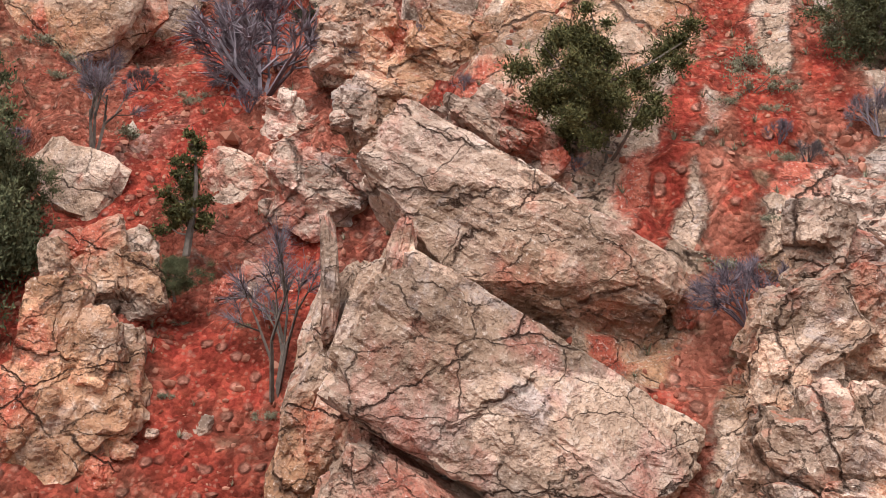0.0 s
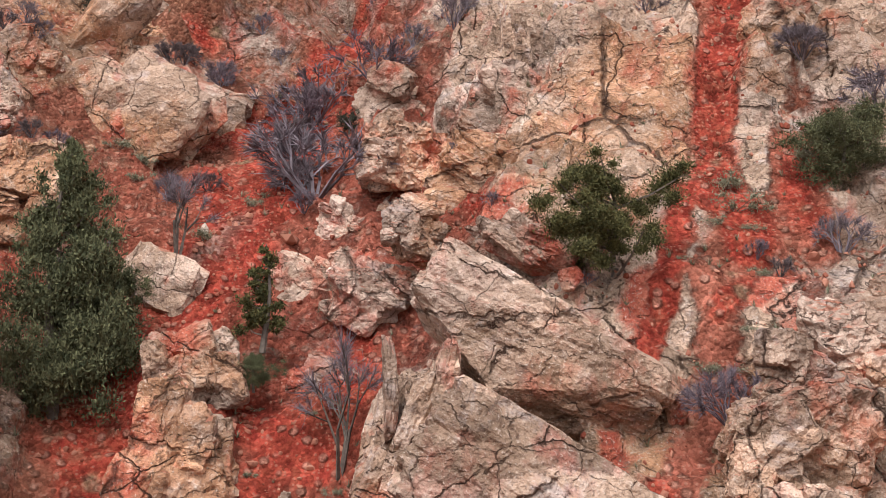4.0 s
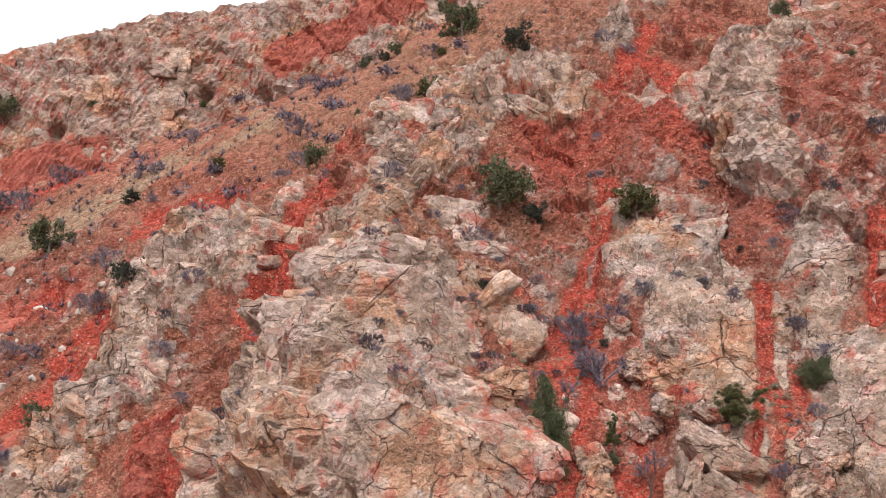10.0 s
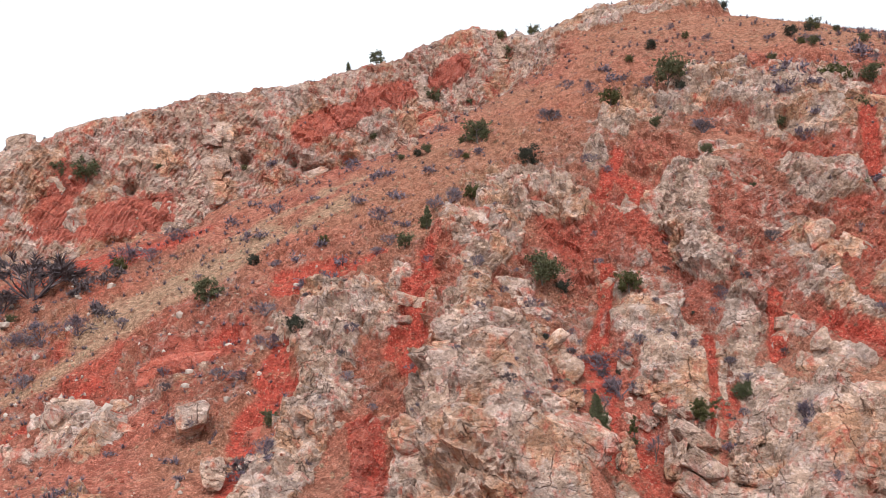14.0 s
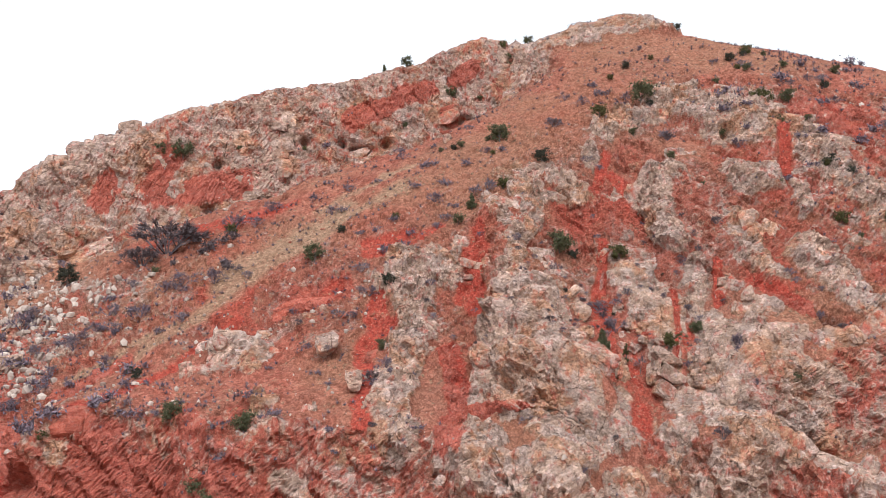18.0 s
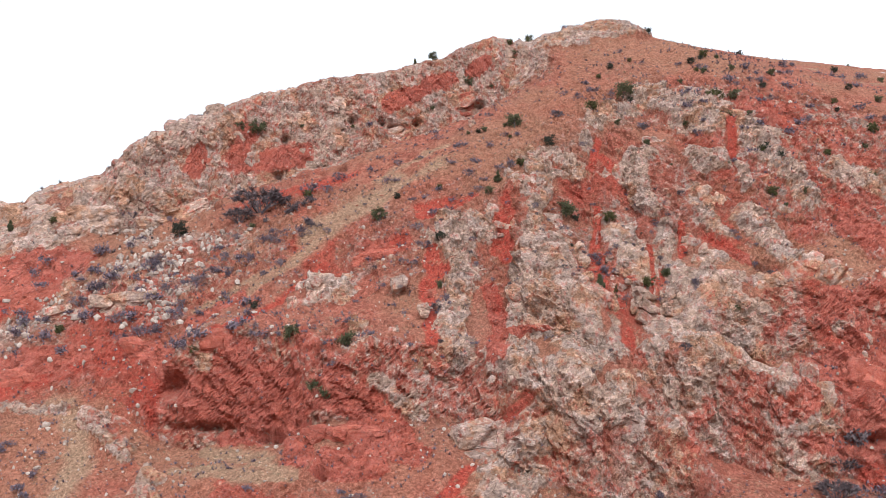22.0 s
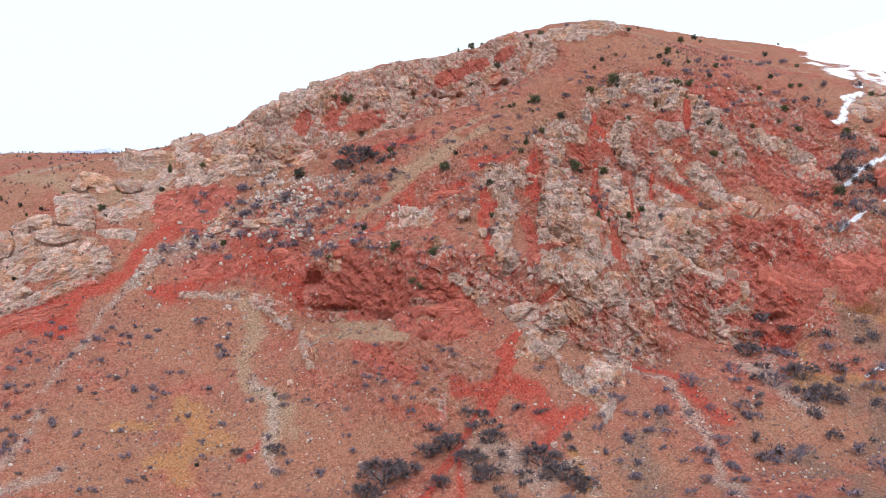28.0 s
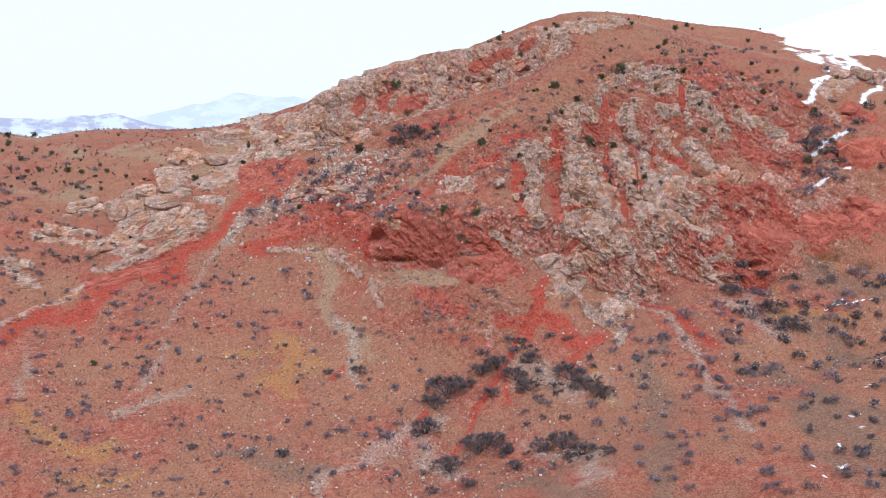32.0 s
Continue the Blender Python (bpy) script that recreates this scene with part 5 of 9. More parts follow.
crag(49.3, 10.5, 124.2, 23.7, 20.8, 12.5, -21, -32, "o")
crag(146.0, 29.0, 158.8, 26.5, 26.5, 15.9, -21, -2, "r")
crag(131.0, 2.2, 134.3, 38.0, 31.7, 19.0, -21, -2, "r")
crag(93.0, 20.1, 140.1, 21.9, 18.8, 11.3, -21, -32, "o")
crag(-28.2, 45.7, 142.1, 11.2, 7.6, 4.6, -2, 0, "g")
crag(-26.4, 34.5, 135.0, 10.6, 6.1, 4.3, -2, -5, "g")
crag(-25.8, 26.1, 129.6, 8.5, 5.2, 3.4, -2, -5, "g")
crag(-18.4, 24.0, 128.2, 6.9, 5.0, 3.0, -2, -12, "g")
crag(-11.8, 29.2, 125.2, 8.0, 5.8, 3.5, -2, -12, "g")
crag(-28.5, 23.7, 124.9, 7.8, 7.1, 4.3, -2, 0, "g")
crag(-23.3, 20.1, 123.6, 6.9, 5.7, 3.4, -2, -5, "g")
crag(-40.8, 42.9, 129.6, 5.9, 7.6, 3.6, -2, 0, "o")
crag(-37.3, 34.6, 124.4, 4.3, 7.2, 2.9, -2, 5, "o")
crag(-45.5, 60.4, 140.6, 5.3, 4.8, 2.9, -2, 0, "o")
crag(-14.8, 35.9, 133.5, 5.4, 4.1, 2.4, -2, -15, "g")
crag(-14.5, 35.7, 135.0, 5.2, 4.0, 2.4, -2, -15, "g")
crag(-14.4, 42.4, 140.8, 6.0, 3.9, 2.4, -2, -10, "g")
crag(-17.2, 53.8, 153.1, 4.0, 5.0, 2.4, -2, 0, "o")
crag(-21.7, 47.6, 148.9, 5.1, 4.6, 2.8, -2, -10, "g")
crag(-21.2, 55.5, 156.1, 4.1, 4.1, 2.4, -2, 10, "g")
crag(-5.9, 62.8, 158.9, 10.4, 5.5, 4.2, -2, 0, "o")
crag(2.1, 57.9, 158.7, 7.4, 5.3, 3.2, -2, 0, "o")
crag(9.9, 57.7, 158.9, 7.5, 8.1, 4.5, -2, 0, "o")
crag(14.6, 48.7, 154.4, 7.0, 10.0, 4.2, -2, -5, "g")
crag(5.5, 43.6, 144.1, 6.8, 2.7, 2.7, -2, -10, "o")
crag(-10.5, 38.3, 134.3, 4.1, 3.7, 2.2, -2, -10, "g")
crag(-13.9, 28.7, 129.1, 4.5, 3.8, 2.3, 0, 0, "g", fine=True)
crag(-13.5, 22.1, 125.4, 3.8, 3.6, 2.2, 0, 0, "o", fine=True)
crag(-12.8, 20.5, 122.5, 3.4, 3.6, 2.1, 0, 0, "o", fine=True)
crag(-14.4, 44.7, 143.2, 3.2, 3.2, 1.9, 0, 0, "g", fine=True)
crag(-12.8, 43.3, 141.5, 2.0, 1.7, 1.0, 0, 0, "o", fine=True)
crag(-14.1, 40.9, 139.5, 3.8, 1.6, 1.5, 0, -15, "g", fine=True)
crag(-11.0, 37.7, 134.1, 3.2, 3.7, 1.9, 0, -5, "g", fine=True)
crag(-17.6, 36.3, 136.0, 3.1, 2.4, 1.4, 0, -12, "o", fine=True)
crag(-15.7, 34.5, 134.7, 3.3, 2.8, 1.7, 0, -12, "o", fine=True)
crag(-16.2, 32.0, 132.4, 2.9, 1.4, 1.2, 0, 0, "o", fine=True)
crag(-12.5, 39.4, 137.4, 1.5, 1.8, 0.9, 0, 0, "o", fine=True)
crag(-9.2, 44.8, 140.8, 2.3, 2.3, 1.4, 0, -15, "g", fine=True)
crag(-2.1, 36.3, 133.3, 4.5, 4.0, 2.4, 0, -8, "g", fine=True)
crag(2.2, 32.7, 132.5, 4.8, 3.7, 2.2, 0, -15, "g", fine=True)
crag(0.5, 31.1, 129.6, 5.0, 3.1, 2.0, 0, -20, "g", fine=True)
crag(3.2, 30.2, 130.9, 3.1, 2.1, 1.2, 0, -25, "o", fine=True)
crag(-2.0, 32.2, 128.9, 1.9, 2.6, 1.2, 0, -10, "g", fine=True)
crag(10.4, 32.2, 132.6, 4.9, 6.5, 2.9, 0, -10, "g", fine=True)
crag(3.7, 37.1, 137.4, 3.7, 2.7, 1.6, 0, -15, "g", fine=True)
crag(-4.8, 29.7, 125.9, 3.2, 2.8, 1.7, 0, -15, "o", fine=True)
crag(9.8, 41.2, 142.0, 1.4, 1.9, 0.8, 0, 0, "r", True)
near_rock(-61.5, 48.3, 127.4, 4.9, 5.2, 3.9, 0, 0, "boulder", "g", 230)
near_rock(-31.1, 54.9, 147.3, 3.9, 4.7, 3.1, 0, 0, "boulder", "g", 231)
near_rock(-59.3, 33.5, 120.3, 3.1, 4.0, 2.4, 0, 0, "boulder", "g", 232)
near_rock(-19.7, 103.6, 180.4, 2.2, 3.0, 1.8, 0, 0, "boulder", "g", 233)
near_rock(-257.7, 10.8, 30.3, 3.3, 3.5, 2.6, 0, 0, "boulder", "g", 234)
near_rock(-257.4, 8.6, 29.0, 3.0, 2.0, 2.4, 0, 0, "boulder", "g", 235)
near_rock(-67.8, -50.9, 50.6, 2.5, 2.5, 2.0, 0, 0, "boulder", "g", 236)
near_rock(-50.9, -69.7, 45.6, 2.0, 2.0, 1.6, 0, 0, "boulder", "g", 237)
near_rock(-140.9, 26.2, 64.0, 2.7, 2.7, 2.1, 0, 0, "boulder", "g", 238)


# ---- the distant ranges, far behind everything, with painted haze ----
def range_of(name, distance, base, rise, wave, seed, haze_colour, label):
    a = np.radians(np.linspace(-75, 75, 420))
    x, y = np.sin(a) * distance - 290, np.cos(a) * distance - 500
    top = base + rise * (0.55 + 0.45 * ridged(x / wave, y / wave, 0, 5, seed))
    v = np.concatenate([np.stack([x, y, np.full_like(x, -500)], 1), np.stack([x, y, top], 1), np.stack([x * 1.05, y * 1.05, top - 60], 1)], 0)
    n = len(a)
    i = np.arange(n - 1, dtype=np.int32)
    quads = np.concatenate([np.stack([i + k * n, i + 1 + k * n, i + 1 + (k + 1) * n, i + (k + 1) * n], 1) for k in (0, 1)], 0)
    m = bpy.data.materials.new(name)
    m.use_nodes = True
    nt = m.node_tree
    b = nt.nodes["Principled BSDF"]
    where = node(nt, "ShaderNodeNewGeometry").outputs["Position"]
    # haze is painted in: a pale emissive colour replaces lit rock and snow
    col = mix(nt, step_of(nt, noise_of(nt, stretched(nt, where, 1, 1, 2.5), 0.012, 6, 0.6), 0.42, 0.6), haze_colour, (0.86, 0.93, 0.98))
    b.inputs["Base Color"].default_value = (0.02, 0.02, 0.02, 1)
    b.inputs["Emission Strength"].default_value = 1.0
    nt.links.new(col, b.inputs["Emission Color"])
    ob = new("backdrop", tri_mesh(name, v, quads, m, True))
    return tagged(ob, label, "mountain range", kind="structure")


range_of("near_range", 4100, 165, 95, 700, 3, (0.52, 0.53, 0.70), "foothills on the horizon, violet haze painted into their glow")
range_of("far_range", 4600, 195, 140, 900, 8, (0.74, 0.82, 0.92), "distant snow-covered mountains, haze painted into their glow")


# ---- plants ----
bpy.context.view_layer.update()
GROUND_GRAPH = bpy.context.evaluated_depsgraph_get()


def rest(x, y, z, over=3.0):
    """The height of the ground or rock under a place."""
    hit, place, *_ = scene.ray_cast(GROUND_GRAPH, Vector((x, y, z + over)), Vector((0, 0, -1)))
    return place.z if hit else z


def on_soil(x, y, z):
    """The height of the bare ground under a place."""
    hit, place, *_ = ground.ray_cast(Vector((x, y, z + 12)), Vector((0, 0, -1)))
    return place.z if hit else z


class Sticks:
    """Gathers tapered twigs and leaves into one mesh."""

    def __init__(self):
        self.v, self.f = [], []

    def twig(self, a, b, ra, rb, sides=3):
        a, b = Vector(a), Vector(b)
        t = (b - a).normalized()
        s = t.cross(Vector((0.3, 0.5, 0.8))).normalized()
        u = t.cross(s)
        k = len(self.v)
        for p, r in ((a, ra), (b, rb)):
            for n in range(sides):
                c = 2 * math.pi * n / sides
                self.v.append(p + (s * math.cos(c) + u * math.sin(c)) * r)
        for n in range(sides):
            m = (n + 1) % sides
            self.f += [(k + n, k + m, k + sides + m), (k + n, k + sides + m, k + sides + n)]

    def tube(self, points, radii, sides=6):
        k = len(self.v)
        for p, r in zip(points, radii):
            for n in range(sides):
                c = 2 * math.pi * n / sides
                self.v.append(p + Vector((math.cos(c), math.sin(c), 0)) * r)
        for j in range(len(points) - 1):
            for n in range(sides):
                a, b = k + j * sides + n, k + j * sides + (n + 1) % sides
                self.f += [(a, b, b + sides), (a, b + sides, a + sides)]

    def spike(self, a, b, r, rng):
        a, b = Vector(a), Vector(b)
        s = (b - a).cross(Vector((rng.uniform(-1, 1), rng.uniform(-1, 1), rng.uniform(-1, 1)))).normalized() * r
        k = len(self.v)
        self.v += [a + s, a - s, b]
        self.f.append((k, k + 1, k + 2))

    def mesh(self, name, material):
        return tri_mesh(name, [tuple(p) for p in self.v], self.f, material, False)


def leaf_cloud(centres, radii, count, size, rng, flat=0.8, slim=0.2):
    """Small leaf sprays round clump centres: two triangles each."""
    centres, radii = np.array(centres), np.array(radii)
    pick = rng.choice(len(centres), count, p=radii ** 2 / (radii ** 2).sum())
    d = rng.normal(size=(count, 3))
    d /= np.linalg.norm(d, axis=1, keepdims=True)
    at = centres[pick] + d * (radii[pick] * np.minimum(np.abs(rng.normal(0, 0.75, count)), 2.2))[:, None] * np.array([1, 1, flat])
    axis = d * 0.6 + rng.normal(size=(count, 3)) * 0.6 + np.array([0, 0, 0.35])
    axis /= np.linalg.norm(axis, axis=1, keepdims=True)
    side = np.cross(axis, rng.normal(size=(count, 3)))
    side /= np.linalg.norm(side, axis=1, keepdims=True) + 1e-9
    ln, wd = size * rng.uniform(0.6, 1.4, count)[:, None], size * slim * rng.uniform(0.6, 1.3, count)[:, None]
    v = np.stack([at - axis * ln * 0.5, at + side * wd, at + axis * ln * 0.6, at - side * wd], 1).reshape(-1, 3)
    k = np.arange(count, dtype=np.int32)[:, None] * 4
    f = np.concatenate([k + [0, 1, 2], k + [0, 2, 3]], 0)
    return v, f


def juniper(shape, seed, count, leaf, material, label):
    """A juniper one metre high: trunk, limbs and a ragged crown. Scaled when placed."""
    rng = np.random.default_rng(seed)
    root = new("juniper")
    trunk, limbs, centres, radii = Sticks(), Sticks(), [], []
    bend = rng.uniform(-0.06, 0.06, 2)
    trunk_top = {"tall": 0.95, "thin": 0.97, "open": 0.62, "round": 0.55, "dark": 0.8}[shape]
    spine = [Vector((bend[0] * math.sin(3 * s), bend[1] * math.sin(4 * s), s * trunk_top)) for s in np.linspace(0, 1, 8)]
    spine[0].z = -0.06
    trunk.tube(spine, [0.032 * (1 - n / 7.6) for n in range(8)])
    boughs = {"tall": 46, "thin": 20, "open": 15, "round": 20, "dark": 30}[shape]
    for n in range(boughs):
        s = (n + rng.uniform(0, 1)) / boughs
        turn = rng.uniform(0, 6.283)
        if shape in ("tall", "dark"):
            z, reach = 0.06 + 0.88 * s, 0.245 * (1 - s) ** 0.85 * min(1, 0.6 + 2.2 * s) + 0.02
        elif shape == "thin":
            z, reach = 0.12 + 0.82 * s, (0.15 * (1 - s) ** 0.6 + 0.02) * rng.uniform(0.5, 1.3)
        elif shape == "open":
            z, reach = 0.28 + 0.55 * s, 0.46 * rng.uniform(0.5, 1.0)
        else:
            z, reach = 0.12 + 0.6 * s, 0.42 * math.sqrt(max(0.05, 1 - (1.5 * s - 0.6) ** 2)) * rng.uniform(0.7, 1.05)
        reach *= rng.uniform(0.75, 1.2)
        tip = Vector((math.cos(turn) * reach, math.sin(turn) * reach, z + reach * rng.uniform(0.05, 0.5)))
        foot = Vector((0, 0, max(0.02, min(trunk_top, z - reach * 0.25))))
        middle = foot.lerp(tip, 0.5) + Vector((0, 0, -0.02))
        limbs.twig(foot, middle, 0.010, 0.007, 4)
        limbs.twig(middle, tip, 0.007, 0.003, 4)
        for k in range(11):
            part_way = foot.lerp(tip, rng.uniform(0.45, 1.12))
            if shape == "open" and k > 6:
                break
            centres.append(np.array(part_way) + rng.normal(size=3) * reach * 0.22)
            radii.append(reach * rng.uniform(0.10, 0.24) * (0.62 if shape == "open" else 1) + 0.016)
    v, f = leaf_cloud(centres, radii, count, leaf, rng)
    for name, me in (("trunk", trunk.mesh("trunk", BARK)), ("branchwork", limbs.mesh("branchwork", BARK)), ("crown", tri_mesh("crown", v, f, material, False))):
        leafy = new(name, me)
        leafy.parent = root
        if name != "trunk":
            tagged(leafy, kind="stuff")
    return tagged(root, label, "juniper", "junipers on the hillside")


def bare_shrub(seed, stems, material, dense, upright, label, thick=0.0042, title="bare_shrub", category="shrub"):
    """A leafless shrub one metre high: stems from one root, forked twigs, and a haze of fine shoots."""
    rng = np.random.default_rng(seed)
    root = new(title)
    wood, shoots = Sticks(), Sticks()

    def grow(a, way, length, radius, level):
        b = a + way * length
        wood.twig(a, b, radius, radius * 0.7, 3)
        if level == 0:
            for _ in range(dense):
                p = a.lerp(b, rng.uniform(0.1, 1.0))
                w = (way + Vector(rng.normal(size=3)) * 0.55).normalized()
                shoots.spike(p, p + w * length * rng.uniform(0.5, 1.3), thick, rng)
            return
        for _ in range(2 if level > 1 else 3):
            w = (way + Vector(rng.normal(size=3)) * 0.42 + Vector((0, 0, 0.12 * upright))).normalized()
            grow(a.lerp(b, rng.uniform(0.6, 1.0)), w, length * rng.uniform(0.6, 0.85), radius * 0.62, level - 1)

    for n in range(stems):
        turn, out = rng.uniform(0, 6.283), rng.uniform(0.1, 1.0)
        spread = (0.35 if upright > 1 else 1.0) * out
        way = Vector((math.cos(turn) * spread, math.sin(turn) * spread, 1.0 if upright > 1 else 0.85)).normalized()
        grow(Vector((math.cos(turn) * 0.03, math.sin(turn) * 0.03, -0.04)), way, 0.40 if upright > 1 else 0.30, 0.016 if stems > 3 else 0.02, 3)
    for name, me in (("branchwork", wood.mesh("branchwork", BARK if upright > 1 else material)), ("crown", shoots.mesh("crown", material))):
        ob = tagged(new(name, me), kind="stuff")
        ob.parent = root
    return tagged(root, label, category, category + "s on the slope")


def cushion(seed):
    rng = np.random.default_rng(seed)
    root = new("cushion_plant")
    c = rng.normal(size=(9, 3)) * np.array([0.55, 0.55, 0.1]) + np.array([0, 0, 0.25])
    v, f = leaf_cloud(c, np.full(9, 0.4), 1500, 0.13, rng, 0.7)
    tuft = tagged(new("foliage", tri_mesh("foliage", v, f, SAGE, False)), kind="stuff")
    tuft.parent = root
    stem = Sticks()
    for p in c:
        stem.twig((0, 0, -0.2), tuple(p), 0.03, 0.01)
    tagged(new("branchwork", stem.mesh("branchwork", BARK)), kind="stuff").parent = root
    return tagged(root, "low grey-green cushion plant on stony soil", "cushion plant", "cushion plants")


STORE = {
    "tall": [juniper("tall", 3, 105000, 0.017, NEEDLES, "tall dark green conical juniper at the foot of the buttress")],
    "thin": [juniper("thin", 4, 9000, 0.033, OLIVE, "slender young juniper with sparse olive foliage")],
    "open": [juniper("open", 8, 80000, 0.019, OLIVE, "open-crowned olive-green juniper tree growing above the slab")],
    "dark": [juniper("dark", 6, 16000, 0.035, DULL, "dusty grey-green juniper on the slope")],
    "round": [juniper("round", 7, 36000, 0.025, NEEDLES, "rounded dark green juniper bush on the slope")],
    "far": [juniper("round", 20 + k, 3600, 0.07, (NEEDLES, NEEDLES, DULL, OLIVE)[k], "rounded juniper dotted on the dry hillside") for k in range(4)],
    "cone": [juniper("tall", 30 + k, 2800, 0.08, NEEDLES, "dark pointed juniper standing on the ridge") for k in range(2)],
    "lilac": [bare_shrub(40 + k, 11, (LILAC, MAUVE)[k % 2], 9, 1, "leafless lilac-grey shrub on red soil", 0.007) for k in range(4)],
    "dark_shrub": [bare_shrub(50 + k, 13, BROWN, 11, 1, "dense dark brown leafless thicket shrub", 0.009) for k in range(4)],
    "fine_lilac": [bare_shrub(44 + k, 11, LILAC, 22, 1, "leafless lilac-grey shrub in the red gully", 0.0034) for k in range(2)],
    "fine_dark": [bare_shrub(54 + k, 13, (BROWN, MAUVE)[k], 22, 1, "dense dark leafless shrub between the rocks", 0.0038) for k in range(2)],
    "baretree": [bare_shrub(60 + k, 3, LILAC, 30, 2, "small bare tree with fine upswept twigs", 0.003, "bare_tree", "bare tree") for k in range(2)],
    "green": [juniper("round", 70, 6000, 0.05, DULL, "low dusty green bush among the rocks")],
    "cushion": [cushion(80 + k) for k in range(3)],
}
USED = {}


def plant(kind, x, y, z, height, turn=0.0, widen=1.0, firm=False):
    """Sets a plant of that height on the ground at x, y."""
    shelf = STORE[kind]
    n = USED.get(kind, 0)
    USED[kind] = n + 1
    source = shelf[n % len(shelf)]
    m = pose(x, y, z if firm else rest(x, y, z), 0, 0, turn or (n * 137) % 360)
    if n < len(shelf):
        source.matrix_world = m
        source.scale = (height * widen, height * widen, height)
        return source
    ob = copy_thing(source, m)
    ob.scale = (height * widen, height * widen, height)
    return ob


BUSHES = {"scrub": [], "thicket": []}


def bush(kind, x, y, z, height):
    BUSHES[kind].append((x, y, on_soil(x, y, z), height))


def grow_bushes(kind, material, label, seed):
    """All bushes of a kind that are too many to count, as one mesh."""
    rng = np.random.default_rng(seed)
    vs, fs, k = [], [], 0
    for x, y, z, h in BUSHES[kind]:
        c = rng.normal(size=(5, 3)) * np.array([0.38, 0.38, 0.10]) + np.array([0, 0, 0.42])
        v, f = leaf_cloud(c, np.full(5, 0.36), 190, 0.27, rng, 0.9)
        vs.append(v * h + np.array([x, y, z]))
        fs.append(f + k)
        k += len(v)
    ob = new(kind, tri_mesh(kind, np.concatenate(vs), np.concatenate(fs), material, False))
    return tagged(ob, label, "scrub", kind="stuff")


plant("open", 3.62, 25.20, 125.32, 4.28, firm=True)
plant("thin", -5.72, 26.30, 124.36, 2.89, firm=True)
plant("round", -10.05, 27.50, 124.68, 2.37, firm=True)
plant("round", -5.86, 26.00, 123.19, 1.20, firm=True)
plant("round", 10.20, 27.00, 129.65, 1.72, firm=True)
plant("tall", -11.01, 25.95, 122.25, 8.1, widen=0.72, firm=True)
plant("round", 10.72, 27.72, 128.84, 3.24, firm=True)
plant("dark", 2.54, 37.84, 138.68, 2.87, firm=True)
plant("round", 0.83, 40.10, 140.74, 2.01, firm=True)
plant("fine_lilac", -5.84, 33.61, 130.06, 2.18)
plant("baretree", -8.70, 28.99, 125.57, 2.75)
plant("fine_dark", -6.21, 36.39, 132.74, 1.65)
plant("fine_dark", -5.39, 32.07, 128.55, 1.11)
plant("baretree", -3.51, 24.77, 120.49, 3.18)
plant("fine_dark", -1.96, 28.04, 125.07, 1.21)
plant("fine_dark", 5.75, 22.06, 121.60, 2.04)
plant("fine_lilac", 6.96, 22.24, 121.82, 1.43)
plant("fine_lilac", 9.67, 25.88, 126.38, 1.60)
plant("fine_dark", 7.91, 25.50, 125.90, 0.77)
plant("fine_dark", 7.38, 25.75, 126.21, 0.78)
plant("fine_dark", -8.72, 33.36, 129.81, 1.01)
plant("fine_dark", -9.15, 36.73, 132.76, 0.94)
plant("fine_dark", -10.84, 36.30, 132.88, 1.32)
plant("fine_lilac", 0.46, 28.25, 127.27, 0.55)
plant("cushion", 2.88, 23.81, 123.52, 0.07)
plant("fine_lilac", -0.68, 30.05, 128.03, 0.29)
plant("fine_dark", -1.84, 24.05, 120.15, 1.70)
plant("fine_dark", -5.39, 30.15, 126.69, 0.59)
plant("green", -4.25, 35.12, 131.77, 1.05)
plant("fine_lilac", 2.83, 25.22, 125.26, 0.49)
plant("cushion", 6.69, 24.00, 124.03, 0.21)
plant("cushion", 7.16, 27.09, 127.88, 0.66)
plant("cushion", 7.11, 27.82, 128.80, 0.59)
plant("cushion", 9.60, 28.29, 129.39, 0.53)
plant("cushion", 10.40, 28.92, 130.04, 0.46)
plant("cushion", 6.40, 26.26, 126.85, 0.31)
plant("cushion", -11.29, 34.58, 131.30, 0.43)
plant("cushion", -11.06, 33.53, 130.10, 0.41)
plant("cushion", -6.91, 33.62, 130.06, 0.40)
plant("cushion", -12.10, 34.38, 131.84, 0.43)
plant("cushion", -8.34, 31.27, 127.78, 0.56)
plant("cushion", -7.00, 32.29, 128.77, 0.39)
plant("cushion", -3.96, 28.93, 125.51, 0.25)
plant("cushion", -3.58, 24.50, 120.14, 0.28)
plant("cushion", -5.73, 24.86, 120.60, 0.22)
plant("cushion", -4.31, 25.84, 121.83, 0.18)
plant("cushion", -5.83, 26.53, 122.68, 0.15)
plant("cushion", 5.68, 23.68, 123.63, 0.42)
plant("cushion", 7.42, 26.26, 126.86, 0.32)
plant("cushion", 8.03, 26.95, 127.71, 0.33)
plant("cushion", 7.38, 25.38, 125.74, 0.31)
plant("cushion", -2.51, 34.82, 131.76, 0.21)
plant("cushion", 5.27, 25.25, 125.58, 0.15)
plant("fine_lilac", -11.46, 31.28, 128.09, 0.97)
plant("fine_lilac", -5.69, 38.84, 135.07, 2.14)
plant("fine_dark", -6.16, 36.15, 132.54, 1.34)
plant("fine_lilac", -5.66, 32.83, 129.29, 1.84)
plant("fine_lilac", -10.00, 39.10, 135.38, 1.69)
plant("fine_dark", -10.44, 36.40, 132.82, 1.13)
plant("fine_lilac", -15.1, 34.3, 134.6, 1.12)
plant("fine_lilac", -15.4, 34.0, 133.3, 1.07)
plant("fine_dark", -10.06, 33.35, 129.79, 1.26)
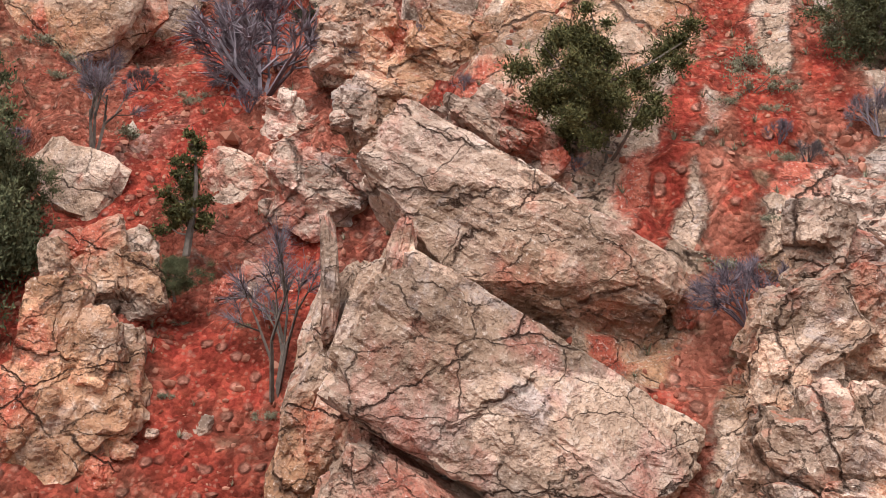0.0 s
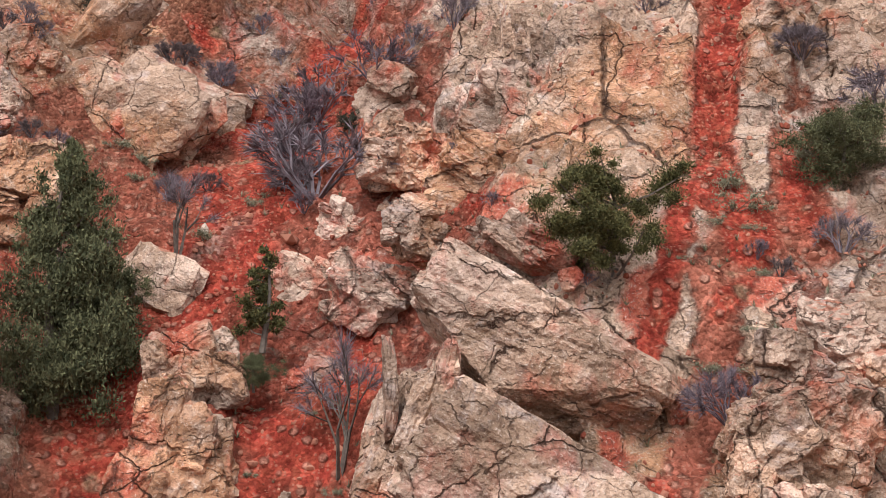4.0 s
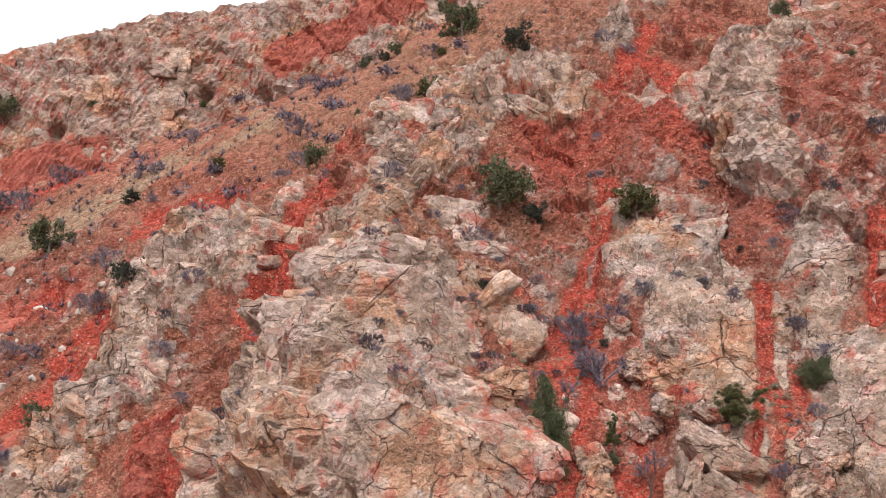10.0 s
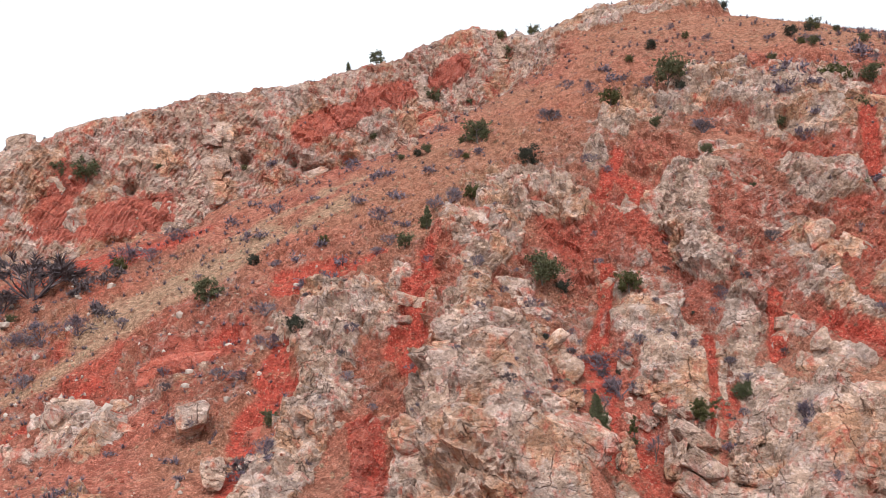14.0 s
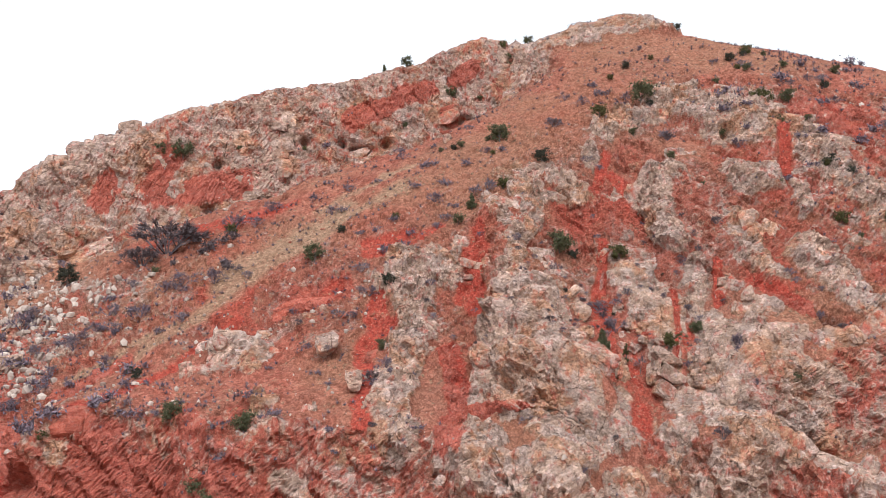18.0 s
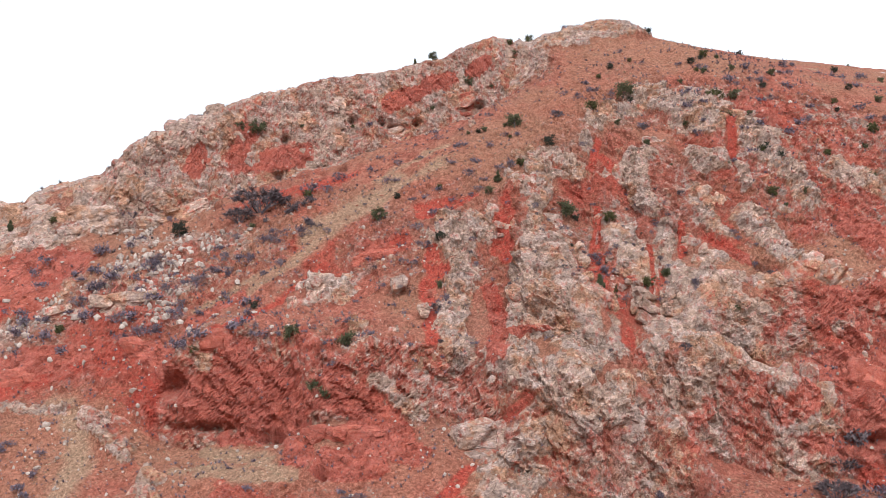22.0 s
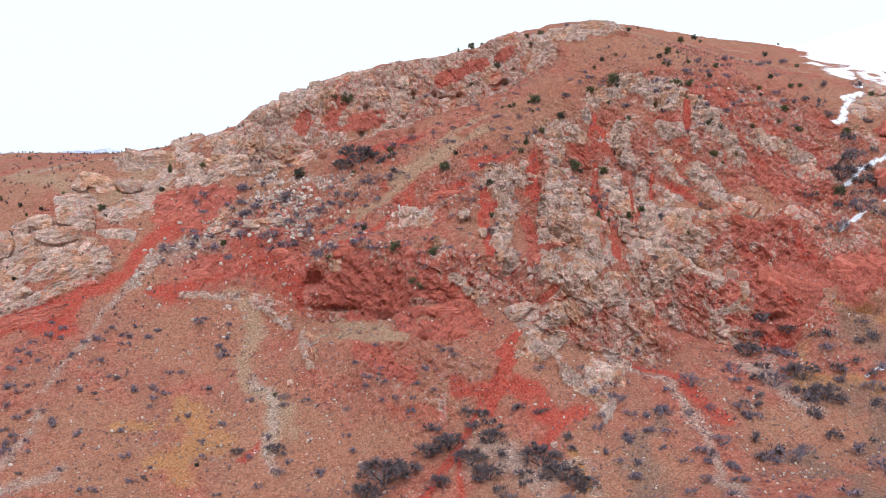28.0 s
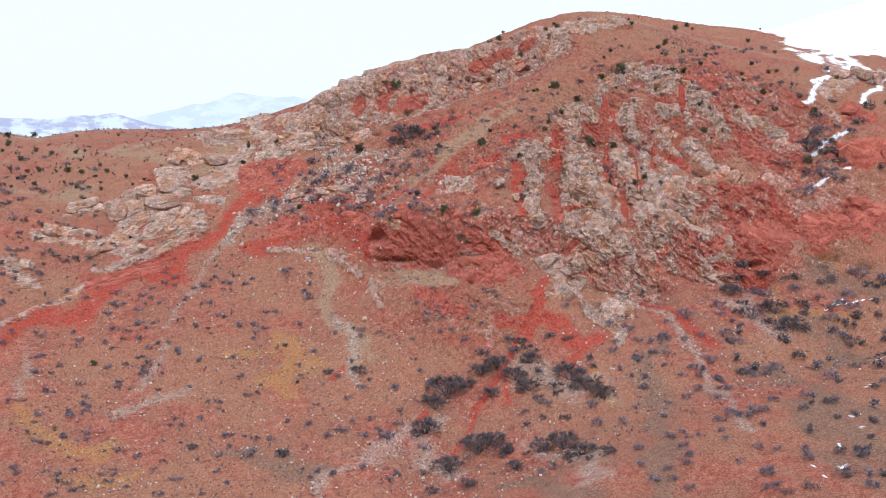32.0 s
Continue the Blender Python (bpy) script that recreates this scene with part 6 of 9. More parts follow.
plant("fine_lilac", -0.57, 36.59, 135.42, 2.28)
plant("fine_dark", 3.98, 35.11, 135.91, 1.57)
plant("fine_lilac", 5.95, 33.03, 133.99, 1.28)
plant("fine_lilac", 10.33, 30.69, 131.74, 1.65)
plant("fine_lilac", 11.32, 37.28, 139.21, 1.47)
plant("green", 8.70, 38.65, 138.71, 0.74)
plant("green", -14.1, 37.2, 136.5, 1.19)
plant("fine_dark", -13.5, 32.2, 130.4, 0.80)
plant("fine_dark", -14.1, 31.6, 130.4, 0.97)
plant("fine_lilac", -8.5, 42.2, 137.8, 1.29)
plant("fine_lilac", -12.1, 42.1, 140.1, 1.05)
plant("fine_lilac", -7.6, 41.5, 136.8, 1.01)
plant("fine_lilac", 2.07, 35.72, 136.09, 1.35)
plant("green", 1.48, 39.12, 139.87, 1.23)
plant("fine_lilac", -3.9, 42.3, 139.1, 0.78)
plant("far", -90.3, 146.3, 180.7, 4.6)
plant("far", -84.2, 144.8, 177.2, 6.4)
plant("far", -113.8, 119.8, 142.7, 6.4)
plant("far", -74.9, 106.0, 154.9, 3.5)
plant("far", -93.3, 103.4, 143.4, 2.1)
plant("far", -59.3, 76.7, 144.3, 5.2)
plant("far", -51.5, 84.4, 153.5, 2.5)
plant("far", -40.4, 76.4, 154.6, 2.2)
plant("far", -10.4, 88.8, 177.6, 5.7)
plant("far", -23.1, 98.2, 175.6, 1.5)
plant("far", -5.6, 71.8, 168.8, 4.1)
plant("far", -16.3, 69.0, 161.9, 3.3)
plant("cone", -24.3, 68.5, 157.7, 4.0)
plant("far", -28.8, 64.3, 153.3, 3.1)
plant("cone", -26.9, 144.5, 205.9, 2.2)
plant("far", -20.2, 142.9, 205.9, 3.8)
plant("far", -14.8, 141.0, 204.1, 4.1)
plant("far", 17.1, 142.1, 214.2, 3.5)
plant("far", 10.8, 139.5, 209.6, 4.9)
plant("far", -35.1, 146.0, 200.7, 2.2)
plant("far", 29.0, 141.1, 217.3, 3.7)
plant("far", 11.6, 76.8, 180.1, 4.3)
plant("far", 22.6, 76.4, 184.0, 6.5)
plant("far", 17.1, 69.4, 175.8, 2.4)
plant("far", 55.4, 120.4, 215.3, 2.9)
plant("far", 62.0, 93.1, 205.2, 3.4)
plant("far", 67.3, 92.6, 205.3, 1.8)
plant("far", 65.8, 81.2, 198.7, 2.4)
plant("far", 42.4, 71.2, 185.8, 3.0)
plant("far", 51.5, 67.9, 185.2, 5.8)
plant("far", 51.8, 62.9, 180.3, 4.4)
plant("far", 58.3, 66.9, 185.9, 4.5)
plant("far", 60.5, 46.9, 164.8, 4.0)
plant("far", 53.3, 39.1, 153.5, 3.8)
plant("far", 20.3, 55.9, 166.6, 2.3)
plant("far", -11.2, 47.5, 145.6, 5.8)
plant("far", -7.7, 48.0, 144.3, 2.6)
plant("far", 0.7, 42.8, 143.3, 4.0)
plant("far", -92.6, 47.7, 112.2, 5.1)
plant("far", -79.4, 36.0, 112.4, 5.0)
plant("far", -98.7, 70.2, 120.6, 3.1)
plant("far", -106.1, 60.2, 118.1, 1.7)
plant("far", -88.0, 35.8, 99.0, 4.6)
plant("far", -51.7, 42.9, 125.7, 2.8)
plant("far", -46.5, 56.1, 137.6, 3.9)
plant("far", -116.6, 59.8, 106.9, 2.9)
plant("far", 21.9, 9.3, 118.8, 3.4)
plant("far", 24.1, 48.6, 160.2, 1.5)
plant("far", 24.0, 74.7, 183.0, 2.2)
plant("far", 21.0, 91.2, 194.2, 2.0)
plant("far", 44.1, 76.8, 191.2, 2.0)
plant("far", -32.1, 144.2, 196.7, 1.9)
plant("far", -289.0, 304.2, 152.8, 4.4)
plant("far", -272.3, 328.8, 163.3, 4.5)
plant("far", -266.1, 262.4, 140.0, 3.5)
plant("far", -252.5, 245.4, 141.0, 3.4)
plant("far", -247.8, 242.9, 142.1, 2.0)
plant("far", -260.2, 209.3, 130.4, 4.2)
plant("far", -243.4, 194.6, 133.4, 2.5)
plant("far", -275.4, 223.5, 130.2, 3.9)
plant("far", -287.2, 207.7, 125.7, 2.6)
plant("far", -291.2, 196.3, 121.9, 2.2)
plant("far", -198.9, 149.3, 126.4, 4.2)
plant("far", -213.9, 165.7, 133.0, 1.8)
plant("cone", -165.9, 161.4, 143.8, 4.3)
plant("far", -171.2, 151.7, 135.6, 3.0)
plant("far", -152.0, 151.9, 144.7, 3.0)
plant("far", -149.6, 252.7, 162.1, 3.1)
plant("far", -262.6, 46.7, 45.1, 3.3)
plant("far", -179.6, 2.0, 39.5, 1.9)
plant("far", -150.7, 107.8, 112.1, 3.4)
plant("far", -147.3, 23.6, 59.3, 1.8)
plant("far", 43.7, 49.4, 162.7, 3.0)
plant("far", 57.4, 48.6, 165.9, 4.8)
plant("far", 96.9, 47.6, 172.8, 4.3)
plant("far", 114.0, 66.2, 188.3, 3.2)
plant("far", 98.2, 39.0, 164.1, 3.7)
plant("far", 106.0, 71.4, 192.3, 2.9)
plant("far", 121.6, 35.2, 163.4, 5.0)
plant("far", 160.8, 65.0, 184.6, 3.3)
plant("far", 175.5, 38.9, 170.7, 3.9)
plant("far", 145.5, 201.0, 228.2, 3.8)
plant("far", 128.4, 188.1, 224.4, 4.4)
plant("far", 146.0, 194.8, 226.1, 2.3)
plant("far", 219.8, 220.6, 231.6, 1.6)
plant("far", 101.2, 203.0, 231.1, 2.2)
plant("far", 116.8, 216.4, 235.8, 1.5)
plant("far", 45.3, 134.4, 217.7, 1.3)
plant("far", 27.8, 244.5, 223.1, 2.6)
plant("far", 44.7, 201.3, 224.9, 2.9)
plant("far", 8.5, 140.1, 211.8, 3.4)
plant("far", -7.4, 141.7, 205.7, 5.2)
plant("far", -2.5, 194.5, 209.2, 4.8)
plant("far", 27.2, 94.9, 198.9, 2.5)
plant("far", 35.3, 96.5, 202.5, 1.9)
plant("far", 99.7, 11.2, 135.7, 5.9)
plant("far", 86.6, 35.7, 158.4, 3.0)
plant("far", 117.6, 8.4, 138.7, 3.0)
plant("far", -279.4, 3.6, 24.0, 1.7)
plant("far", -86.3, 33.6, 97.0, 4.9)
plant("far", -244.3, 116.3, 91.2, 1.7)
plant("far", -236.7, 120.6, 96.5, 2.0)
plant("far", -224.6, 134.9, 110.2, 2.0)
plant("far", -212.3, 129.4, 109.1, 1.7)
plant("far", -207.4, 123.3, 105.4, 1.4)
plant("far", -255.1, 162.6, 115.5, 2.7)
plant("far", -230.2, 158.6, 123.9, 1.8)
plant("lilac", -111.7, 92.9, 124.7, 5.6, 0, 1.20)
plant("lilac", -123.7, 109.7, 130.0, 6.6, 0, 1.20)
plant("lilac", -121.0, 111.6, 133.0, 4.3, 0, 1.20)
plant("lilac", -97.0, 89.3, 131.0, 4.3, 0, 1.20)
plant("lilac", -102.5, 92.1, 129.8, 4.0, 0, 1.20)
plant("lilac", -106.8, 94.0, 128.5, 3.1, 0, 1.20)
plant("lilac", -88.3, 82.8, 131.5, 3.3, 0, 1.20)
plant("lilac", -104.4, 84.9, 123.4, 3.0, 0, 1.20)
plant("lilac", -116.2, 91.6, 120.9, 3.4, 0, 1.20)
plant("lilac", -117.8, 85.3, 115.4, 4.2, 0, 1.20)
plant("lilac", -124.4, 87.2, 112.5, 4.0, 0, 1.20)
plant("lilac", -91.8, 94.2, 137.6, 3.7, 0, 1.20)
plant("lilac", -89.0, 93.4, 138.7, 3.1, 0, 1.20)
plant("lilac", -80.5, 89.8, 141.1, 4.9, 0, 1.20)
plant("lilac", -73.1, 86.1, 142.6, 2.7, 0, 1.20)
plant("lilac", -77.6, 93.0, 144.8, 2.8, 0, 1.20)
plant("lilac", -69.4, 103.7, 156.2, 3.9, 0, 1.20)
plant("lilac", -86.7, 92.8, 139.6, 2.2, 0, 1.20)
plant("lilac", -98.6, 102.6, 139.8, 2.9, 0, 1.20)
plant("lilac", -104.4, 102.2, 136.1, 2.9, 0, 1.20)
plant("lilac", -60.7, 117.2, 166.1, 2.7, 0, 1.20)
plant("lilac", -65.2, 105.6, 159.3, 2.0, 0, 1.20)
plant("lilac", -46.2, 100.2, 165.2, 2.9, 0, 1.20)
plant("lilac", -31.0, 75.9, 159.3, 3.4, 0, 1.20)
plant("lilac", -30.5, 68.4, 154.6, 2.7, 0, 1.20)
plant("lilac", -44.5, 70.7, 148.7, 2.1, 0, 1.20)
plant("lilac", -48.2, 77.7, 151.2, 1.5, 0, 1.20)
plant("lilac", -27.4, 52.7, 149.4, 1.7, 0, 1.20)
plant("lilac", -50.8, 65.9, 142.0, 3.2, 0, 1.20)
plant("lilac", -50.3, 59.5, 138.0, 3.1, 0, 1.20)
plant("lilac", -57.6, 56.7, 132.4, 2.8, 0, 1.20)
plant("lilac", -54.9, 55.4, 133.0, 2.2, 0, 1.20)
plant("dark_shrub", -54.9, 34.2, 119.5, 3.7, 0, 1.50)
plant("lilac", -50.2, 39.1, 123.7, 2.5, 0, 1.20)
plant("lilac", -39.0, 54.5, 140.2, 1.9, 0, 1.20)
plant("lilac", -22.0, 46.3, 148.3, 2.8, 0, 1.20)
plant("lilac", -14.2, 43.4, 142.3, 3.0, 0, 1.20)
plant("lilac", -6.0, 38.9, 135.0, 3.3, 0, 1.20)
plant("lilac", -6.3, 36.9, 133.2, 2.2, 0, 1.20)
plant("lilac", -5.1, 32.5, 129.0, 3.8, 0, 1.20)
plant("lilac", -14.7, 86.9, 174.3, 2.3, 0, 1.20)
plant("lilac", -14.4, 102.0, 181.9, 2.4, 0, 1.20)
plant("lilac", -31.3, 104.1, 174.1, 2.7, 0, 1.20)
plant("lilac", -20.3, 70.2, 160.9, 3.9, 0, 1.20)
plant("lilac", -22.2, 72.9, 161.8, 2.4, 0, 1.20)
plant("lilac", -17.7, 140.7, 200.9, 3.4, 0, 1.20)
plant("lilac", -9.6, 139.3, 190.2, 2.7, 0, 1.20)
plant("lilac", 1.3, 81.7, 179.0, 3.2, 0, 1.20)
plant("lilac", 7.6, 89.8, 187.3, 2.4, 0, 1.20)
plant("lilac", 17.6, 87.3, 190.2, 2.0, 0, 1.20)
plant("lilac", 3.5, 66.0, 167.7, 2.2, 0, 1.20)
plant("lilac", -32.3, 30.0, 124.7, 3.0, 0, 1.20)
plant("lilac", -26.2, 19.3, 118.4, 1.7, 0, 1.20)
plant("lilac", -30.9, 13.1, 109.5, 3.1, 0, 1.20)
plant("lilac", -27.1, 11.6, 109.6, 1.7, 0, 1.20)
plant("lilac", -22.3, 17.4, 115.3, 1.5, 0, 1.20)
plant("lilac", -29.0, -5.9, 104.8, 1.7, 0, 1.20)
plant("lilac", -42.4, 9.4, 110.0, 1.9, 0, 1.20)
plant("lilac", -21.8, 18.7, 123.7, 1.5, 0, 1.20)
plant("lilac", -32.6, 40.4, 132.6, 1.3, 0, 1.20)
plant("lilac", -56.1, 64.4, 138.1, 1.7, 0, 1.20)
plant("lilac", -100.9, 53.5, 112.3, 2.2, 0, 1.20)
plant("lilac", -99.3, 52.5, 110.7, 1.9, 0, 1.20)
plant("lilac", -107.4, 58.4, 115.0, 1.6, 0, 1.20)
plant("lilac", -109.0, 77.3, 116.6, 1.5, 0, 1.20)
plant("lilac", -97.5, 50.4, 108.6, 1.3, 0, 1.20)
plant("lilac", -83.7, 33.1, 104.0, 1.3, 0, 1.20)
plant("lilac", -101.4, 54.3, 115.1, 2.2, 0, 1.20)
plant("lilac", 39.8, 59.1, 172.7, 3.2, 0, 1.20)
plant("lilac", 23.6, 65.1, 174.4, 3.8, 0, 1.20)
plant("lilac", 14.4, 42.5, 148.6, 2.9, 0, 1.20)
plant("lilac", 21.3, 81.9, 187.9, 2.7, 0, 1.20)
plant("lilac", 13.4, 38.2, 142.2, 2.5, 0, 1.20)
plant("lilac", 5.3, 63.5, 166.1, 2.1, 0, 1.20)
plant("lilac", 34.7, 30.8, 139.6, 2.3, 0, 1.20)
plant("lilac", 34.4, 28.4, 137.1, 2.0, 0, 1.20)
plant("lilac", 16.3, 20.5, 127.1, 2.9, 0, 1.20)
plant("lilac", 11.7, 28.1, 130.1, 1.9, 0, 1.20)
plant("lilac", -3.6, 35.7, 132.5, 2.2, 0, 1.20)
plant("lilac", 39.4, 18.2, 129.8, 1.4, 0, 1.20)
plant("lilac", 35.7, 22.5, 132.2, 2.5, 0, 1.20)
plant("lilac", 77.1, 54.1, 176.8, 3.0, 0, 1.20)
plant("lilac", 71.7, 66.5, 188.1, 2.4, 0, 1.20)
plant("lilac", 72.4, 73.5, 193.9, 3.6, 0, 1.20)
plant("lilac", 69.4, 75.2, 194.9, 2.5, 0, 1.20)
plant("lilac", 61.9, 71.4, 190.7, 2.4, 0, 1.20)
plant("lilac", 38.6, 93.8, 201.8, 2.1, 0, 1.20)
plant("lilac", 55.8, 85.5, 200.1, 2.5, 0, 1.20)
plant("lilac", 35.2, 103.9, 206.3, 2.2, 0, 1.20)
plant("lilac", -60.8, 88.8, 151.2, 1.6, 0, 1.20)
plant("lilac", -109.3, 94.6, 127.5, 2.2, 0, 1.20)
plant("lilac", -119.9, 74.8, 110.4, 2.1, 0, 1.20)
plant("lilac", -65.9, 65.1, 133.2, 2.0, 0, 1.20)
plant("lilac", -61.8, 47.3, 123.1, 2.3, 0, 1.20)
plant("lilac", -65.0, 53.3, 125.4, 1.9, 0, 1.20)
plant("dark_shrub", -122.1, -31.5, 36.6, 12.5, 0, 1.50)
plant("dark_shrub", -128.6, -34.8, 32.8, 9.0, 0, 1.50)
plant("dark_shrub", -137.8, -46.8, 24.9, 9.3, 0, 1.50)
plant("dark_shrub", -141.9, -48.3, 23.4, 4.4, 0, 1.50)
plant("dark_shrub", -114.5, -32.2, 39.2, 7.4, 0, 1.50)
plant("dark_shrub", -105.5, -29.9, 44.5, 7.5, 0, 1.50)
plant("dark_shrub", -98.2, -31.8, 46.8, 8.1, 0, 1.50)
plant("dark_shrub", -106.4, -43.3, 37.0, 5.6, 0, 1.50)
plant("dark_shrub", -94.5, -41.7, 43.3, 8.0, 0, 1.50)
plant("dark_shrub", -91.5, -50.2, 40.4, 7.9, 0, 1.50)
plant("dark_shrub", -85.7, -37.8, 49.6, 6.9, 0, 1.50)
plant("dark_shrub", -123.2, -68.7, 19.8, 10.7, 0, 1.50)
plant("dark_shrub", -116.2, -67.0, 22.8, 8.1, 0, 1.50)
plant("dark_shrub", -113.9, -73.1, 21.2, 5.9, 0, 1.50)
plant("dark_shrub", -137.1, -73.2, 14.6, 9.0, 0, 1.50)
plant("dark_shrub", -135.1, -87.2, 12.5, 5.1, 0, 1.50)
plant("dark_shrub", -74.7, -55.4, 45.2, 9.6, 0, 1.50)
plant("dark_shrub", -71.2, -65.1, 41.8, 8.9, 0, 1.50)
plant("dark_shrub", -68.5, -71.1, 39.8, 7.8, 0, 1.50)
plant("lilac", -74.5, -73.9, 36.5, 5.5, 0, 1.20)
plant("lilac", -79.1, -87.9, 32.0, 4.8, 0, 1.20)
plant("dark_shrub", -95.6, -91.2, 25.6, 9.4, 0, 1.50)
plant("dark_shrub", -94.9, -105.1, 25.9, 7.7, 0, 1.50)
plant("lilac", -88.4, -62.4, 36.2, 3.9, 0, 1.20)
plant("dark_shrub", -103.5, -85.5, 22.5, 6.3, 0, 1.50)
plant("lilac", -107.1, -105.3, 21.1, 4.1, 0, 1.20)
plant("dark_shrub", -115.8, -89.3, 17.9, 5.2, 0, 1.50)
plant("lilac", -111.9, -105.3, 19.3, 3.5, 0, 1.20)
plant("dark_shrub", -89.0, -114.5, 28.2, 4.6, 0, 1.50)
plant("dark_shrub", -148.7, -84.1, 9.9, 3.9, 0, 1.50)
plant("lilac", -160.6, -68.4, 12.4, 3.1, 0, 1.20)
plant("lilac", -8.1, -40.9, 66.3, 7.3, 0, 1.20)
plant("lilac", -23.7, -51.5, 59.0, 3.6, 0, 1.20)
plant("lilac", -17.1, -54.2, 58.0, 3.6, 0, 1.20)
plant("lilac", -7.2, -52.6, 59.5, 3.6, 0, 1.20)
plant("lilac", -13.1, -68.8, 50.2, 5.8, 0, 1.20)
plant("lilac", -19.7, -71.9, 48.1, 4.3, 0, 1.20)
plant("lilac", -14.9, -78.5, 44.8, 4.3, 0, 1.20)
plant("lilac", -30.2, -86.2, 42.8, 4.2, 0, 1.20)
plant("lilac", 25.0, -45.7, 65.3, 9.4, 0, 1.20)
plant("dark_shrub", 38.0, -45.2, 67.1, 9.5, 0, 1.50)
plant("dark_shrub", 27.6, -24.7, 73.8, 7.7, 0, 1.50)
plant("lilac", 12.9, -36.9, 69.3, 6.3, 0, 1.20)
plant("dark_shrub", 39.2, -57.3, 61.2, 8.1, 0, 1.50)
plant("lilac", 7.3, -79.9, 45.0, 7.1, 0, 1.20)
plant("lilac", 14.3, -78.4, 46.3, 5.9, 0, 1.20)
plant("lilac", 85.1, -47.4, 82.2, 8.6, 0, 1.20)
plant("lilac", -16.3, -14.0, 74.2, 5.5, 0, 1.20)
plant("lilac", -7.6, -7.8, 83.3, 2.6, 0, 1.20)
plant("lilac", -52.6, -158.6, 36.1, 3.6, 0, 1.20)
plant("dark_shrub", 49.5, -20.5, 79.2, 5.3, 0, 1.50)
plant("dark_shrub", 37.3, -14.4, 79.0, 5.9, 0, 1.50)
plant("dark_shrub", 58.8, -25.9, 79.3, 4.6, 0, 1.50)
plant("lilac", 115.6, 22.4, 150.8, 8.1, 0, 1.20)
plant("dark_shrub", 104.4, 17.3, 143.1, 9.4, 0, 1.50)
plant("lilac", 103.6, 2.1, 128.4, 9.3, 0, 1.20)
plant("lilac", 88.7, -1.2, 119.8, 7.7, 0, 1.20)
plant("lilac", 73.3, -53.8, 73.5, 5.9, 0, 1.20)
plant("lilac", 58.2, -60.6, 64.3, 6.4, 0, 1.20)
plant("dark_shrub", -230.6, -23.9, 20.5, 3.3, 0, 1.50)
plant("dark_shrub", -196.8, -39.5, 19.3, 3.8, 0, 1.50)
plant("lilac", -205.5, -26.6, 23.2, 3.3, 0, 1.20)
plant("lilac", -199.0, -29.0, 23.2, 3.3, 0, 1.20)
plant("lilac", -210.2, -37.0, 18.5, 4.3, 0, 1.20)
plant("dark_shrub", -197.3, -41.6, 18.5, 3.2, 0, 1.50)
plant("dark_shrub", -152.4, -1.4, 43.9, 4.7, 0, 1.50)
plant("dark_shrub", -165.6, 2.8, 42.7, 3.5, 0, 1.50)
plant("lilac", -154.3, -11.5, 38.2, 4.0, 0, 1.20)
plant("lilac", -162.0, -15.7, 34.5, 2.9, 0, 1.20)
plant("lilac", -156.4, 25.2, 56.9, 3.0, 0, 1.20)
plant("lilac", -145.3, 16.8, 56.2, 3.0, 0, 1.20)
plant("lilac", -144.3, 19.9, 58.4, 3.6, 0, 1.20)
plant("lilac", -126.2, 150.5, 149.0, 3.0, 0, 1.20)
plant("lilac", -115.0, 132.6, 148.3, 2.9, 0, 1.20)
plant("dark_shrub", -90.2, 108.7, 148.8, 12.1, 0, 1.50)
plant("dark_shrub", -96.3, 110.0, 146.3, 7.1, 0, 1.50)
plant("lilac", -73.9, 108.1, 156.6, 5.0, 0, 1.20)
plant("lilac", -64.8, 106.1, 159.8, 3.6, 0, 1.20)
plant("lilac", -87.0, 95.2, 141.1, 4.9, 0, 1.20)
plant("lilac", -104.1, 96.6, 132.1, 4.2, 0, 1.20)
plant("lilac", -128.8, 87.9, 110.3, 4.7, 0, 1.20)
plant("lilac", -134.9, 98.4, 114.4, 4.1, 0, 1.20)
plant("lilac", -134.2, 90.3, 108.8, 3.4, 0, 1.20)
plant("lilac", -119.2, 98.9, 124.6, 4.1, 0, 1.20)
plant("lilac", -139.4, 115.2, 124.4, 4.9, 0, 1.20)
plant("lilac", -144.5, 113.4, 119.9, 5.6, 0, 1.20)
plant("lilac", -173.0, 116.4, 108.2, 6.3, 0, 1.20)
plant("lilac", -176.9, 112.6, 104.0, 3.5, 0, 1.20)
plant("lilac", -108.3, -3.4, 59.7, 3.0, 0, 1.20)
plant("lilac", -124.8, 4.4, 56.9, 2.4, 0, 1.20)
plant("lilac", -85.9, 2.8, 76.4, 3.1, 0, 1.20)
plant("lilac", -84.2, 0.1, 75.3, 3.0, 0, 1.20)
plant("lilac", -88.6, 3.2, 75.1, 2.4, 0, 1.20)
plant("dark_shrub", -84.8, -26.5, 56.6, 4.1, 0, 1.50)
plant("lilac", -59.3, -20.5, 71.3, 3.6, 0, 1.20)
plant("lilac", -67.2, -36.2, 58.3, 2.3, 0, 1.20)
plant("lilac", -44.9, -26.3, 71.4, 3.0, 0, 1.20)
plant("lilac", -267.1, 64.5, 53.3, 3.2, 0, 1.20)
plant("lilac", -282.9, 70.6, 55.9, 3.2, 0, 1.20)
plant("lilac", -262.1, 91.0, 69.8, 3.3, 0, 1.20)
plant("lilac", -236.7, 61.3, 58.7, 2.5, 0, 1.20)
plant("lilac", -233.7, 64.0, 60.9, 2.5, 0, 1.20)
plant("lilac", -203.7, 60.1, 64.0, 2.5, 0, 1.20)
plant("lilac", -228.2, 48.6, 53.4, 2.5, 0, 1.20)
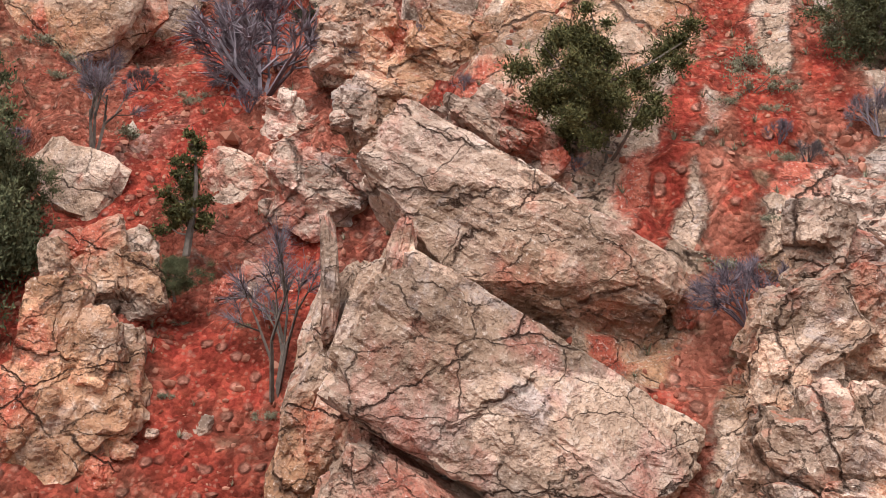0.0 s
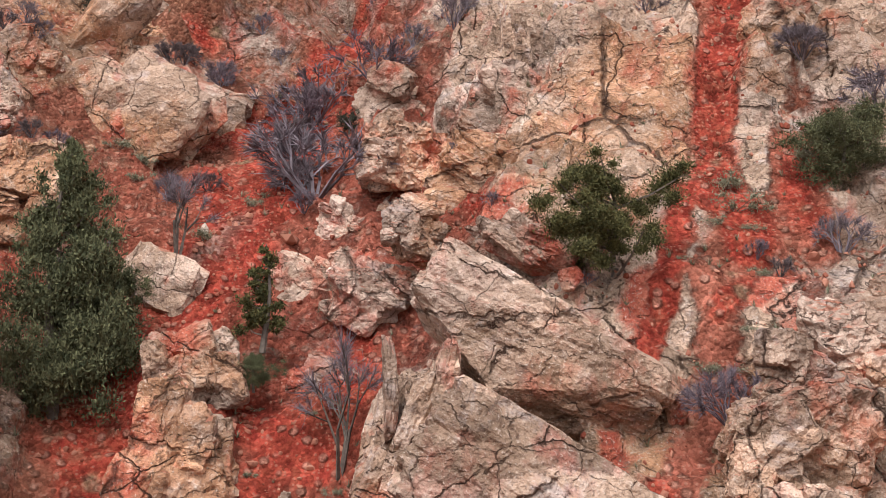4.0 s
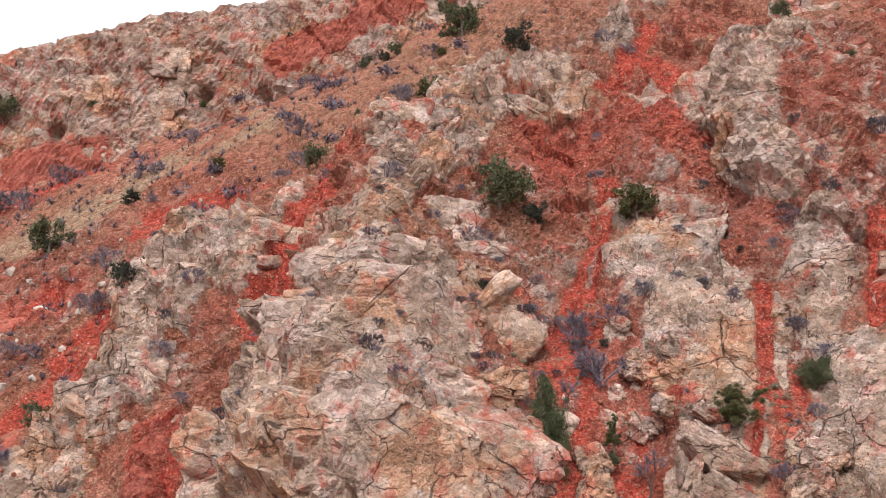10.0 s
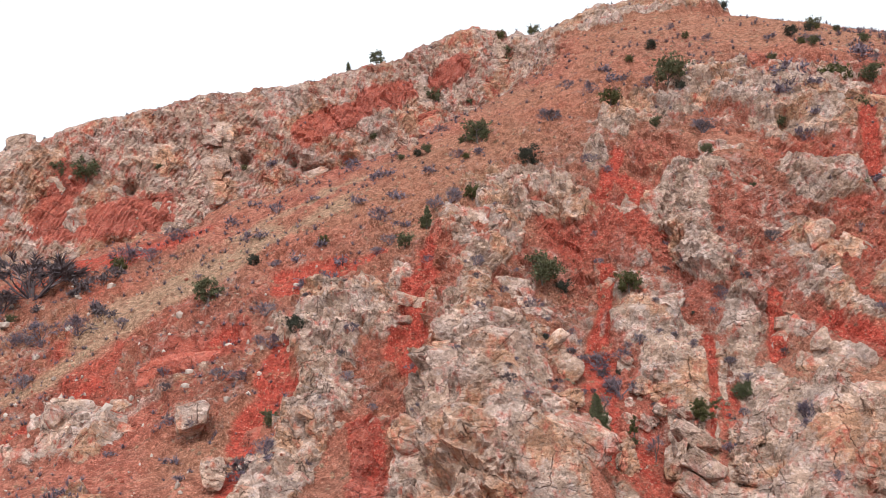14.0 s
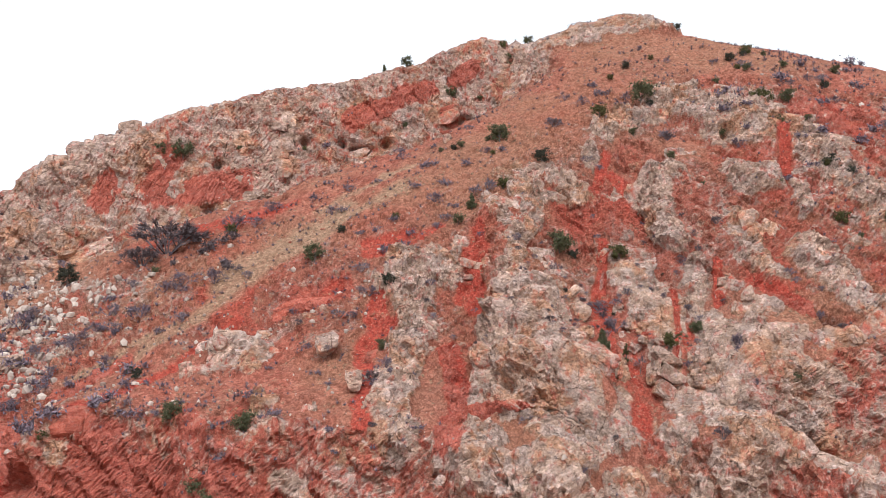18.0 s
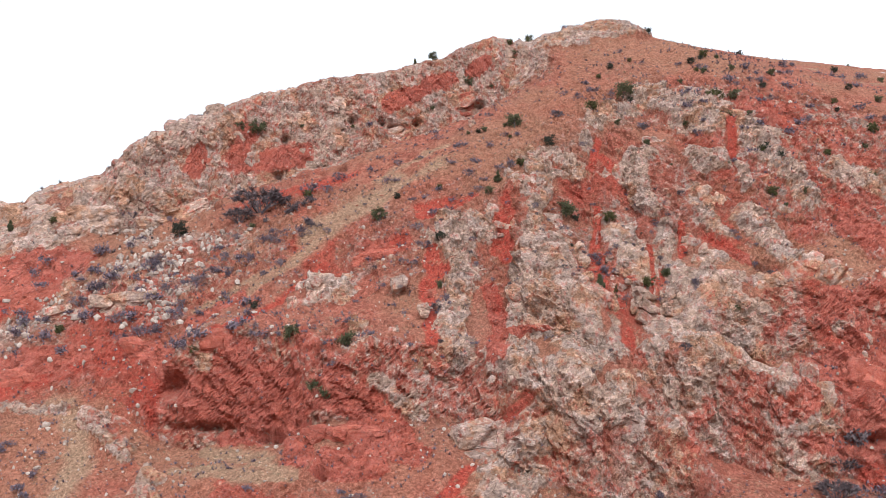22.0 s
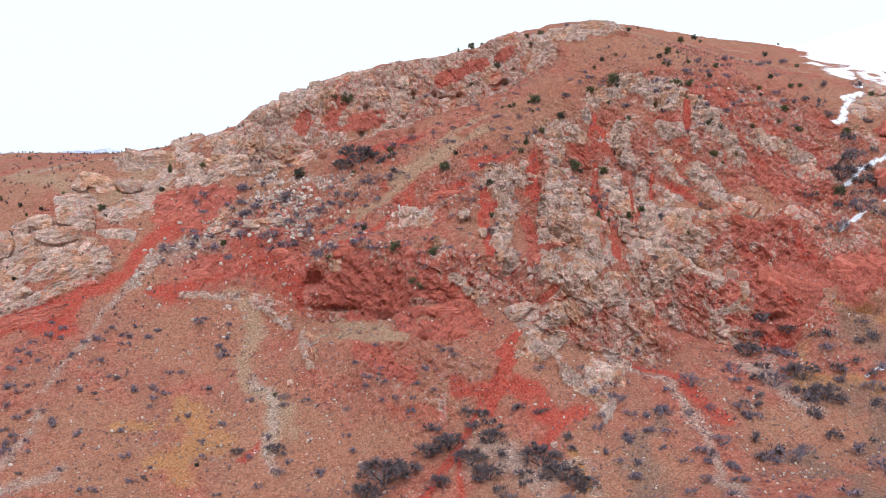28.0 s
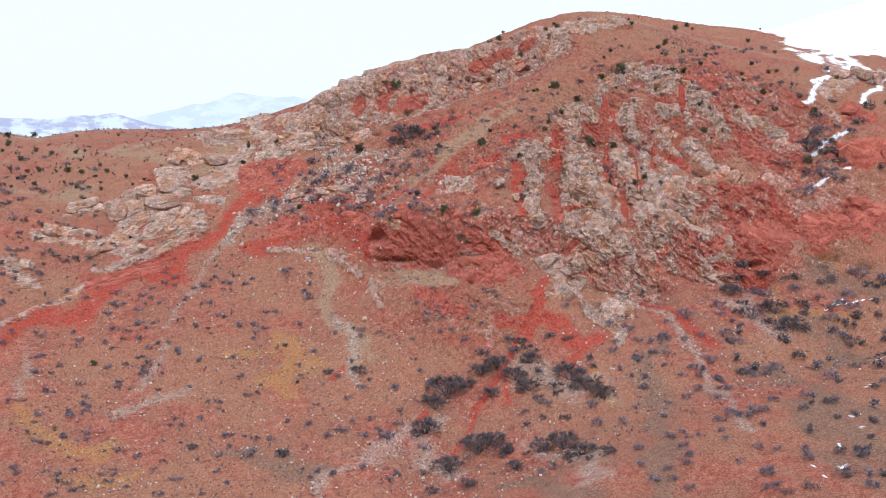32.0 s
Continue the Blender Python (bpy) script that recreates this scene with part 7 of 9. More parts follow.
plant("lilac", -235.0, 29.8, 42.6, 2.4, 0, 1.20)
plant("lilac", -190.5, 39.6, 55.4, 2.2, 0, 1.20)
plant("lilac", -182.6, 28.2, 51.3, 1.8, 0, 1.20)
plant("lilac", -276.8, -19.5, 15.2, 2.2, 0, 1.20)
plant("lilac", -285.3, -1.3, 22.0, 2.8, 0, 1.20)
plant("lilac", -283.4, -22.2, 14.2, 3.3, 0, 1.20)
plant("lilac", -262.5, -27.8, 13.6, 2.7, 0, 1.20)
plant("lilac", -266.6, -25.9, 13.5, 2.4, 0, 1.20)
plant("lilac", -230.7, -24.6, 20.3, 2.5, 0, 1.20)
plant("lilac", -289.9, 14.4, 28.4, 2.3, 0, 1.20)
plant("lilac", -267.7, 7.0, 25.8, 2.0, 0, 1.20)
plant("lilac", -287.4, -34.3, 9.9, 2.7, 0, 1.20)
plant("lilac", -298.0, -18.1, 15.7, 2.7, 0, 1.20)
bush("scrub", -252.4, -20.1, 18.2, 2.2)
bush("scrub", -278.6, 93.7, 68.9, 2.4)
bush("scrub", -269.0, 93.9, 69.3, 2.0)
bush("scrub", -236.8, -5.1, 26.8, 1.9)
bush("scrub", -277.9, -33.3, 10.3, 2.5)
bush("scrub", -242.3, 33.9, 43.1, 2.4)
bush("scrub", -248.9, 82.4, 68.3, 2.6)
bush("scrub", -287.2, -19.2, 15.3, 1.7)
bush("scrub", -261.3, -24.6, 15.0, 1.8)
bush("scrub", -247.8, -30.8, 15.1, 1.6)
bush("scrub", -245.6, 89.2, 73.3, 2.6)
bush("scrub", -268.8, 71.6, 56.7, 2.3)
bush("scrub", -243.6, 45.0, 48.4, 2.0)
bush("scrub", -253.5, 30.7, 39.2, 2.7)
bush("scrub", -284.8, 57.2, 48.7, 2.8)
bush("scrub", -267.5, 28.8, 35.3, 2.0)
bush("scrub", -303.5, -23.7, 13.7, 1.7)
bush("scrub", -241.8, 37.1, 44.8, 2.9)
bush("scrub", -279.7, -28.0, 12.2, 2.2)
bush("scrub", -288.0, -0.3, 22.4, 2.4)
bush("scrub", -254.7, 29.1, 38.2, 2.0)
bush("scrub", -252.3, 77.5, 64.5, 2.8)
bush("scrub", -256.8, 42.1, 44.1, 2.8)
bush("scrub", -288.4, 47.8, 43.9, 2.8)
bush("scrub", -278.5, 2.2, 23.4, 2.4)
bush("scrub", -247.2, -47.0, 9.4, 2.3)
bush("scrub", -240.5, 66.4, 60.8, 2.8)
bush("scrub", -242.2, 32.6, 42.5, 2.4)
bush("scrub", -274.9, -31.7, 10.9, 1.9)
bush("scrub", -269.0, 100.2, 73.1, 2.5)
bush("scrub", -265.2, -31.5, 11.8, 2.6)
bush("scrub", -284.6, -34.1, 10.0, 1.8)
bush("scrub", -239.5, 65.4, 60.5, 2.4)
bush("scrub", -299.5, -14.4, 17.0, 2.5)
bush("scrub", -293.2, 29.6, 35.2, 2.0)
bush("scrub", -269.1, 23.0, 32.3, 1.8)
bush("scrub", -238.7, 48.3, 51.2, 2.4)
bush("scrub", -295.8, 102.0, 73.8, 2.2)
bush("scrub", -283.2, -26.3, 12.7, 2.6)
bush("scrub", -268.7, 36.5, 38.7, 2.6)
bush("scrub", -240.2, 40.8, 47.0, 2.8)
bush("scrub", -276.0, 18.4, 30.1, 2.6)
bush("scrub", -270.2, 4.2, 24.2, 2.5)
bush("scrub", -300.0, 97.1, 70.9, 2.1)
bush("scrub", -285.5, 73.3, 57.3, 1.9)
bush("scrub", -288.4, 19.0, 30.4, 2.8)
bush("scrub", -277.0, 50.1, 45.0, 2.3)
bush("scrub", -259.9, -13.5, 19.3, 2.7)
bush("scrub", -278.8, 3.2, 23.8, 2.1)
bush("scrub", -240.8, 55.8, 54.8, 2.9)
bush("scrub", -270.4, -0.6, 22.3, 2.3)
bush("scrub", -280.7, 32.8, 36.6, 1.8)
bush("scrub", -299.8, 30.0, 35.3, 2.3)
bush("scrub", -236.3, 82.9, 71.7, 2.6)
bush("scrub", -269.8, 17.0, 29.6, 2.6)
bush("scrub", -267.0, 20.7, 31.8, 2.3)
bush("scrub", -256.3, 59.7, 53.4, 2.5)
bush("scrub", -251.3, 65.5, 57.8, 3.1)
bush("scrub", -258.4, -37.3, 10.9, 1.9)
bush("scrub", -269.0, 63.5, 52.3, 1.9)
bush("scrub", -300.2, 68.5, 54.7, 3.0)
bush("scrub", -292.7, 7.4, 25.5, 2.0)
bush("scrub", -296.3, 75.6, 58.6, 2.7)
bush("scrub", -268.4, 23.3, 32.6, 2.3)
bush("scrub", -283.6, 33.9, 37.1, 2.9)
bush("scrub", -290.5, 1.2, 23.0, 1.9)
bush("scrub", -287.9, 56.9, 48.5, 1.9)
bush("scrub", -235.3, 34.9, 45.0, 2.0)
bush("scrub", -300.5, 94.1, 69.2, 2.2)
bush("scrub", -274.8, 17.2, 29.6, 2.9)
bush("scrub", -168.6, 39.0, 60.4, 2.6)
bush("scrub", -161.3, 57.7, 73.3, 3.0)
bush("scrub", -216.8, -27.9, 21.1, 1.9)
bush("scrub", -194.7, 7.2, 39.1, 1.8)
bush("scrub", -197.8, -41.0, 18.6, 2.1)
bush("scrub", -221.9, -50.6, 11.9, 1.9)
bush("scrub", -176.0, 13.9, 45.8, 2.2)
bush("scrub", -197.2, 80.0, 77.0, 2.3)
bush("scrub", -206.4, 82.1, 76.8, 2.6)
bush("scrub", -190.6, 83.4, 80.4, 2.1)
bush("scrub", -162.7, 53.4, 70.2, 2.3)
bush("scrub", -159.9, 54.9, 72.2, 2.4)
bush("scrub", -166.1, 73.7, 81.1, 2.0)
bush("scrub", -183.0, -25.0, 27.0, 1.9)
bush("scrub", -195.1, 49.4, 59.6, 3.0)
bush("scrub", -158.4, 60.7, 76.2, 2.6)
bush("scrub", -218.7, 32.5, 46.9, 2.7)
bush("scrub", -177.9, 52.2, 64.8, 2.3)
bush("scrub", -203.0, 29.9, 48.2, 2.6)
bush("scrub", -178.5, 28.5, 52.4, 2.3)
bush("scrub", -225.0, 40.7, 49.9, 3.0)
bush("scrub", -203.8, 2.5, 35.6, 2.4)
bush("scrub", -207.9, -34.6, 19.8, 1.9)
bush("scrub", -224.2, -40.9, 15.2, 2.1)
bush("scrub", -160.3, 51.0, 69.8, 2.9)
bush("scrub", -202.9, 15.6, 41.5, 2.8)
bush("scrub", -224.9, 17.3, 38.6, 2.0)
bush("scrub", -220.8, -31.8, 19.1, 2.0)
bush("scrub", -167.0, 75.1, 81.7, 3.2)
bush("scrub", -181.4, -24.7, 27.4, 1.8)
bush("scrub", -181.6, 53.8, 64.8, 2.3)
bush("scrub", -220.0, 84.6, 76.2, 2.1)
bush("scrub", -230.3, -31.2, 17.8, 1.8)
bush("scrub", -164.0, 74.6, 82.4, 2.0)
bush("scrub", -239.0, -41.5, 12.7, 2.4)
bush("scrub", -241.5, -40.5, 12.6, 1.8)
bush("scrub", -218.8, 3.8, 33.7, 1.9)
bush("scrub", -168.1, 18.7, 50.0, 2.4)
bush("scrub", -190.2, 42.3, 56.8, 2.7)
bush("scrub", -176.0, -13.9, 32.9, 1.7)
bush("scrub", -189.5, -20.1, 28.2, 2.2)
bush("scrub", -184.3, 43.2, 58.5, 2.2)
bush("scrub", -186.9, 75.4, 76.1, 2.7)
bush("scrub", -214.8, 54.9, 59.3, 3.0)
bush("scrub", -188.0, 47.6, 60.0, 2.7)
bush("scrub", -187.2, -55.4, 14.3, 2.4)
bush("scrub", -214.7, 2.5, 33.8, 2.4)
bush("scrub", -231.9, -8.1, 26.5, 2.2)
bush("scrub", -208.4, -24.2, 23.8, 1.7)
bush("scrub", -232.3, -52.4, 9.8, 1.8)
bush("scrub", -204.9, 80.3, 75.9, 2.3)
bush("scrub", -182.9, 78.5, 79.0, 2.3)
bush("scrub", -207.1, 68.2, 68.2, 2.9)
bush("scrub", -189.8, -57.2, 13.3, 2.0)
bush("scrub", -224.7, 43.3, 51.3, 2.4)
bush("scrub", -216.3, -20.3, 24.2, 2.5)
bush("scrub", -176.9, 6.2, 42.0, 2.0)
bush("scrub", -191.5, -52.1, 15.1, 1.7)
bush("scrub", -223.9, -6.1, 28.6, 2.6)
bush("scrub", -155.9, 67.0, 81.2, 2.1)
bush("scrub", -161.9, -39.1, 23.9, 2.9)
bush("scrub", -155.2, -38.7, 25.1, 2.2)
bush("scrub", -152.7, -45.3, 22.7, 3.1)
bush("scrub", -162.0, -0.8, 41.8, 2.4)
bush("scrub", -163.8, -29.7, 27.8, 2.1)
bush("scrub", -156.8, -65.1, 14.2, 1.8)
bush("scrub", -128.3, -14.3, 44.0, 2.4)
bush("scrub", -155.8, -30.0, 28.9, 2.1)
bush("scrub", -156.3, -66.7, 13.6, 2.0)
bush("scrub", -172.6, -32.6, 25.2, 2.0)
bush("scrub", -147.9, -71.2, 13.3, 2.8)
bush("scrub", -168.5, -57.9, 15.5, 2.3)
bush("scrub", -149.2, -5.0, 42.8, 2.0)
bush("scrub", -141.6, -16.0, 38.9, 3.3)
bush("scrub", -156.3, -43.4, 22.9, 3.0)
bush("scrub", -154.2, 5.9, 47.3, 2.3)
bush("scrub", -150.3, -8.4, 40.7, 2.3)
bush("scrub", -143.3, -30.9, 30.9, 2.3)
bush("scrub", -169.9, -34.7, 24.7, 3.2)
bush("scrub", -180.2, -58.9, 13.7, 2.8)
bush("scrub", -153.8, -41.3, 24.2, 2.5)
bush("scrub", -176.6, -35.8, 23.4, 3.2)
bush("scrub", -146.1, -37.6, 27.2, 2.4)
bush("scrub", -128.0, -7.6, 48.1, 2.2)
bush("scrub", -141.5, -56.3, 20.1, 2.9)
bush("thicket", -221.6, 60.8, 61.4, 2.0)
bush("thicket", -210.0, 51.7, 58.3, 1.9)
bush("thicket", -169.0, 38.7, 60.1, 1.6)
bush("thicket", -282.7, 8.0, 25.7, 2.1)
bush("thicket", -278.0, -11.2, 18.2, 1.5)
bush("thicket", -234.4, -18.9, 21.8, 1.5)
bush("thicket", -242.9, -27.1, 17.3, 1.6)
bush("thicket", -197.6, 3.3, 36.9, 2.1)
bush("thicket", -250.6, -18.7, 19.1, 1.4)
bush("thicket", -248.4, 58.7, 54.7, 1.9)
bush("thicket", -241.4, 45.0, 48.9, 1.8)
bush("thicket", -214.3, -5.2, 30.6, 1.6)
bush("thicket", -213.7, -20.8, 24.4, 1.7)
bush("thicket", -233.5, 49.8, 53.1, 2.2)
bush("thicket", -248.2, 41.8, 45.8, 2.2)
bush("thicket", -253.3, 54.8, 51.5, 1.8)
bush("thicket", -234.3, -1.5, 28.7, 1.7)
bush("thicket", -201.4, 56.7, 62.5, 2.3)
bush("thicket", -237.8, 19.4, 37.1, 1.8)
bush("thicket", -264.3, -11.6, 19.2, 1.7)
bush("thicket", -281.0, 45.7, 42.8, 1.9)
bush("thicket", -245.1, 62.4, 57.5, 2.3)
bush("scrub", -80.6, -125.0, 31.5, 2.5)
bush("scrub", -66.5, -133.4, 35.7, 1.9)
bush("scrub", -41.8, -94.3, 41.4, 2.7)
bush("scrub", -37.7, -34.7, 67.3, 3.1)
bush("scrub", -30.6, -73.3, 46.4, 2.3)
bush("scrub", -70.2, -127.5, 35.0, 3.1)
bush("scrub", 10.9, -41.6, 66.7, 2.9)
bush("scrub", -76.3, -148.2, 30.8, 2.6)
bush("scrub", -57.1, -145.1, 36.7, 1.9)
bush("scrub", -38.2, -132.7, 41.6, 2.8)
bush("scrub", -88.7, -148.3, 26.1, 3.1)
bush("scrub", -50.9, -94.5, 39.9, 2.1)
bush("scrub", -54.6, -138.2, 38.1, 2.2)
bush("scrub", -42.4, -126.1, 41.3, 3.3)
bush("scrub", 7.2, -53.0, 60.0, 2.7)
bush("scrub", 14.0, -45.9, 64.5, 2.5)
bush("scrub", -62.7, -162.6, 33.3, 2.1)
bush("scrub", -19.1, -42.0, 65.1, 2.5)
bush("scrub", -71.8, -96.1, 34.5, 2.9)
bush("scrub", -87.9, -136.8, 27.8, 2.5)
bush("scrub", -61.9, -135.2, 36.8, 2.2)
bush("scrub", -21.7, -93.7, 43.5, 2.9)
bush("scrub", -44.0, -60.2, 51.4, 2.9)
bush("scrub", -32.9, -102.9, 42.5, 2.9)
bush("scrub", -22.1, -89.9, 43.5, 2.1)
bush("scrub", -82.3, -163.5, 26.8, 1.8)
bush("scrub", -65.8, -129.3, 36.3, 2.6)
bush("scrub", -61.5, -87.9, 37.5, 2.1)
bush("scrub", -51.5, -67.0, 46.4, 2.4)
bush("scrub", -84.0, -161.5, 26.4, 2.0)
bush("scrub", -0.6, -80.9, 44.6, 3.6)
bush("scrub", -73.0, -145.9, 32.2, 3.0)
bush("scrub", 5.2, -58.1, 56.9, 3.8)
bush("scrub", -81.8, -124.1, 31.0, 1.9)
bush("scrub", -27.1, -51.0, 59.0, 3.3)
bush("scrub", -60.9, -107.9, 37.6, 2.3)
bush("scrub", -84.5, -153.5, 27.2, 2.6)
bush("scrub", -70.4, -138.6, 33.9, 3.2)
bush("scrub", -23.7, -49.2, 60.3, 2.6)
bush("scrub", -50.7, -74.9, 42.5, 3.3)
bush("scrub", 3.3, -53.3, 59.6, 2.5)
bush("scrub", -82.1, -146.4, 28.9, 2.5)
bush("scrub", -23.1, -70.1, 48.8, 3.1)
bush("scrub", -22.1, -75.3, 46.1, 3.1)
bush("scrub", -14.5, -78.6, 44.7, 2.9)
bush("scrub", -44.0, -60.7, 51.1, 2.2)
bush("scrub", -38.4, -42.5, 62.3, 3.7)
bush("scrub", -50.5, -129.5, 39.9, 3.1)
bush("scrub", -46.8, -70.4, 45.6, 3.1)
bush("scrub", -40.7, -125.7, 41.6, 2.1)
bush("thicket", 40.3, -15.4, 82.4, 4.8)
bush("thicket", 85.5, -54.8, 78.0, 4.9)
bush("thicket", -2.5, -76.9, 46.2, 4.1)
bush("thicket", 45.0, -59.9, 60.9, 3.2)
bush("thicket", 81.6, -63.3, 71.6, 3.4)
bush("thicket", 58.2, -75.0, 56.7, 3.9)
bush("thicket", 67.9, -41.1, 79.3, 3.0)
bush("thicket", 55.8, -98.1, 53.3, 4.0)
bush("thicket", 61.8, -47.8, 72.9, 3.1)
bush("thicket", 73.1, -36.0, 84.7, 2.8)
bush("thicket", 31.1, -64.0, 56.0, 4.9)
bush("thicket", 52.2, -48.1, 69.1, 5.2)
bush("thicket", 33.1, -56.0, 60.8, 3.8)
bush("thicket", 39.9, -16.2, 78.2, 2.7)
bush("thicket", 68.9, -64.2, 66.0, 4.4)
bush("thicket", 42.4, -60.3, 60.1, 4.8)
bush("thicket", 59.7, -31.5, 79.2, 4.5)
bush("thicket", 12.3, -54.1, 59.6, 3.5)
bush("thicket", 29.6, -75.0, 49.8, 4.6)
bush("thicket", 47.5, -106.1, 50.9, 4.5)
bush("thicket", 76.6, -69.8, 66.1, 3.6)
bush("thicket", 15.2, -49.7, 62.4, 2.7)
bush("thicket", 30.9, -49.5, 64.0, 3.7)
bush("thicket", 63.3, -68.1, 61.9, 4.5)
bush("thicket", 1.7, -68.7, 50.9, 4.3)
bush("thicket", 19.3, -41.8, 67.2, 4.2)
bush("thicket", 5.7, -76.0, 47.1, 4.8)
bush("thicket", 56.9, -77.9, 54.7, 4.6)
bush("thicket", 27.2, -127.3, 46.8, 3.1)
bush("thicket", 73.4, -42.8, 80.3, 5.2)
bush("thicket", 26.4, -37.2, 70.0, 4.1)
bush("thicket", 31.1, -50.3, 63.6, 3.5)
bush("thicket", 54.9, -68.1, 59.2, 4.7)
bush("thicket", 42.4, -79.2, 50.1, 2.6)
bush("thicket", 22.3, -109.2, 46.2, 2.7)
bush("thicket", 41.5, -96.3, 49.4, 2.7)
bush("thicket", 61.6, -54.1, 69.1, 3.6)
bush("thicket", 68.9, -84.5, 57.8, 3.8)
bush("thicket", 68.6, -65.0, 65.5, 3.0)
bush("thicket", 89.5, -59.1, 77.4, 5.2)
bush("scrub", 34.5, -122.2, 48.0, 2.6)
bush("scrub", -5.3, -123.3, 44.4, 4.0)
bush("scrub", 73.7, -79.5, 60.0, 2.7)
bush("scrub", 92.6, -55.5, 80.8, 5.4)
bush("scrub", -35.1, -195.7, 34.4, 2.7)
bush("scrub", -29.2, -130.4, 42.9, 3.1)
bush("scrub", 62.0, -63.9, 63.7, 3.9)
bush("scrub", 10.4, -144.5, 43.4, 4.3)
bush("scrub", 69.0, -59.5, 68.6, 4.4)
bush("scrub", 42.7, -29.6, 72.8, 4.3)
bush("scrub", 32.6, -22.2, 74.4, 3.7)
bush("scrub", -38.8, -141.7, 40.4, 2.7)
bush("scrub", -17.9, -119.0, 43.8, 3.4)
bush("scrub", -27.8, -183.5, 36.6, 3.8)
bush("scrub", 40.7, -23.5, 73.8, 4.7)
bush("scrub", 56.0, -37.2, 75.0, 4.1)
bush("scrub", 35.6, -55.3, 61.6, 4.3)
bush("scrub", 57.7, -71.8, 58.2, 4.3)
bush("scrub", -59.9, -174.6, 32.5, 2.7)
bush("scrub", 49.8, -53.7, 65.4, 3.8)
bush("scrub", -48.1, -163.0, 36.4, 2.3)
bush("scrub", 31.6, -83.7, 47.5, 4.7)
bush("scrub", 0.7, -133.5, 44.2, 2.6)
bush("scrub", -34.7, -128.7, 42.3, 4.1)
bush("scrub", 0.9, -76.5, 46.6, 3.3)
bush("scrub", -41.2, -129.9, 41.5, 3.1)
bush("scrub", -44.5, -175.5, 35.5, 3.2)
bush("scrub", -65.8, -183.8, 29.9, 3.6)
bush("scrub", 66.6, -56.3, 69.6, 4.3)
bush("scrub", 6.7, -59.0, 56.5, 3.6)
bush("scrub", -40.9, -169.1, 36.8, 3.1)
bush("scrub", 26.1, -101.8, 46.7, 4.2)
bush("scrub", -62.4, -174.7, 31.9, 3.5)
bush("scrub", -40.0, -202.7, 32.9, 3.4)
bush("thicket", -56.4, -192.2, 31.3, 3.1)
bush("thicket", -1.9, -134.6, 44.0, 3.9)
bush("thicket", -17.6, -138.0, 42.8, 3.1)
bush("thicket", -0.6, -156.2, 41.4, 2.5)
bush("thicket", -24.1, -179.5, 37.4, 2.9)
bush("thicket", -43.4, -192.3, 33.7, 3.1)
bush("thicket", -28.6, -155.3, 39.9, 3.7)
bush("thicket", -20.7, -178.4, 37.8, 2.5)
bush("thicket", -0.1, -158.0, 41.3, 2.9)
bush("thicket", -41.3, -189.8, 34.3, 3.0)
bush("thicket", -2.3, -148.1, 42.3, 2.8)
bush("thicket", -25.9, -179.8, 37.2, 3.5)
bush("thicket", -64.6, -190.9, 29.3, 2.6)
bush("thicket", -9.0, -132.2, 44.0, 2.3)
bush("thicket", -30.7, -197.9, 34.6, 3.5)
bush("thicket", -12.9, -169.9, 39.3, 2.4)
bush("thicket", -10.4, -148.9, 41.9, 2.4)
bush("thicket", -31.8, -176.1, 37.1, 3.6)
plant("far", -225.0, 271.0, 152.5, 2.4)
plant("far", -253.5, 195.8, 129.3, 3.5)
plant("far", -252.0, 220.8, 136.8, 2.0)
plant("far", -263.4, 195.0, 124.5, 2.0)
plant("far", -257.5, 180.0, 122.0, 3.3)
plant("far", -293.7, 268.7, 142.1, 2.4)
plant("far", -223.9, 160.1, 127.0, 2.2)
plant("far", -265.8, 216.3, 130.1, 2.0)
plant("far", -283.6, 210.5, 126.6, 2.4)
plant("far", -278.7, 199.7, 123.0, 3.1)
plant("far", -232.8, 166.8, 127.4, 2.6)
plant("far", -281.8, 219.1, 129.5, 2.9)
plant("far", -241.1, 182.5, 130.5, 3.1)
plant("far", -289.8, 285.1, 147.1, 3.7)
plant("far", -245.6, 172.8, 124.7, 1.9)
plant("far", -248.2, 295.0, 152.9, 2.5)
plant("far", -290.6, 282.2, 146.2, 2.6)
plant("far", -290.5, 225.7, 130.9, 2.9)
plant("far", -246.3, 166.4, 121.5, 2.3)
plant("far", -274.2, 274.4, 142.2, 3.5)
plant("far", -247.0, 183.2, 128.2, 2.2)
plant("far", -284.6, 249.3, 136.5, 3.6)
bush("scrub", -286.5, 133.5, 92.5, 2.7)
bush("scrub", -280.9, 140.0, 96.3, 3.1)
bush("scrub", -285.4, 207.2, 125.5, 2.6)
bush("scrub", -287.3, 179.7, 115.8, 3.0)
bush("scrub", -256.6, 134.4, 98.6, 2.5)
bush("scrub", -247.4, 193.0, 131.2, 3.0)
bush("scrub", -281.8, 115.8, 82.0, 2.0)
bush("scrub", -281.1, 249.5, 136.4, 2.8)
bush("scrub", -260.7, 188.0, 123.4, 3.3)
bush("scrub", -254.8, 184.6, 125.0, 2.8)
bush("scrub", -259.4, 226.8, 134.8, 3.1)
bush("scrub", -269.4, 121.3, 85.5, 2.1)
bush("scrub", -291.3, 158.8, 106.4, 3.1)
bush("scrub", -289.9, 218.6, 129.4, 2.1)
bush("scrub", -251.3, 121.9, 92.6, 1.8)
bush("scrub", -254.7, 158.5, 113.6, 1.8)
bush("scrub", -293.4, 209.7, 126.4, 2.0)
bush("scrub", -285.4, 265.2, 140.5, 2.3)
bush("scrub", -292.6, 175.8, 114.2, 3.1)
bush("scrub", -258.8, 150.5, 107.3, 1.9)
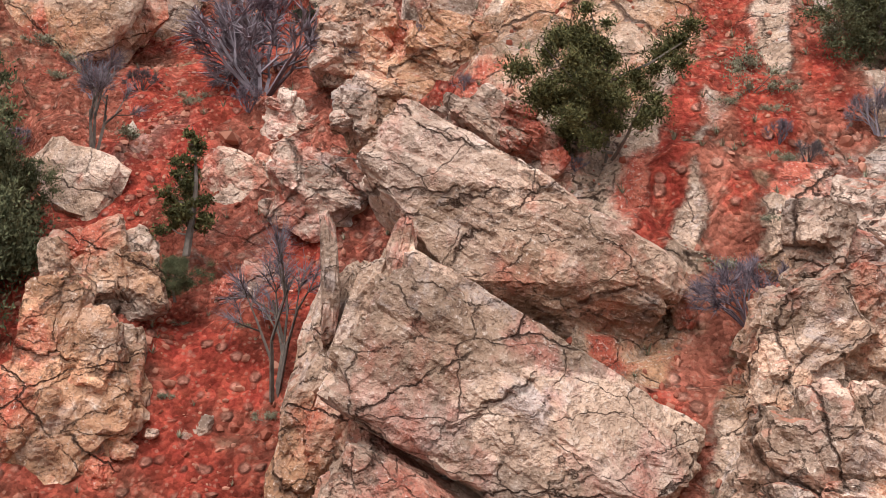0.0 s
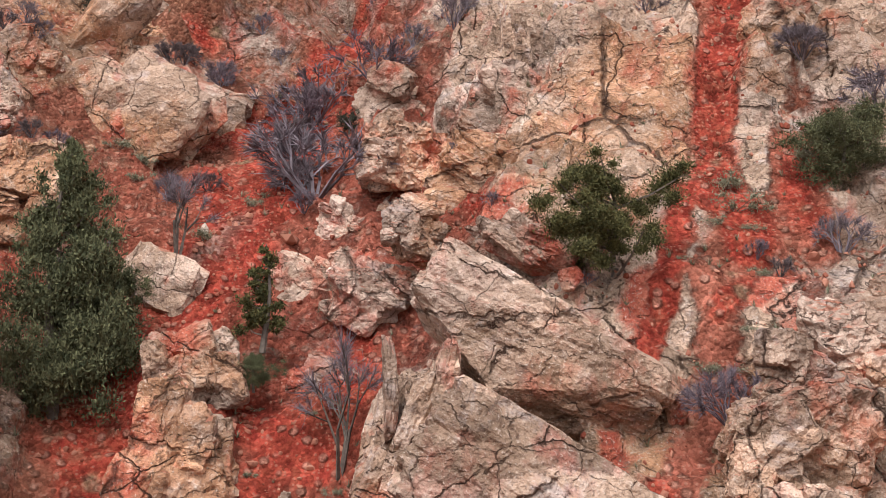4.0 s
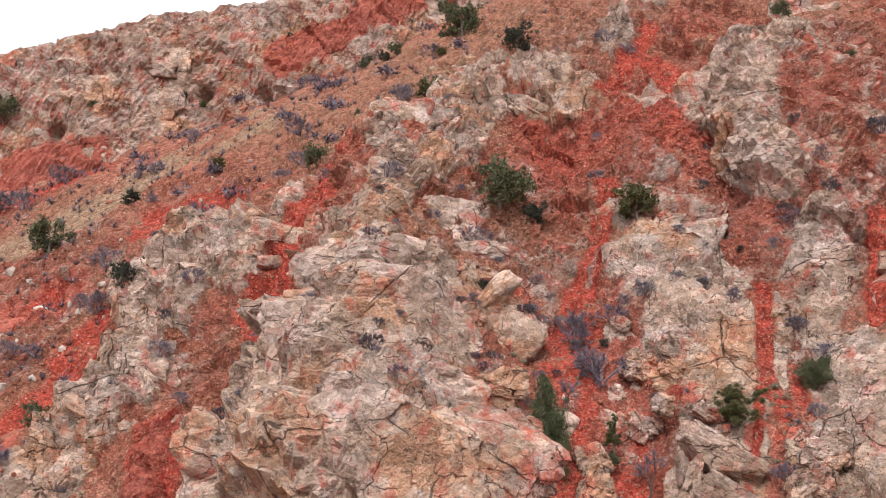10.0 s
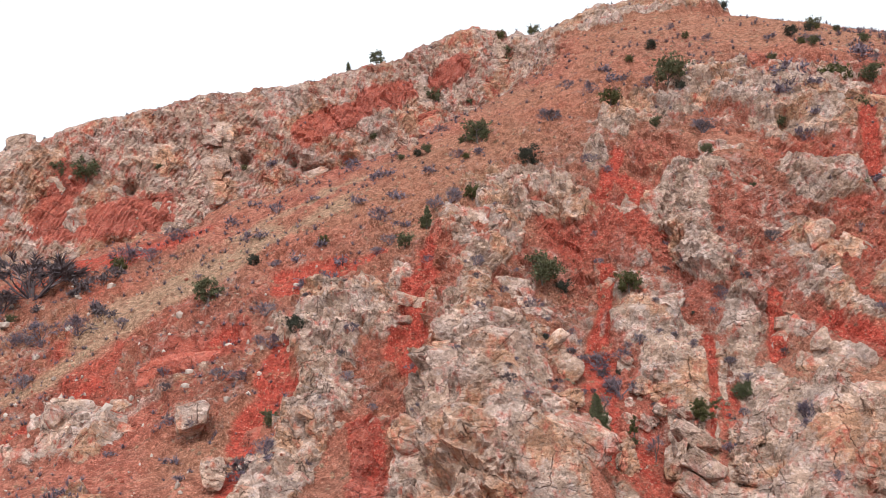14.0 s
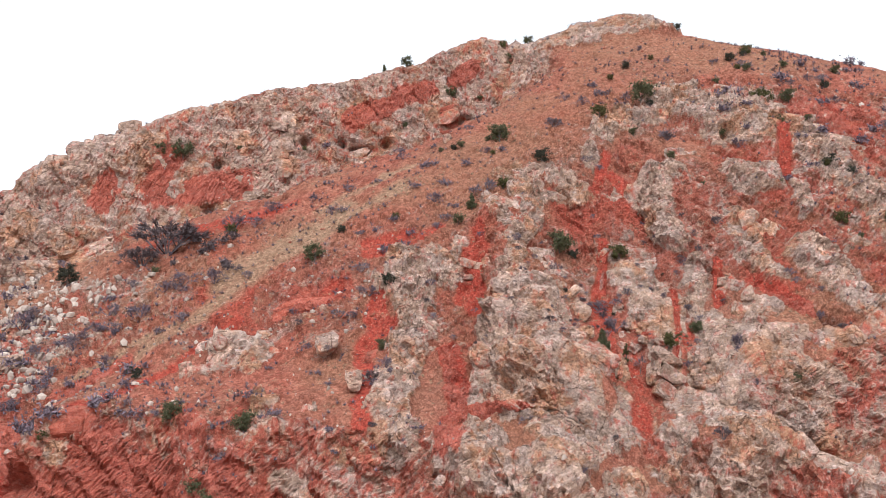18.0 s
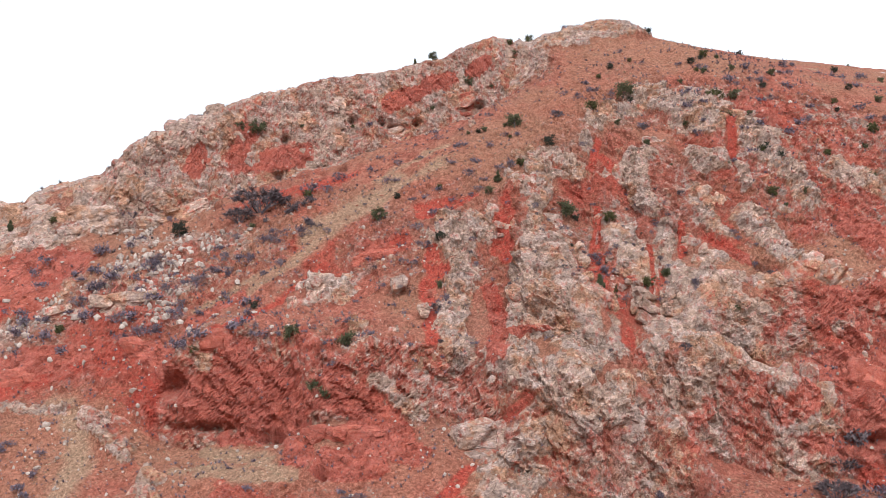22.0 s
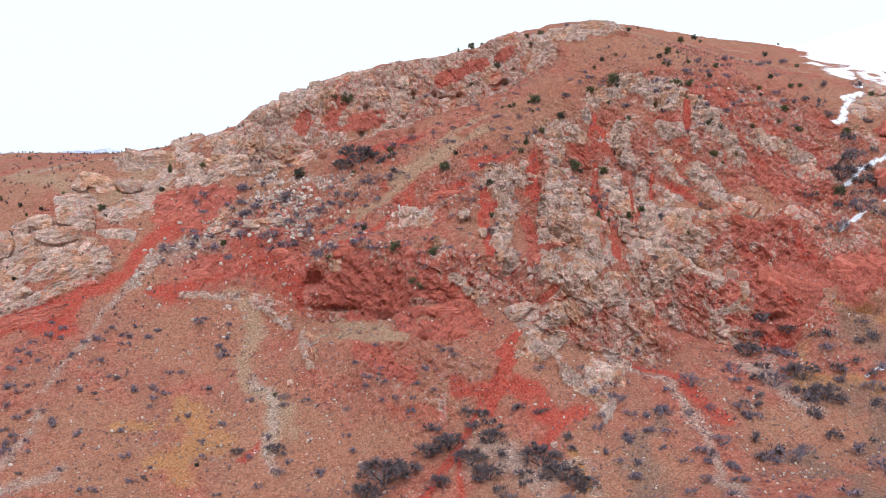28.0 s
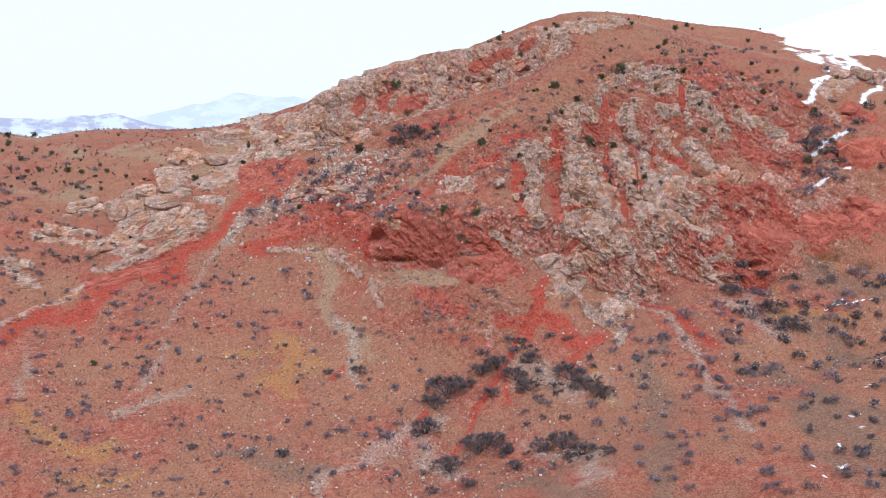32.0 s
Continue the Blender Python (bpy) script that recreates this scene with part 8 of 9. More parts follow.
bush("scrub", -242.8, 223.6, 140.4, 2.0)
bush("scrub", -261.5, 141.6, 101.0, 2.9)
bush("scrub", -286.5, 120.3, 84.7, 2.9)
bush("scrub", -297.7, 114.6, 81.2, 2.8)
bush("scrub", -254.9, 153.5, 110.7, 3.0)
bush("scrub", -256.2, 111.4, 84.2, 2.1)
bush("scrub", -290.2, 146.1, 99.7, 2.4)
bush("scrub", -254.3, 156.4, 112.6, 2.0)
bush("scrub", -282.1, 113.2, 80.4, 2.7)
bush("scrub", -287.0, 225.7, 130.8, 2.6)
bush("scrub", -251.1, 146.4, 108.3, 2.2)
bush("scrub", -285.3, 210.0, 126.5, 2.8)
bush("scrub", -283.4, 252.1, 137.1, 3.4)
bush("scrub", -265.7, 148.2, 102.8, 2.1)
bush("scrub", -279.5, 121.3, 85.3, 2.1)
bush("scrub", -270.3, 258.6, 137.7, 2.7)
bush("scrub", -295.0, 133.0, 92.2, 3.2)
bush("scrub", -293.4, 187.0, 118.6, 3.4)
bush("scrub", -293.5, 128.9, 89.8, 1.9)
bush("scrub", -276.8, 131.0, 91.0, 2.9)
bush("scrub", -255.5, 175.6, 121.3, 2.7)
bush("scrub", -293.9, 110.8, 79.0, 2.7)
bush("scrub", -278.0, 165.1, 109.5, 2.7)
bush("scrub", -278.2, 192.6, 120.5, 3.3)
bush("scrub", -292.3, 114.9, 81.4, 2.5)
bush("thicket", -270.1, 152.9, 103.3, 2.1)
bush("thicket", -278.5, 153.9, 103.9, 2.2)
bush("thicket", -296.2, 199.8, 123.1, 3.2)
bush("thicket", -299.1, 121.4, 85.3, 2.9)
bush("thicket", -251.7, 172.6, 121.8, 2.9)
bush("thicket", -287.4, 122.9, 86.2, 2.5)
bush("thicket", -286.1, 156.5, 105.2, 2.6)
bush("thicket", -290.7, 132.0, 91.6, 2.3)
bush("thicket", -245.3, 119.7, 93.2, 3.2)
bush("thicket", -256.7, 116.7, 87.3, 3.3)
bush("thicket", -297.2, 171.5, 112.4, 3.5)
bush("thicket", -267.5, 120.5, 85.8, 2.6)
bush("thicket", -279.1, 128.1, 89.3, 2.4)
bush("thicket", -275.2, 128.3, 89.4, 2.6)
bush("thicket", -256.4, 166.9, 117.0, 2.4)
bush("thicket", -237.2, 148.9, 115.5, 2.3)
bush("thicket", -296.2, 191.0, 120.0, 2.8)
bush("thicket", -263.2, 120.5, 87.4, 3.4)
bush("thicket", -276.8, 151.1, 102.4, 2.7)
bush("thicket", -272.0, 126.4, 88.3, 2.6)
bush("thicket", -255.7, 117.8, 88.4, 2.6)
bush("thicket", -275.3, 189.1, 119.3, 3.2)
bush("thicket", -251.1, 128.8, 97.2, 2.4)
bush("thicket", -254.1, 158.7, 113.9, 3.3)
bush("scrub", -194.2, 78.3, 76.5, 2.4)
bush("scrub", -225.1, 86.8, 76.6, 2.6)
bush("scrub", -235.7, 76.6, 68.0, 2.5)
bush("scrub", -248.2, 80.4, 67.3, 2.2)
bush("scrub", -231.0, 85.4, 74.5, 2.2)
bush("scrub", -229.0, 75.4, 68.7, 2.1)
bush("scrub", -245.1, 81.4, 68.6, 2.2)
bush("scrub", -219.1, 89.7, 79.7, 2.5)
bush("scrub", -216.6, 75.1, 70.8, 2.6)
bush("scrub", -249.4, 90.3, 73.0, 1.9)
bush("scrub", -231.9, 79.8, 70.8, 2.5)
bush("scrub", -238.4, 74.5, 66.1, 2.6)
bush("scrub", -196.2, 75.5, 74.3, 2.4)
bush("scrub", -222.6, 93.9, 81.8, 2.1)
bush("scrub", -200.0, 84.4, 79.3, 2.3)
bush("scrub", -211.6, 80.5, 75.0, 2.4)
bush("scrub", -108.6, 21.7, 76.5, 1.8)
bush("scrub", -116.8, 7.0, 62.4, 2.3)
bush("scrub", -89.1, 5.7, 76.7, 1.9)
bush("scrub", -104.9, -11.3, 56.2, 2.7)
bush("scrub", -96.1, 1.4, 69.6, 2.3)
bush("scrub", -110.5, 5.1, 64.4, 2.2)
bush("scrub", -103.8, -7.4, 59.4, 1.8)
bush("scrub", -95.3, -0.1, 69.0, 2.5)
bush("scrub", -95.5, -8.7, 62.9, 2.0)
bush("scrub", -110.3, 10.5, 68.1, 1.9)
bush("scrub", -136.8, 14.6, 58.2, 2.2)
bush("scrub", -117.6, 18.9, 69.8, 2.4)
bush("scrub", -113.7, -1.4, 58.4, 2.0)
bush("scrub", -111.4, 8.3, 66.0, 1.8)
bush("scrub", -100.2, -3.8, 63.8, 2.2)
bush("scrub", -115.7, 10.7, 65.4, 2.2)
bush("thicket", -99.8, -76.9, 25.2, 2.7)
bush("thicket", -65.3, -36.4, 58.9, 2.9)
bush("thicket", -85.5, -74.2, 32.2, 2.2)
bush("thicket", -95.5, -49.0, 39.2, 3.8)
bush("thicket", -99.1, -24.0, 51.0, 2.8)
bush("thicket", -100.9, -66.4, 29.1, 2.8)
bush("thicket", -73.7, -48.2, 49.2, 2.9)
bush("thicket", -77.6, -62.1, 40.8, 3.1)
bush("thicket", -83.3, -31.1, 54.5, 3.3)
bush("thicket", -102.2, -22.2, 50.6, 3.8)
bush("thicket", -100.0, -102.5, 23.8, 3.3)
bush("thicket", -87.4, -36.5, 49.4, 2.6)
bush("thicket", -112.9, -74.2, 21.2, 2.8)
bush("thicket", -90.5, -59.1, 36.8, 2.3)
bush("thicket", -72.5, -31.7, 59.0, 3.6)
bush("thicket", -115.2, -76.4, 19.5, 3.2)
bush("thicket", -80.6, -34.8, 53.6, 2.7)
bush("thicket", -112.4, -76.1, 20.6, 3.0)
bush("thicket", -89.9, -56.0, 38.5, 2.8)
bush("thicket", -83.1, -60.8, 39.2, 3.2)
bush("thicket", -86.5, -72.7, 32.4, 2.4)
bush("thicket", -63.1, -50.0, 52.0, 3.3)
bush("thicket", -96.2, -113.0, 25.3, 2.5)
bush("thicket", -93.1, -67.9, 31.8, 2.5)
bush("thicket", -97.6, -60.5, 33.0, 2.5)
bush("thicket", -101.0, -105.9, 23.4, 1.9)
bush("thicket", -69.6, -71.9, 39.1, 3.7)
bush("thicket", -90.4, -55.1, 38.7, 2.2)
bush("thicket", -89.0, -23.1, 56.7, 3.4)
bush("thicket", -81.5, -56.7, 41.8, 4.0)
bush("thicket", -63.4, -55.7, 49.0, 2.8)
bush("thicket", -96.6, -30.5, 48.4, 3.6)
bush("thicket", -99.4, -103.6, 24.1, 2.9)
bush("thicket", -108.0, -81.6, 20.7, 2.1)
bush("thicket", -84.4, -46.1, 45.7, 3.7)
bush("thicket", -88.6, -29.9, 52.7, 4.2)
bush("scrub", -34.8, -66.5, 49.5, 2.3)
bush("scrub", -41.6, -40.9, 62.6, 2.7)
bush("scrub", -44.8, -58.6, 52.1, 3.3)
bush("scrub", -37.1, -58.8, 53.3, 2.7)
bush("scrub", -54.0, -61.5, 48.6, 2.6)
bush("scrub", -30.5, -59.7, 53.7, 2.6)
bush("scrub", -51.6, -51.6, 54.4, 2.9)
bush("scrub", -37.5, -49.1, 58.6, 2.5)
bush("scrub", -26.7, -50.6, 59.2, 3.3)
bush("scrub", -35.2, -58.5, 53.7, 2.4)
bush("scrub", -46.6, -38.6, 63.0, 3.4)
bush("scrub", -40.1, -26.0, 70.6, 2.5)
bush("scrub", -47.8, -47.6, 57.4, 2.3)
bush("scrub", -33.0, -52.1, 57.6, 2.9)
bush("thicket", 160.1, 37.3, 168.4, 5.7)
bush("thicket", 117.9, 17.5, 146.8, 4.9)
bush("thicket", 106.0, 9.8, 136.3, 2.8)
bush("thicket", 128.8, 24.8, 155.5, 3.0)
bush("thicket", 109.8, -2.4, 126.6, 4.5)
bush("thicket", 112.0, 22.6, 150.1, 4.9)
bush("thicket", 129.8, 6.9, 141.1, 4.9)
bush("thicket", 110.7, 13.3, 141.0, 4.0)
bush("thicket", 121.6, 32.3, 160.8, 5.5)
bush("thicket", 142.7, 24.6, 157.6, 5.6)
bush("thicket", 133.5, 20.4, 152.7, 4.6)
bush("thicket", 163.7, 78.4, 190.8, 4.4)
bush("thicket", 94.7, 6.1, 129.0, 4.6)
bush("thicket", 121.2, 53.8, 178.9, 3.0)
bush("thicket", 132.3, 6.6, 141.6, 3.6)
bush("thicket", 119.7, 46.7, 173.2, 4.5)
bush("thicket", 137.4, 73.8, 190.3, 3.8)
bush("thicket", 196.3, 63.9, 184.1, 5.2)
bush("thicket", 132.2, -5.4, 132.4, 4.4)
bush("thicket", 114.7, 12.8, 141.8, 5.1)
bush("thicket", 118.0, 24.6, 153.3, 4.2)
bush("thicket", 84.6, 13.9, 133.5, 4.9)
bush("thicket", 181.5, 58.2, 181.3, 3.7)
bush("thicket", 140.4, 42.8, 170.9, 3.3)
bush("thicket", 113.4, 54.2, 179.3, 3.3)
bush("thicket", 110.0, 3.6, 132.0, 2.8)
bush("thicket", 82.7, 8.2, 127.0, 2.6)
bush("thicket", 99.2, 16.8, 141.1, 4.3)
bush("thicket", 103.0, 2.1, 128.2, 2.9)
bush("thicket", 116.5, 4.8, 135.3, 5.1)
plant("far", 59.3, 90.0, 203.3, 2.0)
plant("far", 120.3, 67.5, 188.6, 2.5)
plant("far", 62.4, 35.1, 151.8, 2.8)
plant("far", 55.0, 34.7, 148.9, 2.1)
plant("far", 161.1, 153.1, 214.6, 3.3)
plant("far", 76.0, 42.9, 164.3, 2.6)
plant("far", 155.7, 116.3, 203.8, 2.8)
plant("far", 38.1, 65.3, 178.7, 2.7)
plant("far", 89.9, 56.3, 180.6, 2.0)
plant("far", 92.6, 61.5, 185.4, 2.6)
plant("far", 58.1, 58.9, 177.8, 2.0)
plant("far", 78.7, 76.6, 196.6, 3.1)
plant("far", 71.7, 71.4, 192.3, 2.7)
plant("far", 52.7, 81.7, 197.0, 2.0)
plant("far", 49.8, 63.6, 180.4, 1.9)
plant("far", 90.9, 44.2, 168.5, 2.3)
plant("far", 54.1, 87.6, 201.2, 3.1)
plant("far", 56.4, 48.2, 165.2, 2.3)
plant("far", 53.3, 78.8, 195.0, 2.5)
bush("scrub", 157.6, 131.1, 208.1, 3.3)
bush("scrub", 81.9, 70.5, 192.4, 2.0)
bush("scrub", 68.4, 51.8, 172.5, 3.2)
bush("scrub", 73.0, 53.8, 175.7, 3.0)
bush("scrub", 81.3, 59.2, 182.6, 2.3)
bush("scrub", 96.9, 40.2, 165.2, 2.4)
bush("scrub", 105.1, 51.5, 177.0, 2.2)
bush("scrub", 42.2, 67.9, 182.7, 3.2)
bush("scrub", 99.7, 52.8, 178.0, 2.5)
bush("scrub", 29.5, 81.4, 190.5, 2.0)
bush("scrub", 121.0, 110.5, 204.4, 2.1)
bush("scrub", 146.2, 128.1, 207.0, 3.4)
bush("scrub", 99.7, 59.6, 184.0, 2.9)
bush("scrub", 60.5, 73.2, 192.0, 3.5)
bush("scrub", 117.7, 51.2, 176.9, 2.4)
bush("scrub", 120.8, 102.5, 202.5, 2.3)
bush("scrub", 90.9, 87.8, 202.3, 3.0)
bush("scrub", 114.5, 76.5, 194.2, 2.7)
bush("scrub", 59.7, 56.6, 175.6, 3.6)
bush("scrub", -112.4, 82.6, 117.3, 2.4)
bush("scrub", -140.1, 115.2, 123.9, 3.5)
bush("scrub", -124.3, 98.8, 121.3, 3.9)
bush("scrub", -127.8, 103.6, 122.8, 2.5)
bush("scrub", -101.1, 67.0, 118.1, 2.4)
bush("scrub", -143.0, 107.8, 116.5, 3.7)
bush("scrub", -164.2, 109.7, 106.6, 3.0)
bush("scrub", -106.1, 55.9, 110.5, 4.1)
bush("scrub", -149.1, 112.5, 116.5, 2.8)
bush("scrub", -118.6, 62.9, 111.2, 3.1)
bush("scrub", -136.6, 130.6, 135.9, 4.6)
bush("scrub", -161.0, 117.9, 114.3, 4.3)
bush("scrub", -133.1, 118.3, 130.3, 3.2)
bush("scrub", -120.0, 62.7, 108.7, 2.9)
bush("scrub", -127.4, 100.6, 120.8, 2.7)
bush("scrub", -156.5, 113.7, 113.4, 3.0)
bush("scrub", -156.8, 128.5, 124.8, 2.8)
bush("scrub", -140.3, 123.2, 129.7, 3.8)
bush("scrub", -135.0, 113.4, 125.6, 4.0)
bush("scrub", -131.7, 97.6, 115.8, 4.0)
bush("scrub", -161.0, 112.7, 110.4, 4.0)
bush("scrub", -99.7, 74.6, 120.8, 3.7)
bush("scrub", -144.4, 122.1, 126.7, 2.5)
bush("scrub", -157.8, 134.3, 128.9, 3.0)
bush("scrub", -138.5, 132.5, 136.1, 2.4)
bush("scrub", -100.0, 53.3, 114.1, 2.8)
bush("scrub", -146.5, 125.9, 128.5, 3.0)
bush("scrub", -162.1, 120.7, 116.0, 3.1)
bush("scrub", -155.4, 106.2, 108.3, 4.1)
bush("scrub", -124.6, 86.3, 111.7, 3.4)
bush("scrub", -150.8, 98.3, 105.0, 3.5)
bush("scrub", -153.8, 135.5, 131.9, 3.3)
bush("scrub", -115.3, 59.6, 109.8, 4.3)
bush("scrub", -120.7, 64.0, 109.4, 3.7)
bush("scrub", -95.7, 49.6, 113.7, 1.7)
bush("scrub", -117.7, 103.1, 128.7, 2.0)
bush("scrub", -119.0, 87.0, 115.8, 2.4)
bush("scrub", -121.7, 110.9, 132.1, 2.1)
bush("scrub", -129.2, 150.8, 147.1, 2.5)
bush("scrub", -116.8, 89.2, 118.7, 2.2)
bush("scrub", -115.4, 98.1, 126.4, 2.0)
bush("scrub", -99.4, 94.5, 133.4, 2.4)
bush("scrub", -102.4, 90.1, 128.3, 1.8)
bush("scrub", -105.6, 59.6, 116.9, 1.3)
bush("scrub", -93.4, 61.8, 119.5, 1.4)
bush("scrub", -128.0, 108.4, 126.3, 1.6)
bush("scrub", -93.3, 83.2, 128.9, 1.8)
bush("scrub", -128.4, 110.1, 127.3, 2.3)
bush("scrub", -106.5, 57.2, 114.2, 2.0)
bush("scrub", -102.1, 91.1, 129.2, 2.0)
bush("scrub", -106.7, 57.2, 113.8, 2.1)
bush("scrub", -125.4, 131.4, 141.5, 2.6)
bush("scrub", -117.4, 107.7, 132.3, 1.7)
bush("scrub", -128.4, 129.0, 138.5, 2.6)
bush("scrub", -105.3, 93.3, 128.9, 2.2)
bush("scrub", -103.0, 103.4, 137.9, 1.5)
bush("thicket", -91.5, 121.1, 154.5, 2.8)
bush("thicket", -89.3, 103.7, 145.8, 1.9)
bush("thicket", -81.2, 102.1, 149.2, 2.3)
bush("thicket", -77.9, 92.6, 144.4, 2.6)
bush("thicket", -75.6, 90.1, 144.0, 1.8)
bush("thicket", -83.3, 101.2, 147.4, 2.5)
bush("thicket", -78.0, 101.6, 150.5, 2.7)
bush("thicket", -74.6, 101.1, 152.0, 2.8)
bush("thicket", -80.5, 100.8, 148.7, 3.1)
bush("thicket", -90.7, 112.6, 150.8, 3.0)
bush("thicket", -77.3, 91.2, 143.8, 2.2)
bush("thicket", -83.7, 106.5, 150.8, 3.0)
bush("scrub", -38.3, 71.1, 152.3, 1.9)
bush("scrub", -44.7, 78.0, 153.3, 1.8)
bush("scrub", -33.0, 85.5, 164.0, 1.8)
bush("scrub", -41.0, 76.2, 154.2, 1.8)
bush("scrub", -28.5, 93.1, 170.4, 2.1)
bush("scrub", -30.1, 110.8, 177.2, 1.9)
bush("scrub", -48.6, 80.8, 152.9, 1.4)
bush("scrub", -49.7, 109.9, 167.6, 1.5)
bush("scrub", -23.2, 104.6, 178.3, 1.5)
bush("scrub", -39.6, 97.9, 167.2, 1.5)
bush("scrub", -26.8, 92.9, 171.2, 2.2)
bush("scrub", -43.8, 143.5, 175.1, 2.3)
bush("scrub", -52.0, 94.4, 159.2, 2.0)
bush("scrub", -42.9, 67.8, 147.6, 1.6)
bush("scrub", -43.4, 70.4, 149.1, 2.0)
bush("scrub", -12.0, 84.6, 174.4, 1.9)
bush("scrub", -53.8, 104.8, 163.9, 2.1)
bush("scrub", -20.3, 84.3, 170.0, 1.8)
bush("scrub", -49.7, 92.3, 159.2, 1.8)
bush("scrub", -27.6, 80.5, 163.9, 2.3)
bush("scrub", -40.5, 66.5, 148.0, 1.9)
bush("scrub", -28.0, 71.3, 157.8, 2.0)
bush("scrub", -50.8, 16.6, 111.9, 1.5)
bush("scrub", -54.5, 19.4, 109.4, 1.2)
bush("scrub", -78.4, 40.9, 117.0, 1.1)
bush("scrub", -58.7, 19.9, 105.1, 1.2)
bush("scrub", -63.7, 38.1, 120.1, 1.2)
bush("scrub", -74.6, 30.4, 106.0, 1.1)
bush("scrub", -55.5, 31.2, 117.8, 1.1)
bush("scrub", -55.6, 31.8, 118.0, 1.2)
bush("scrub", -52.5, 32.0, 119.1, 1.1)
bush("scrub", -83.7, 36.8, 112.7, 1.4)
bush("scrub", -85.6, 36.4, 111.8, 1.3)
bush("scrub", -74.8, 31.2, 109.5, 1.6)
bush("scrub", -90.9, 47.6, 115.5, 1.5)
bush("scrub", -53.9, 36.6, 120.9, 1.4)
bush("scrub", -75.6, 35.4, 112.3, 1.1)
bush("scrub", -78.0, 40.2, 116.4, 1.4)
bush("scrub", -84.7, 33.4, 103.6, 1.6)
bush("scrub", -56.4, 28.0, 116.2, 1.4)
bush("scrub", -65.2, 45.9, 120.6, 1.2)
bush("scrub", -76.8, 35.0, 111.7, 1.1)
bush("scrub", -73.0, 52.5, 121.6, 1.2)
bush("scrub", -65.9, 24.2, 108.4, 1.6)
bush("scrub", -65.1, 23.5, 107.2, 1.4)
bush("scrub", -89.7, 43.0, 106.7, 1.2)
bush("scrub", 45.9, 49.8, 163.9, 2.2)
bush("scrub", 80.4, 71.3, 193.0, 2.1)
bush("scrub", 39.6, 64.7, 178.6, 2.4)
bush("scrub", 15.9, 90.7, 191.7, 2.0)
bush("scrub", 56.8, 83.7, 199.2, 2.1)
bush("scrub", 88.1, 80.8, 199.1, 1.6)
bush("scrub", 39.8, 65.4, 179.4, 2.4)
bush("scrub", 64.8, 63.6, 184.1, 2.2)
bush("scrub", 42.1, 60.0, 174.3, 1.7)
bush("scrub", 97.9, 91.6, 208.0, 1.9)
bush("scrub", 53.2, 49.3, 165.5, 2.2)
bush("scrub", 71.2, 82.1, 199.7, 1.9)
bush("scrub", 44.2, 63.6, 178.9, 1.9)
bush("scrub", 70.7, 80.9, 198.9, 1.9)
bush("scrub", 30.5, 139.9, 219.3, 2.6)
bush("scrub", 50.0, 88.7, 201.2, 1.6)
bush("scrub", 52.3, 53.8, 170.4, 1.7)
bush("scrub", 16.1, 87.6, 189.8, 2.5)
bush("scrub", 73.3, 77.2, 196.7, 1.9)
bush("scrub", 18.8, 80.2, 185.6, 1.5)
bush("scrub", 83.8, 78.5, 197.9, 1.8)
plant("far", -68.9, 143.2, 179.1, 1.8)
plant("far", -54.0, 145.1, 181.7, 2.2)
plant("far", -50.3, 144.6, 180.1, 1.6)
plant("far", -18.7, 94.0, 175.9, 2.2)
plant("far", -54.2, 145.7, 186.8, 2.3)
plant("far", -67.2, 142.9, 177.4, 2.3)
plant("far", -64.4, 144.6, 186.2, 2.7)
plant("far", -12.9, 91.5, 177.7, 1.6)
plant("far", -21.7, 140.0, 189.3, 2.2)
plant("far", -20.5, 95.6, 175.8, 1.9)
plant("far", -13.5, 85.0, 173.8, 1.6)
plant("far", 0.2, 136.9, 196.7, 1.7)
plant("fine_dark", -23.6, 36.9, 142.2, 1.64)
plant("fine_dark", -44.6, 61.3, 144.6, 1.81)
plant("fine_lilac", -28.1, 30.4, 132.8, 1.59)
plant("fine_dark", -22.1, 18.9, 126.4, 1.37)
plant("fine_dark", -23.3, 23.6, 132.9, 1.06)
plant("fine_lilac", -20.6, 22.4, 131.1, 1.11)
plant("fine_dark", -21.8, 25.5, 133.7, 1.00)
plant("fine_dark", -31.3, 34.2, 131.4, 1.16)
plant("fine_lilac", -23.3, 20.4, 130.0, 0.83)
plant("fine_dark", -14.8, 30.9, 132.4, 1.07)
plant("fine_dark", -16.2, 34.3, 136.2, 1.03)
plant("fine_lilac", -9.5, 39.8, 138.0, 1.34)
plant("fine_dark", -17.8, 45.9, 148.6, 1.60)
plant("fine_dark", -22.5, 41.8, 146.6, 1.41)
plant("fine_lilac", -32.5, 69.2, 156.5, 2.26)
plant("fine_dark", -18.7, 30.8, 134.7, 0.88)
plant("fine_dark", 7.6, 45.9, 149.6, 1.66)
plant("fine_lilac", -0.3, 54.2, 156.1, 1.39)
plant("fine_dark", -1.5, 49.5, 150.4, 1.43)
plant("fine_dark", -10.4, 36.8, 135.4, 0.96)
plant("fine_lilac", 4.2, 35.4, 138.7, 1.19)
plant("fine_dark", 6.0, 32.7, 136.2, 1.26)
plant("fine_dark", 10.4, 30.7, 134.2, 1.55)
plant("fine_lilac", -2.1, 37.1, 137.5, 1.30)
plant("fine_dark", -13.9, 38.0, 139.0, 1.20)
plant("fine_dark", -18.2, 39.2, 142.1, 1.23)
plant("fine_lilac", -15.4, 31.4, 133.2, 0.79)
plant("fine_dark", -14.6, 29.7, 131.2, 0.76)
plant("fine_dark", -14.2, 25.4, 128.0, 0.71)
plant("fine_lilac", -38.6, 35.9, 128.0, 1.55)
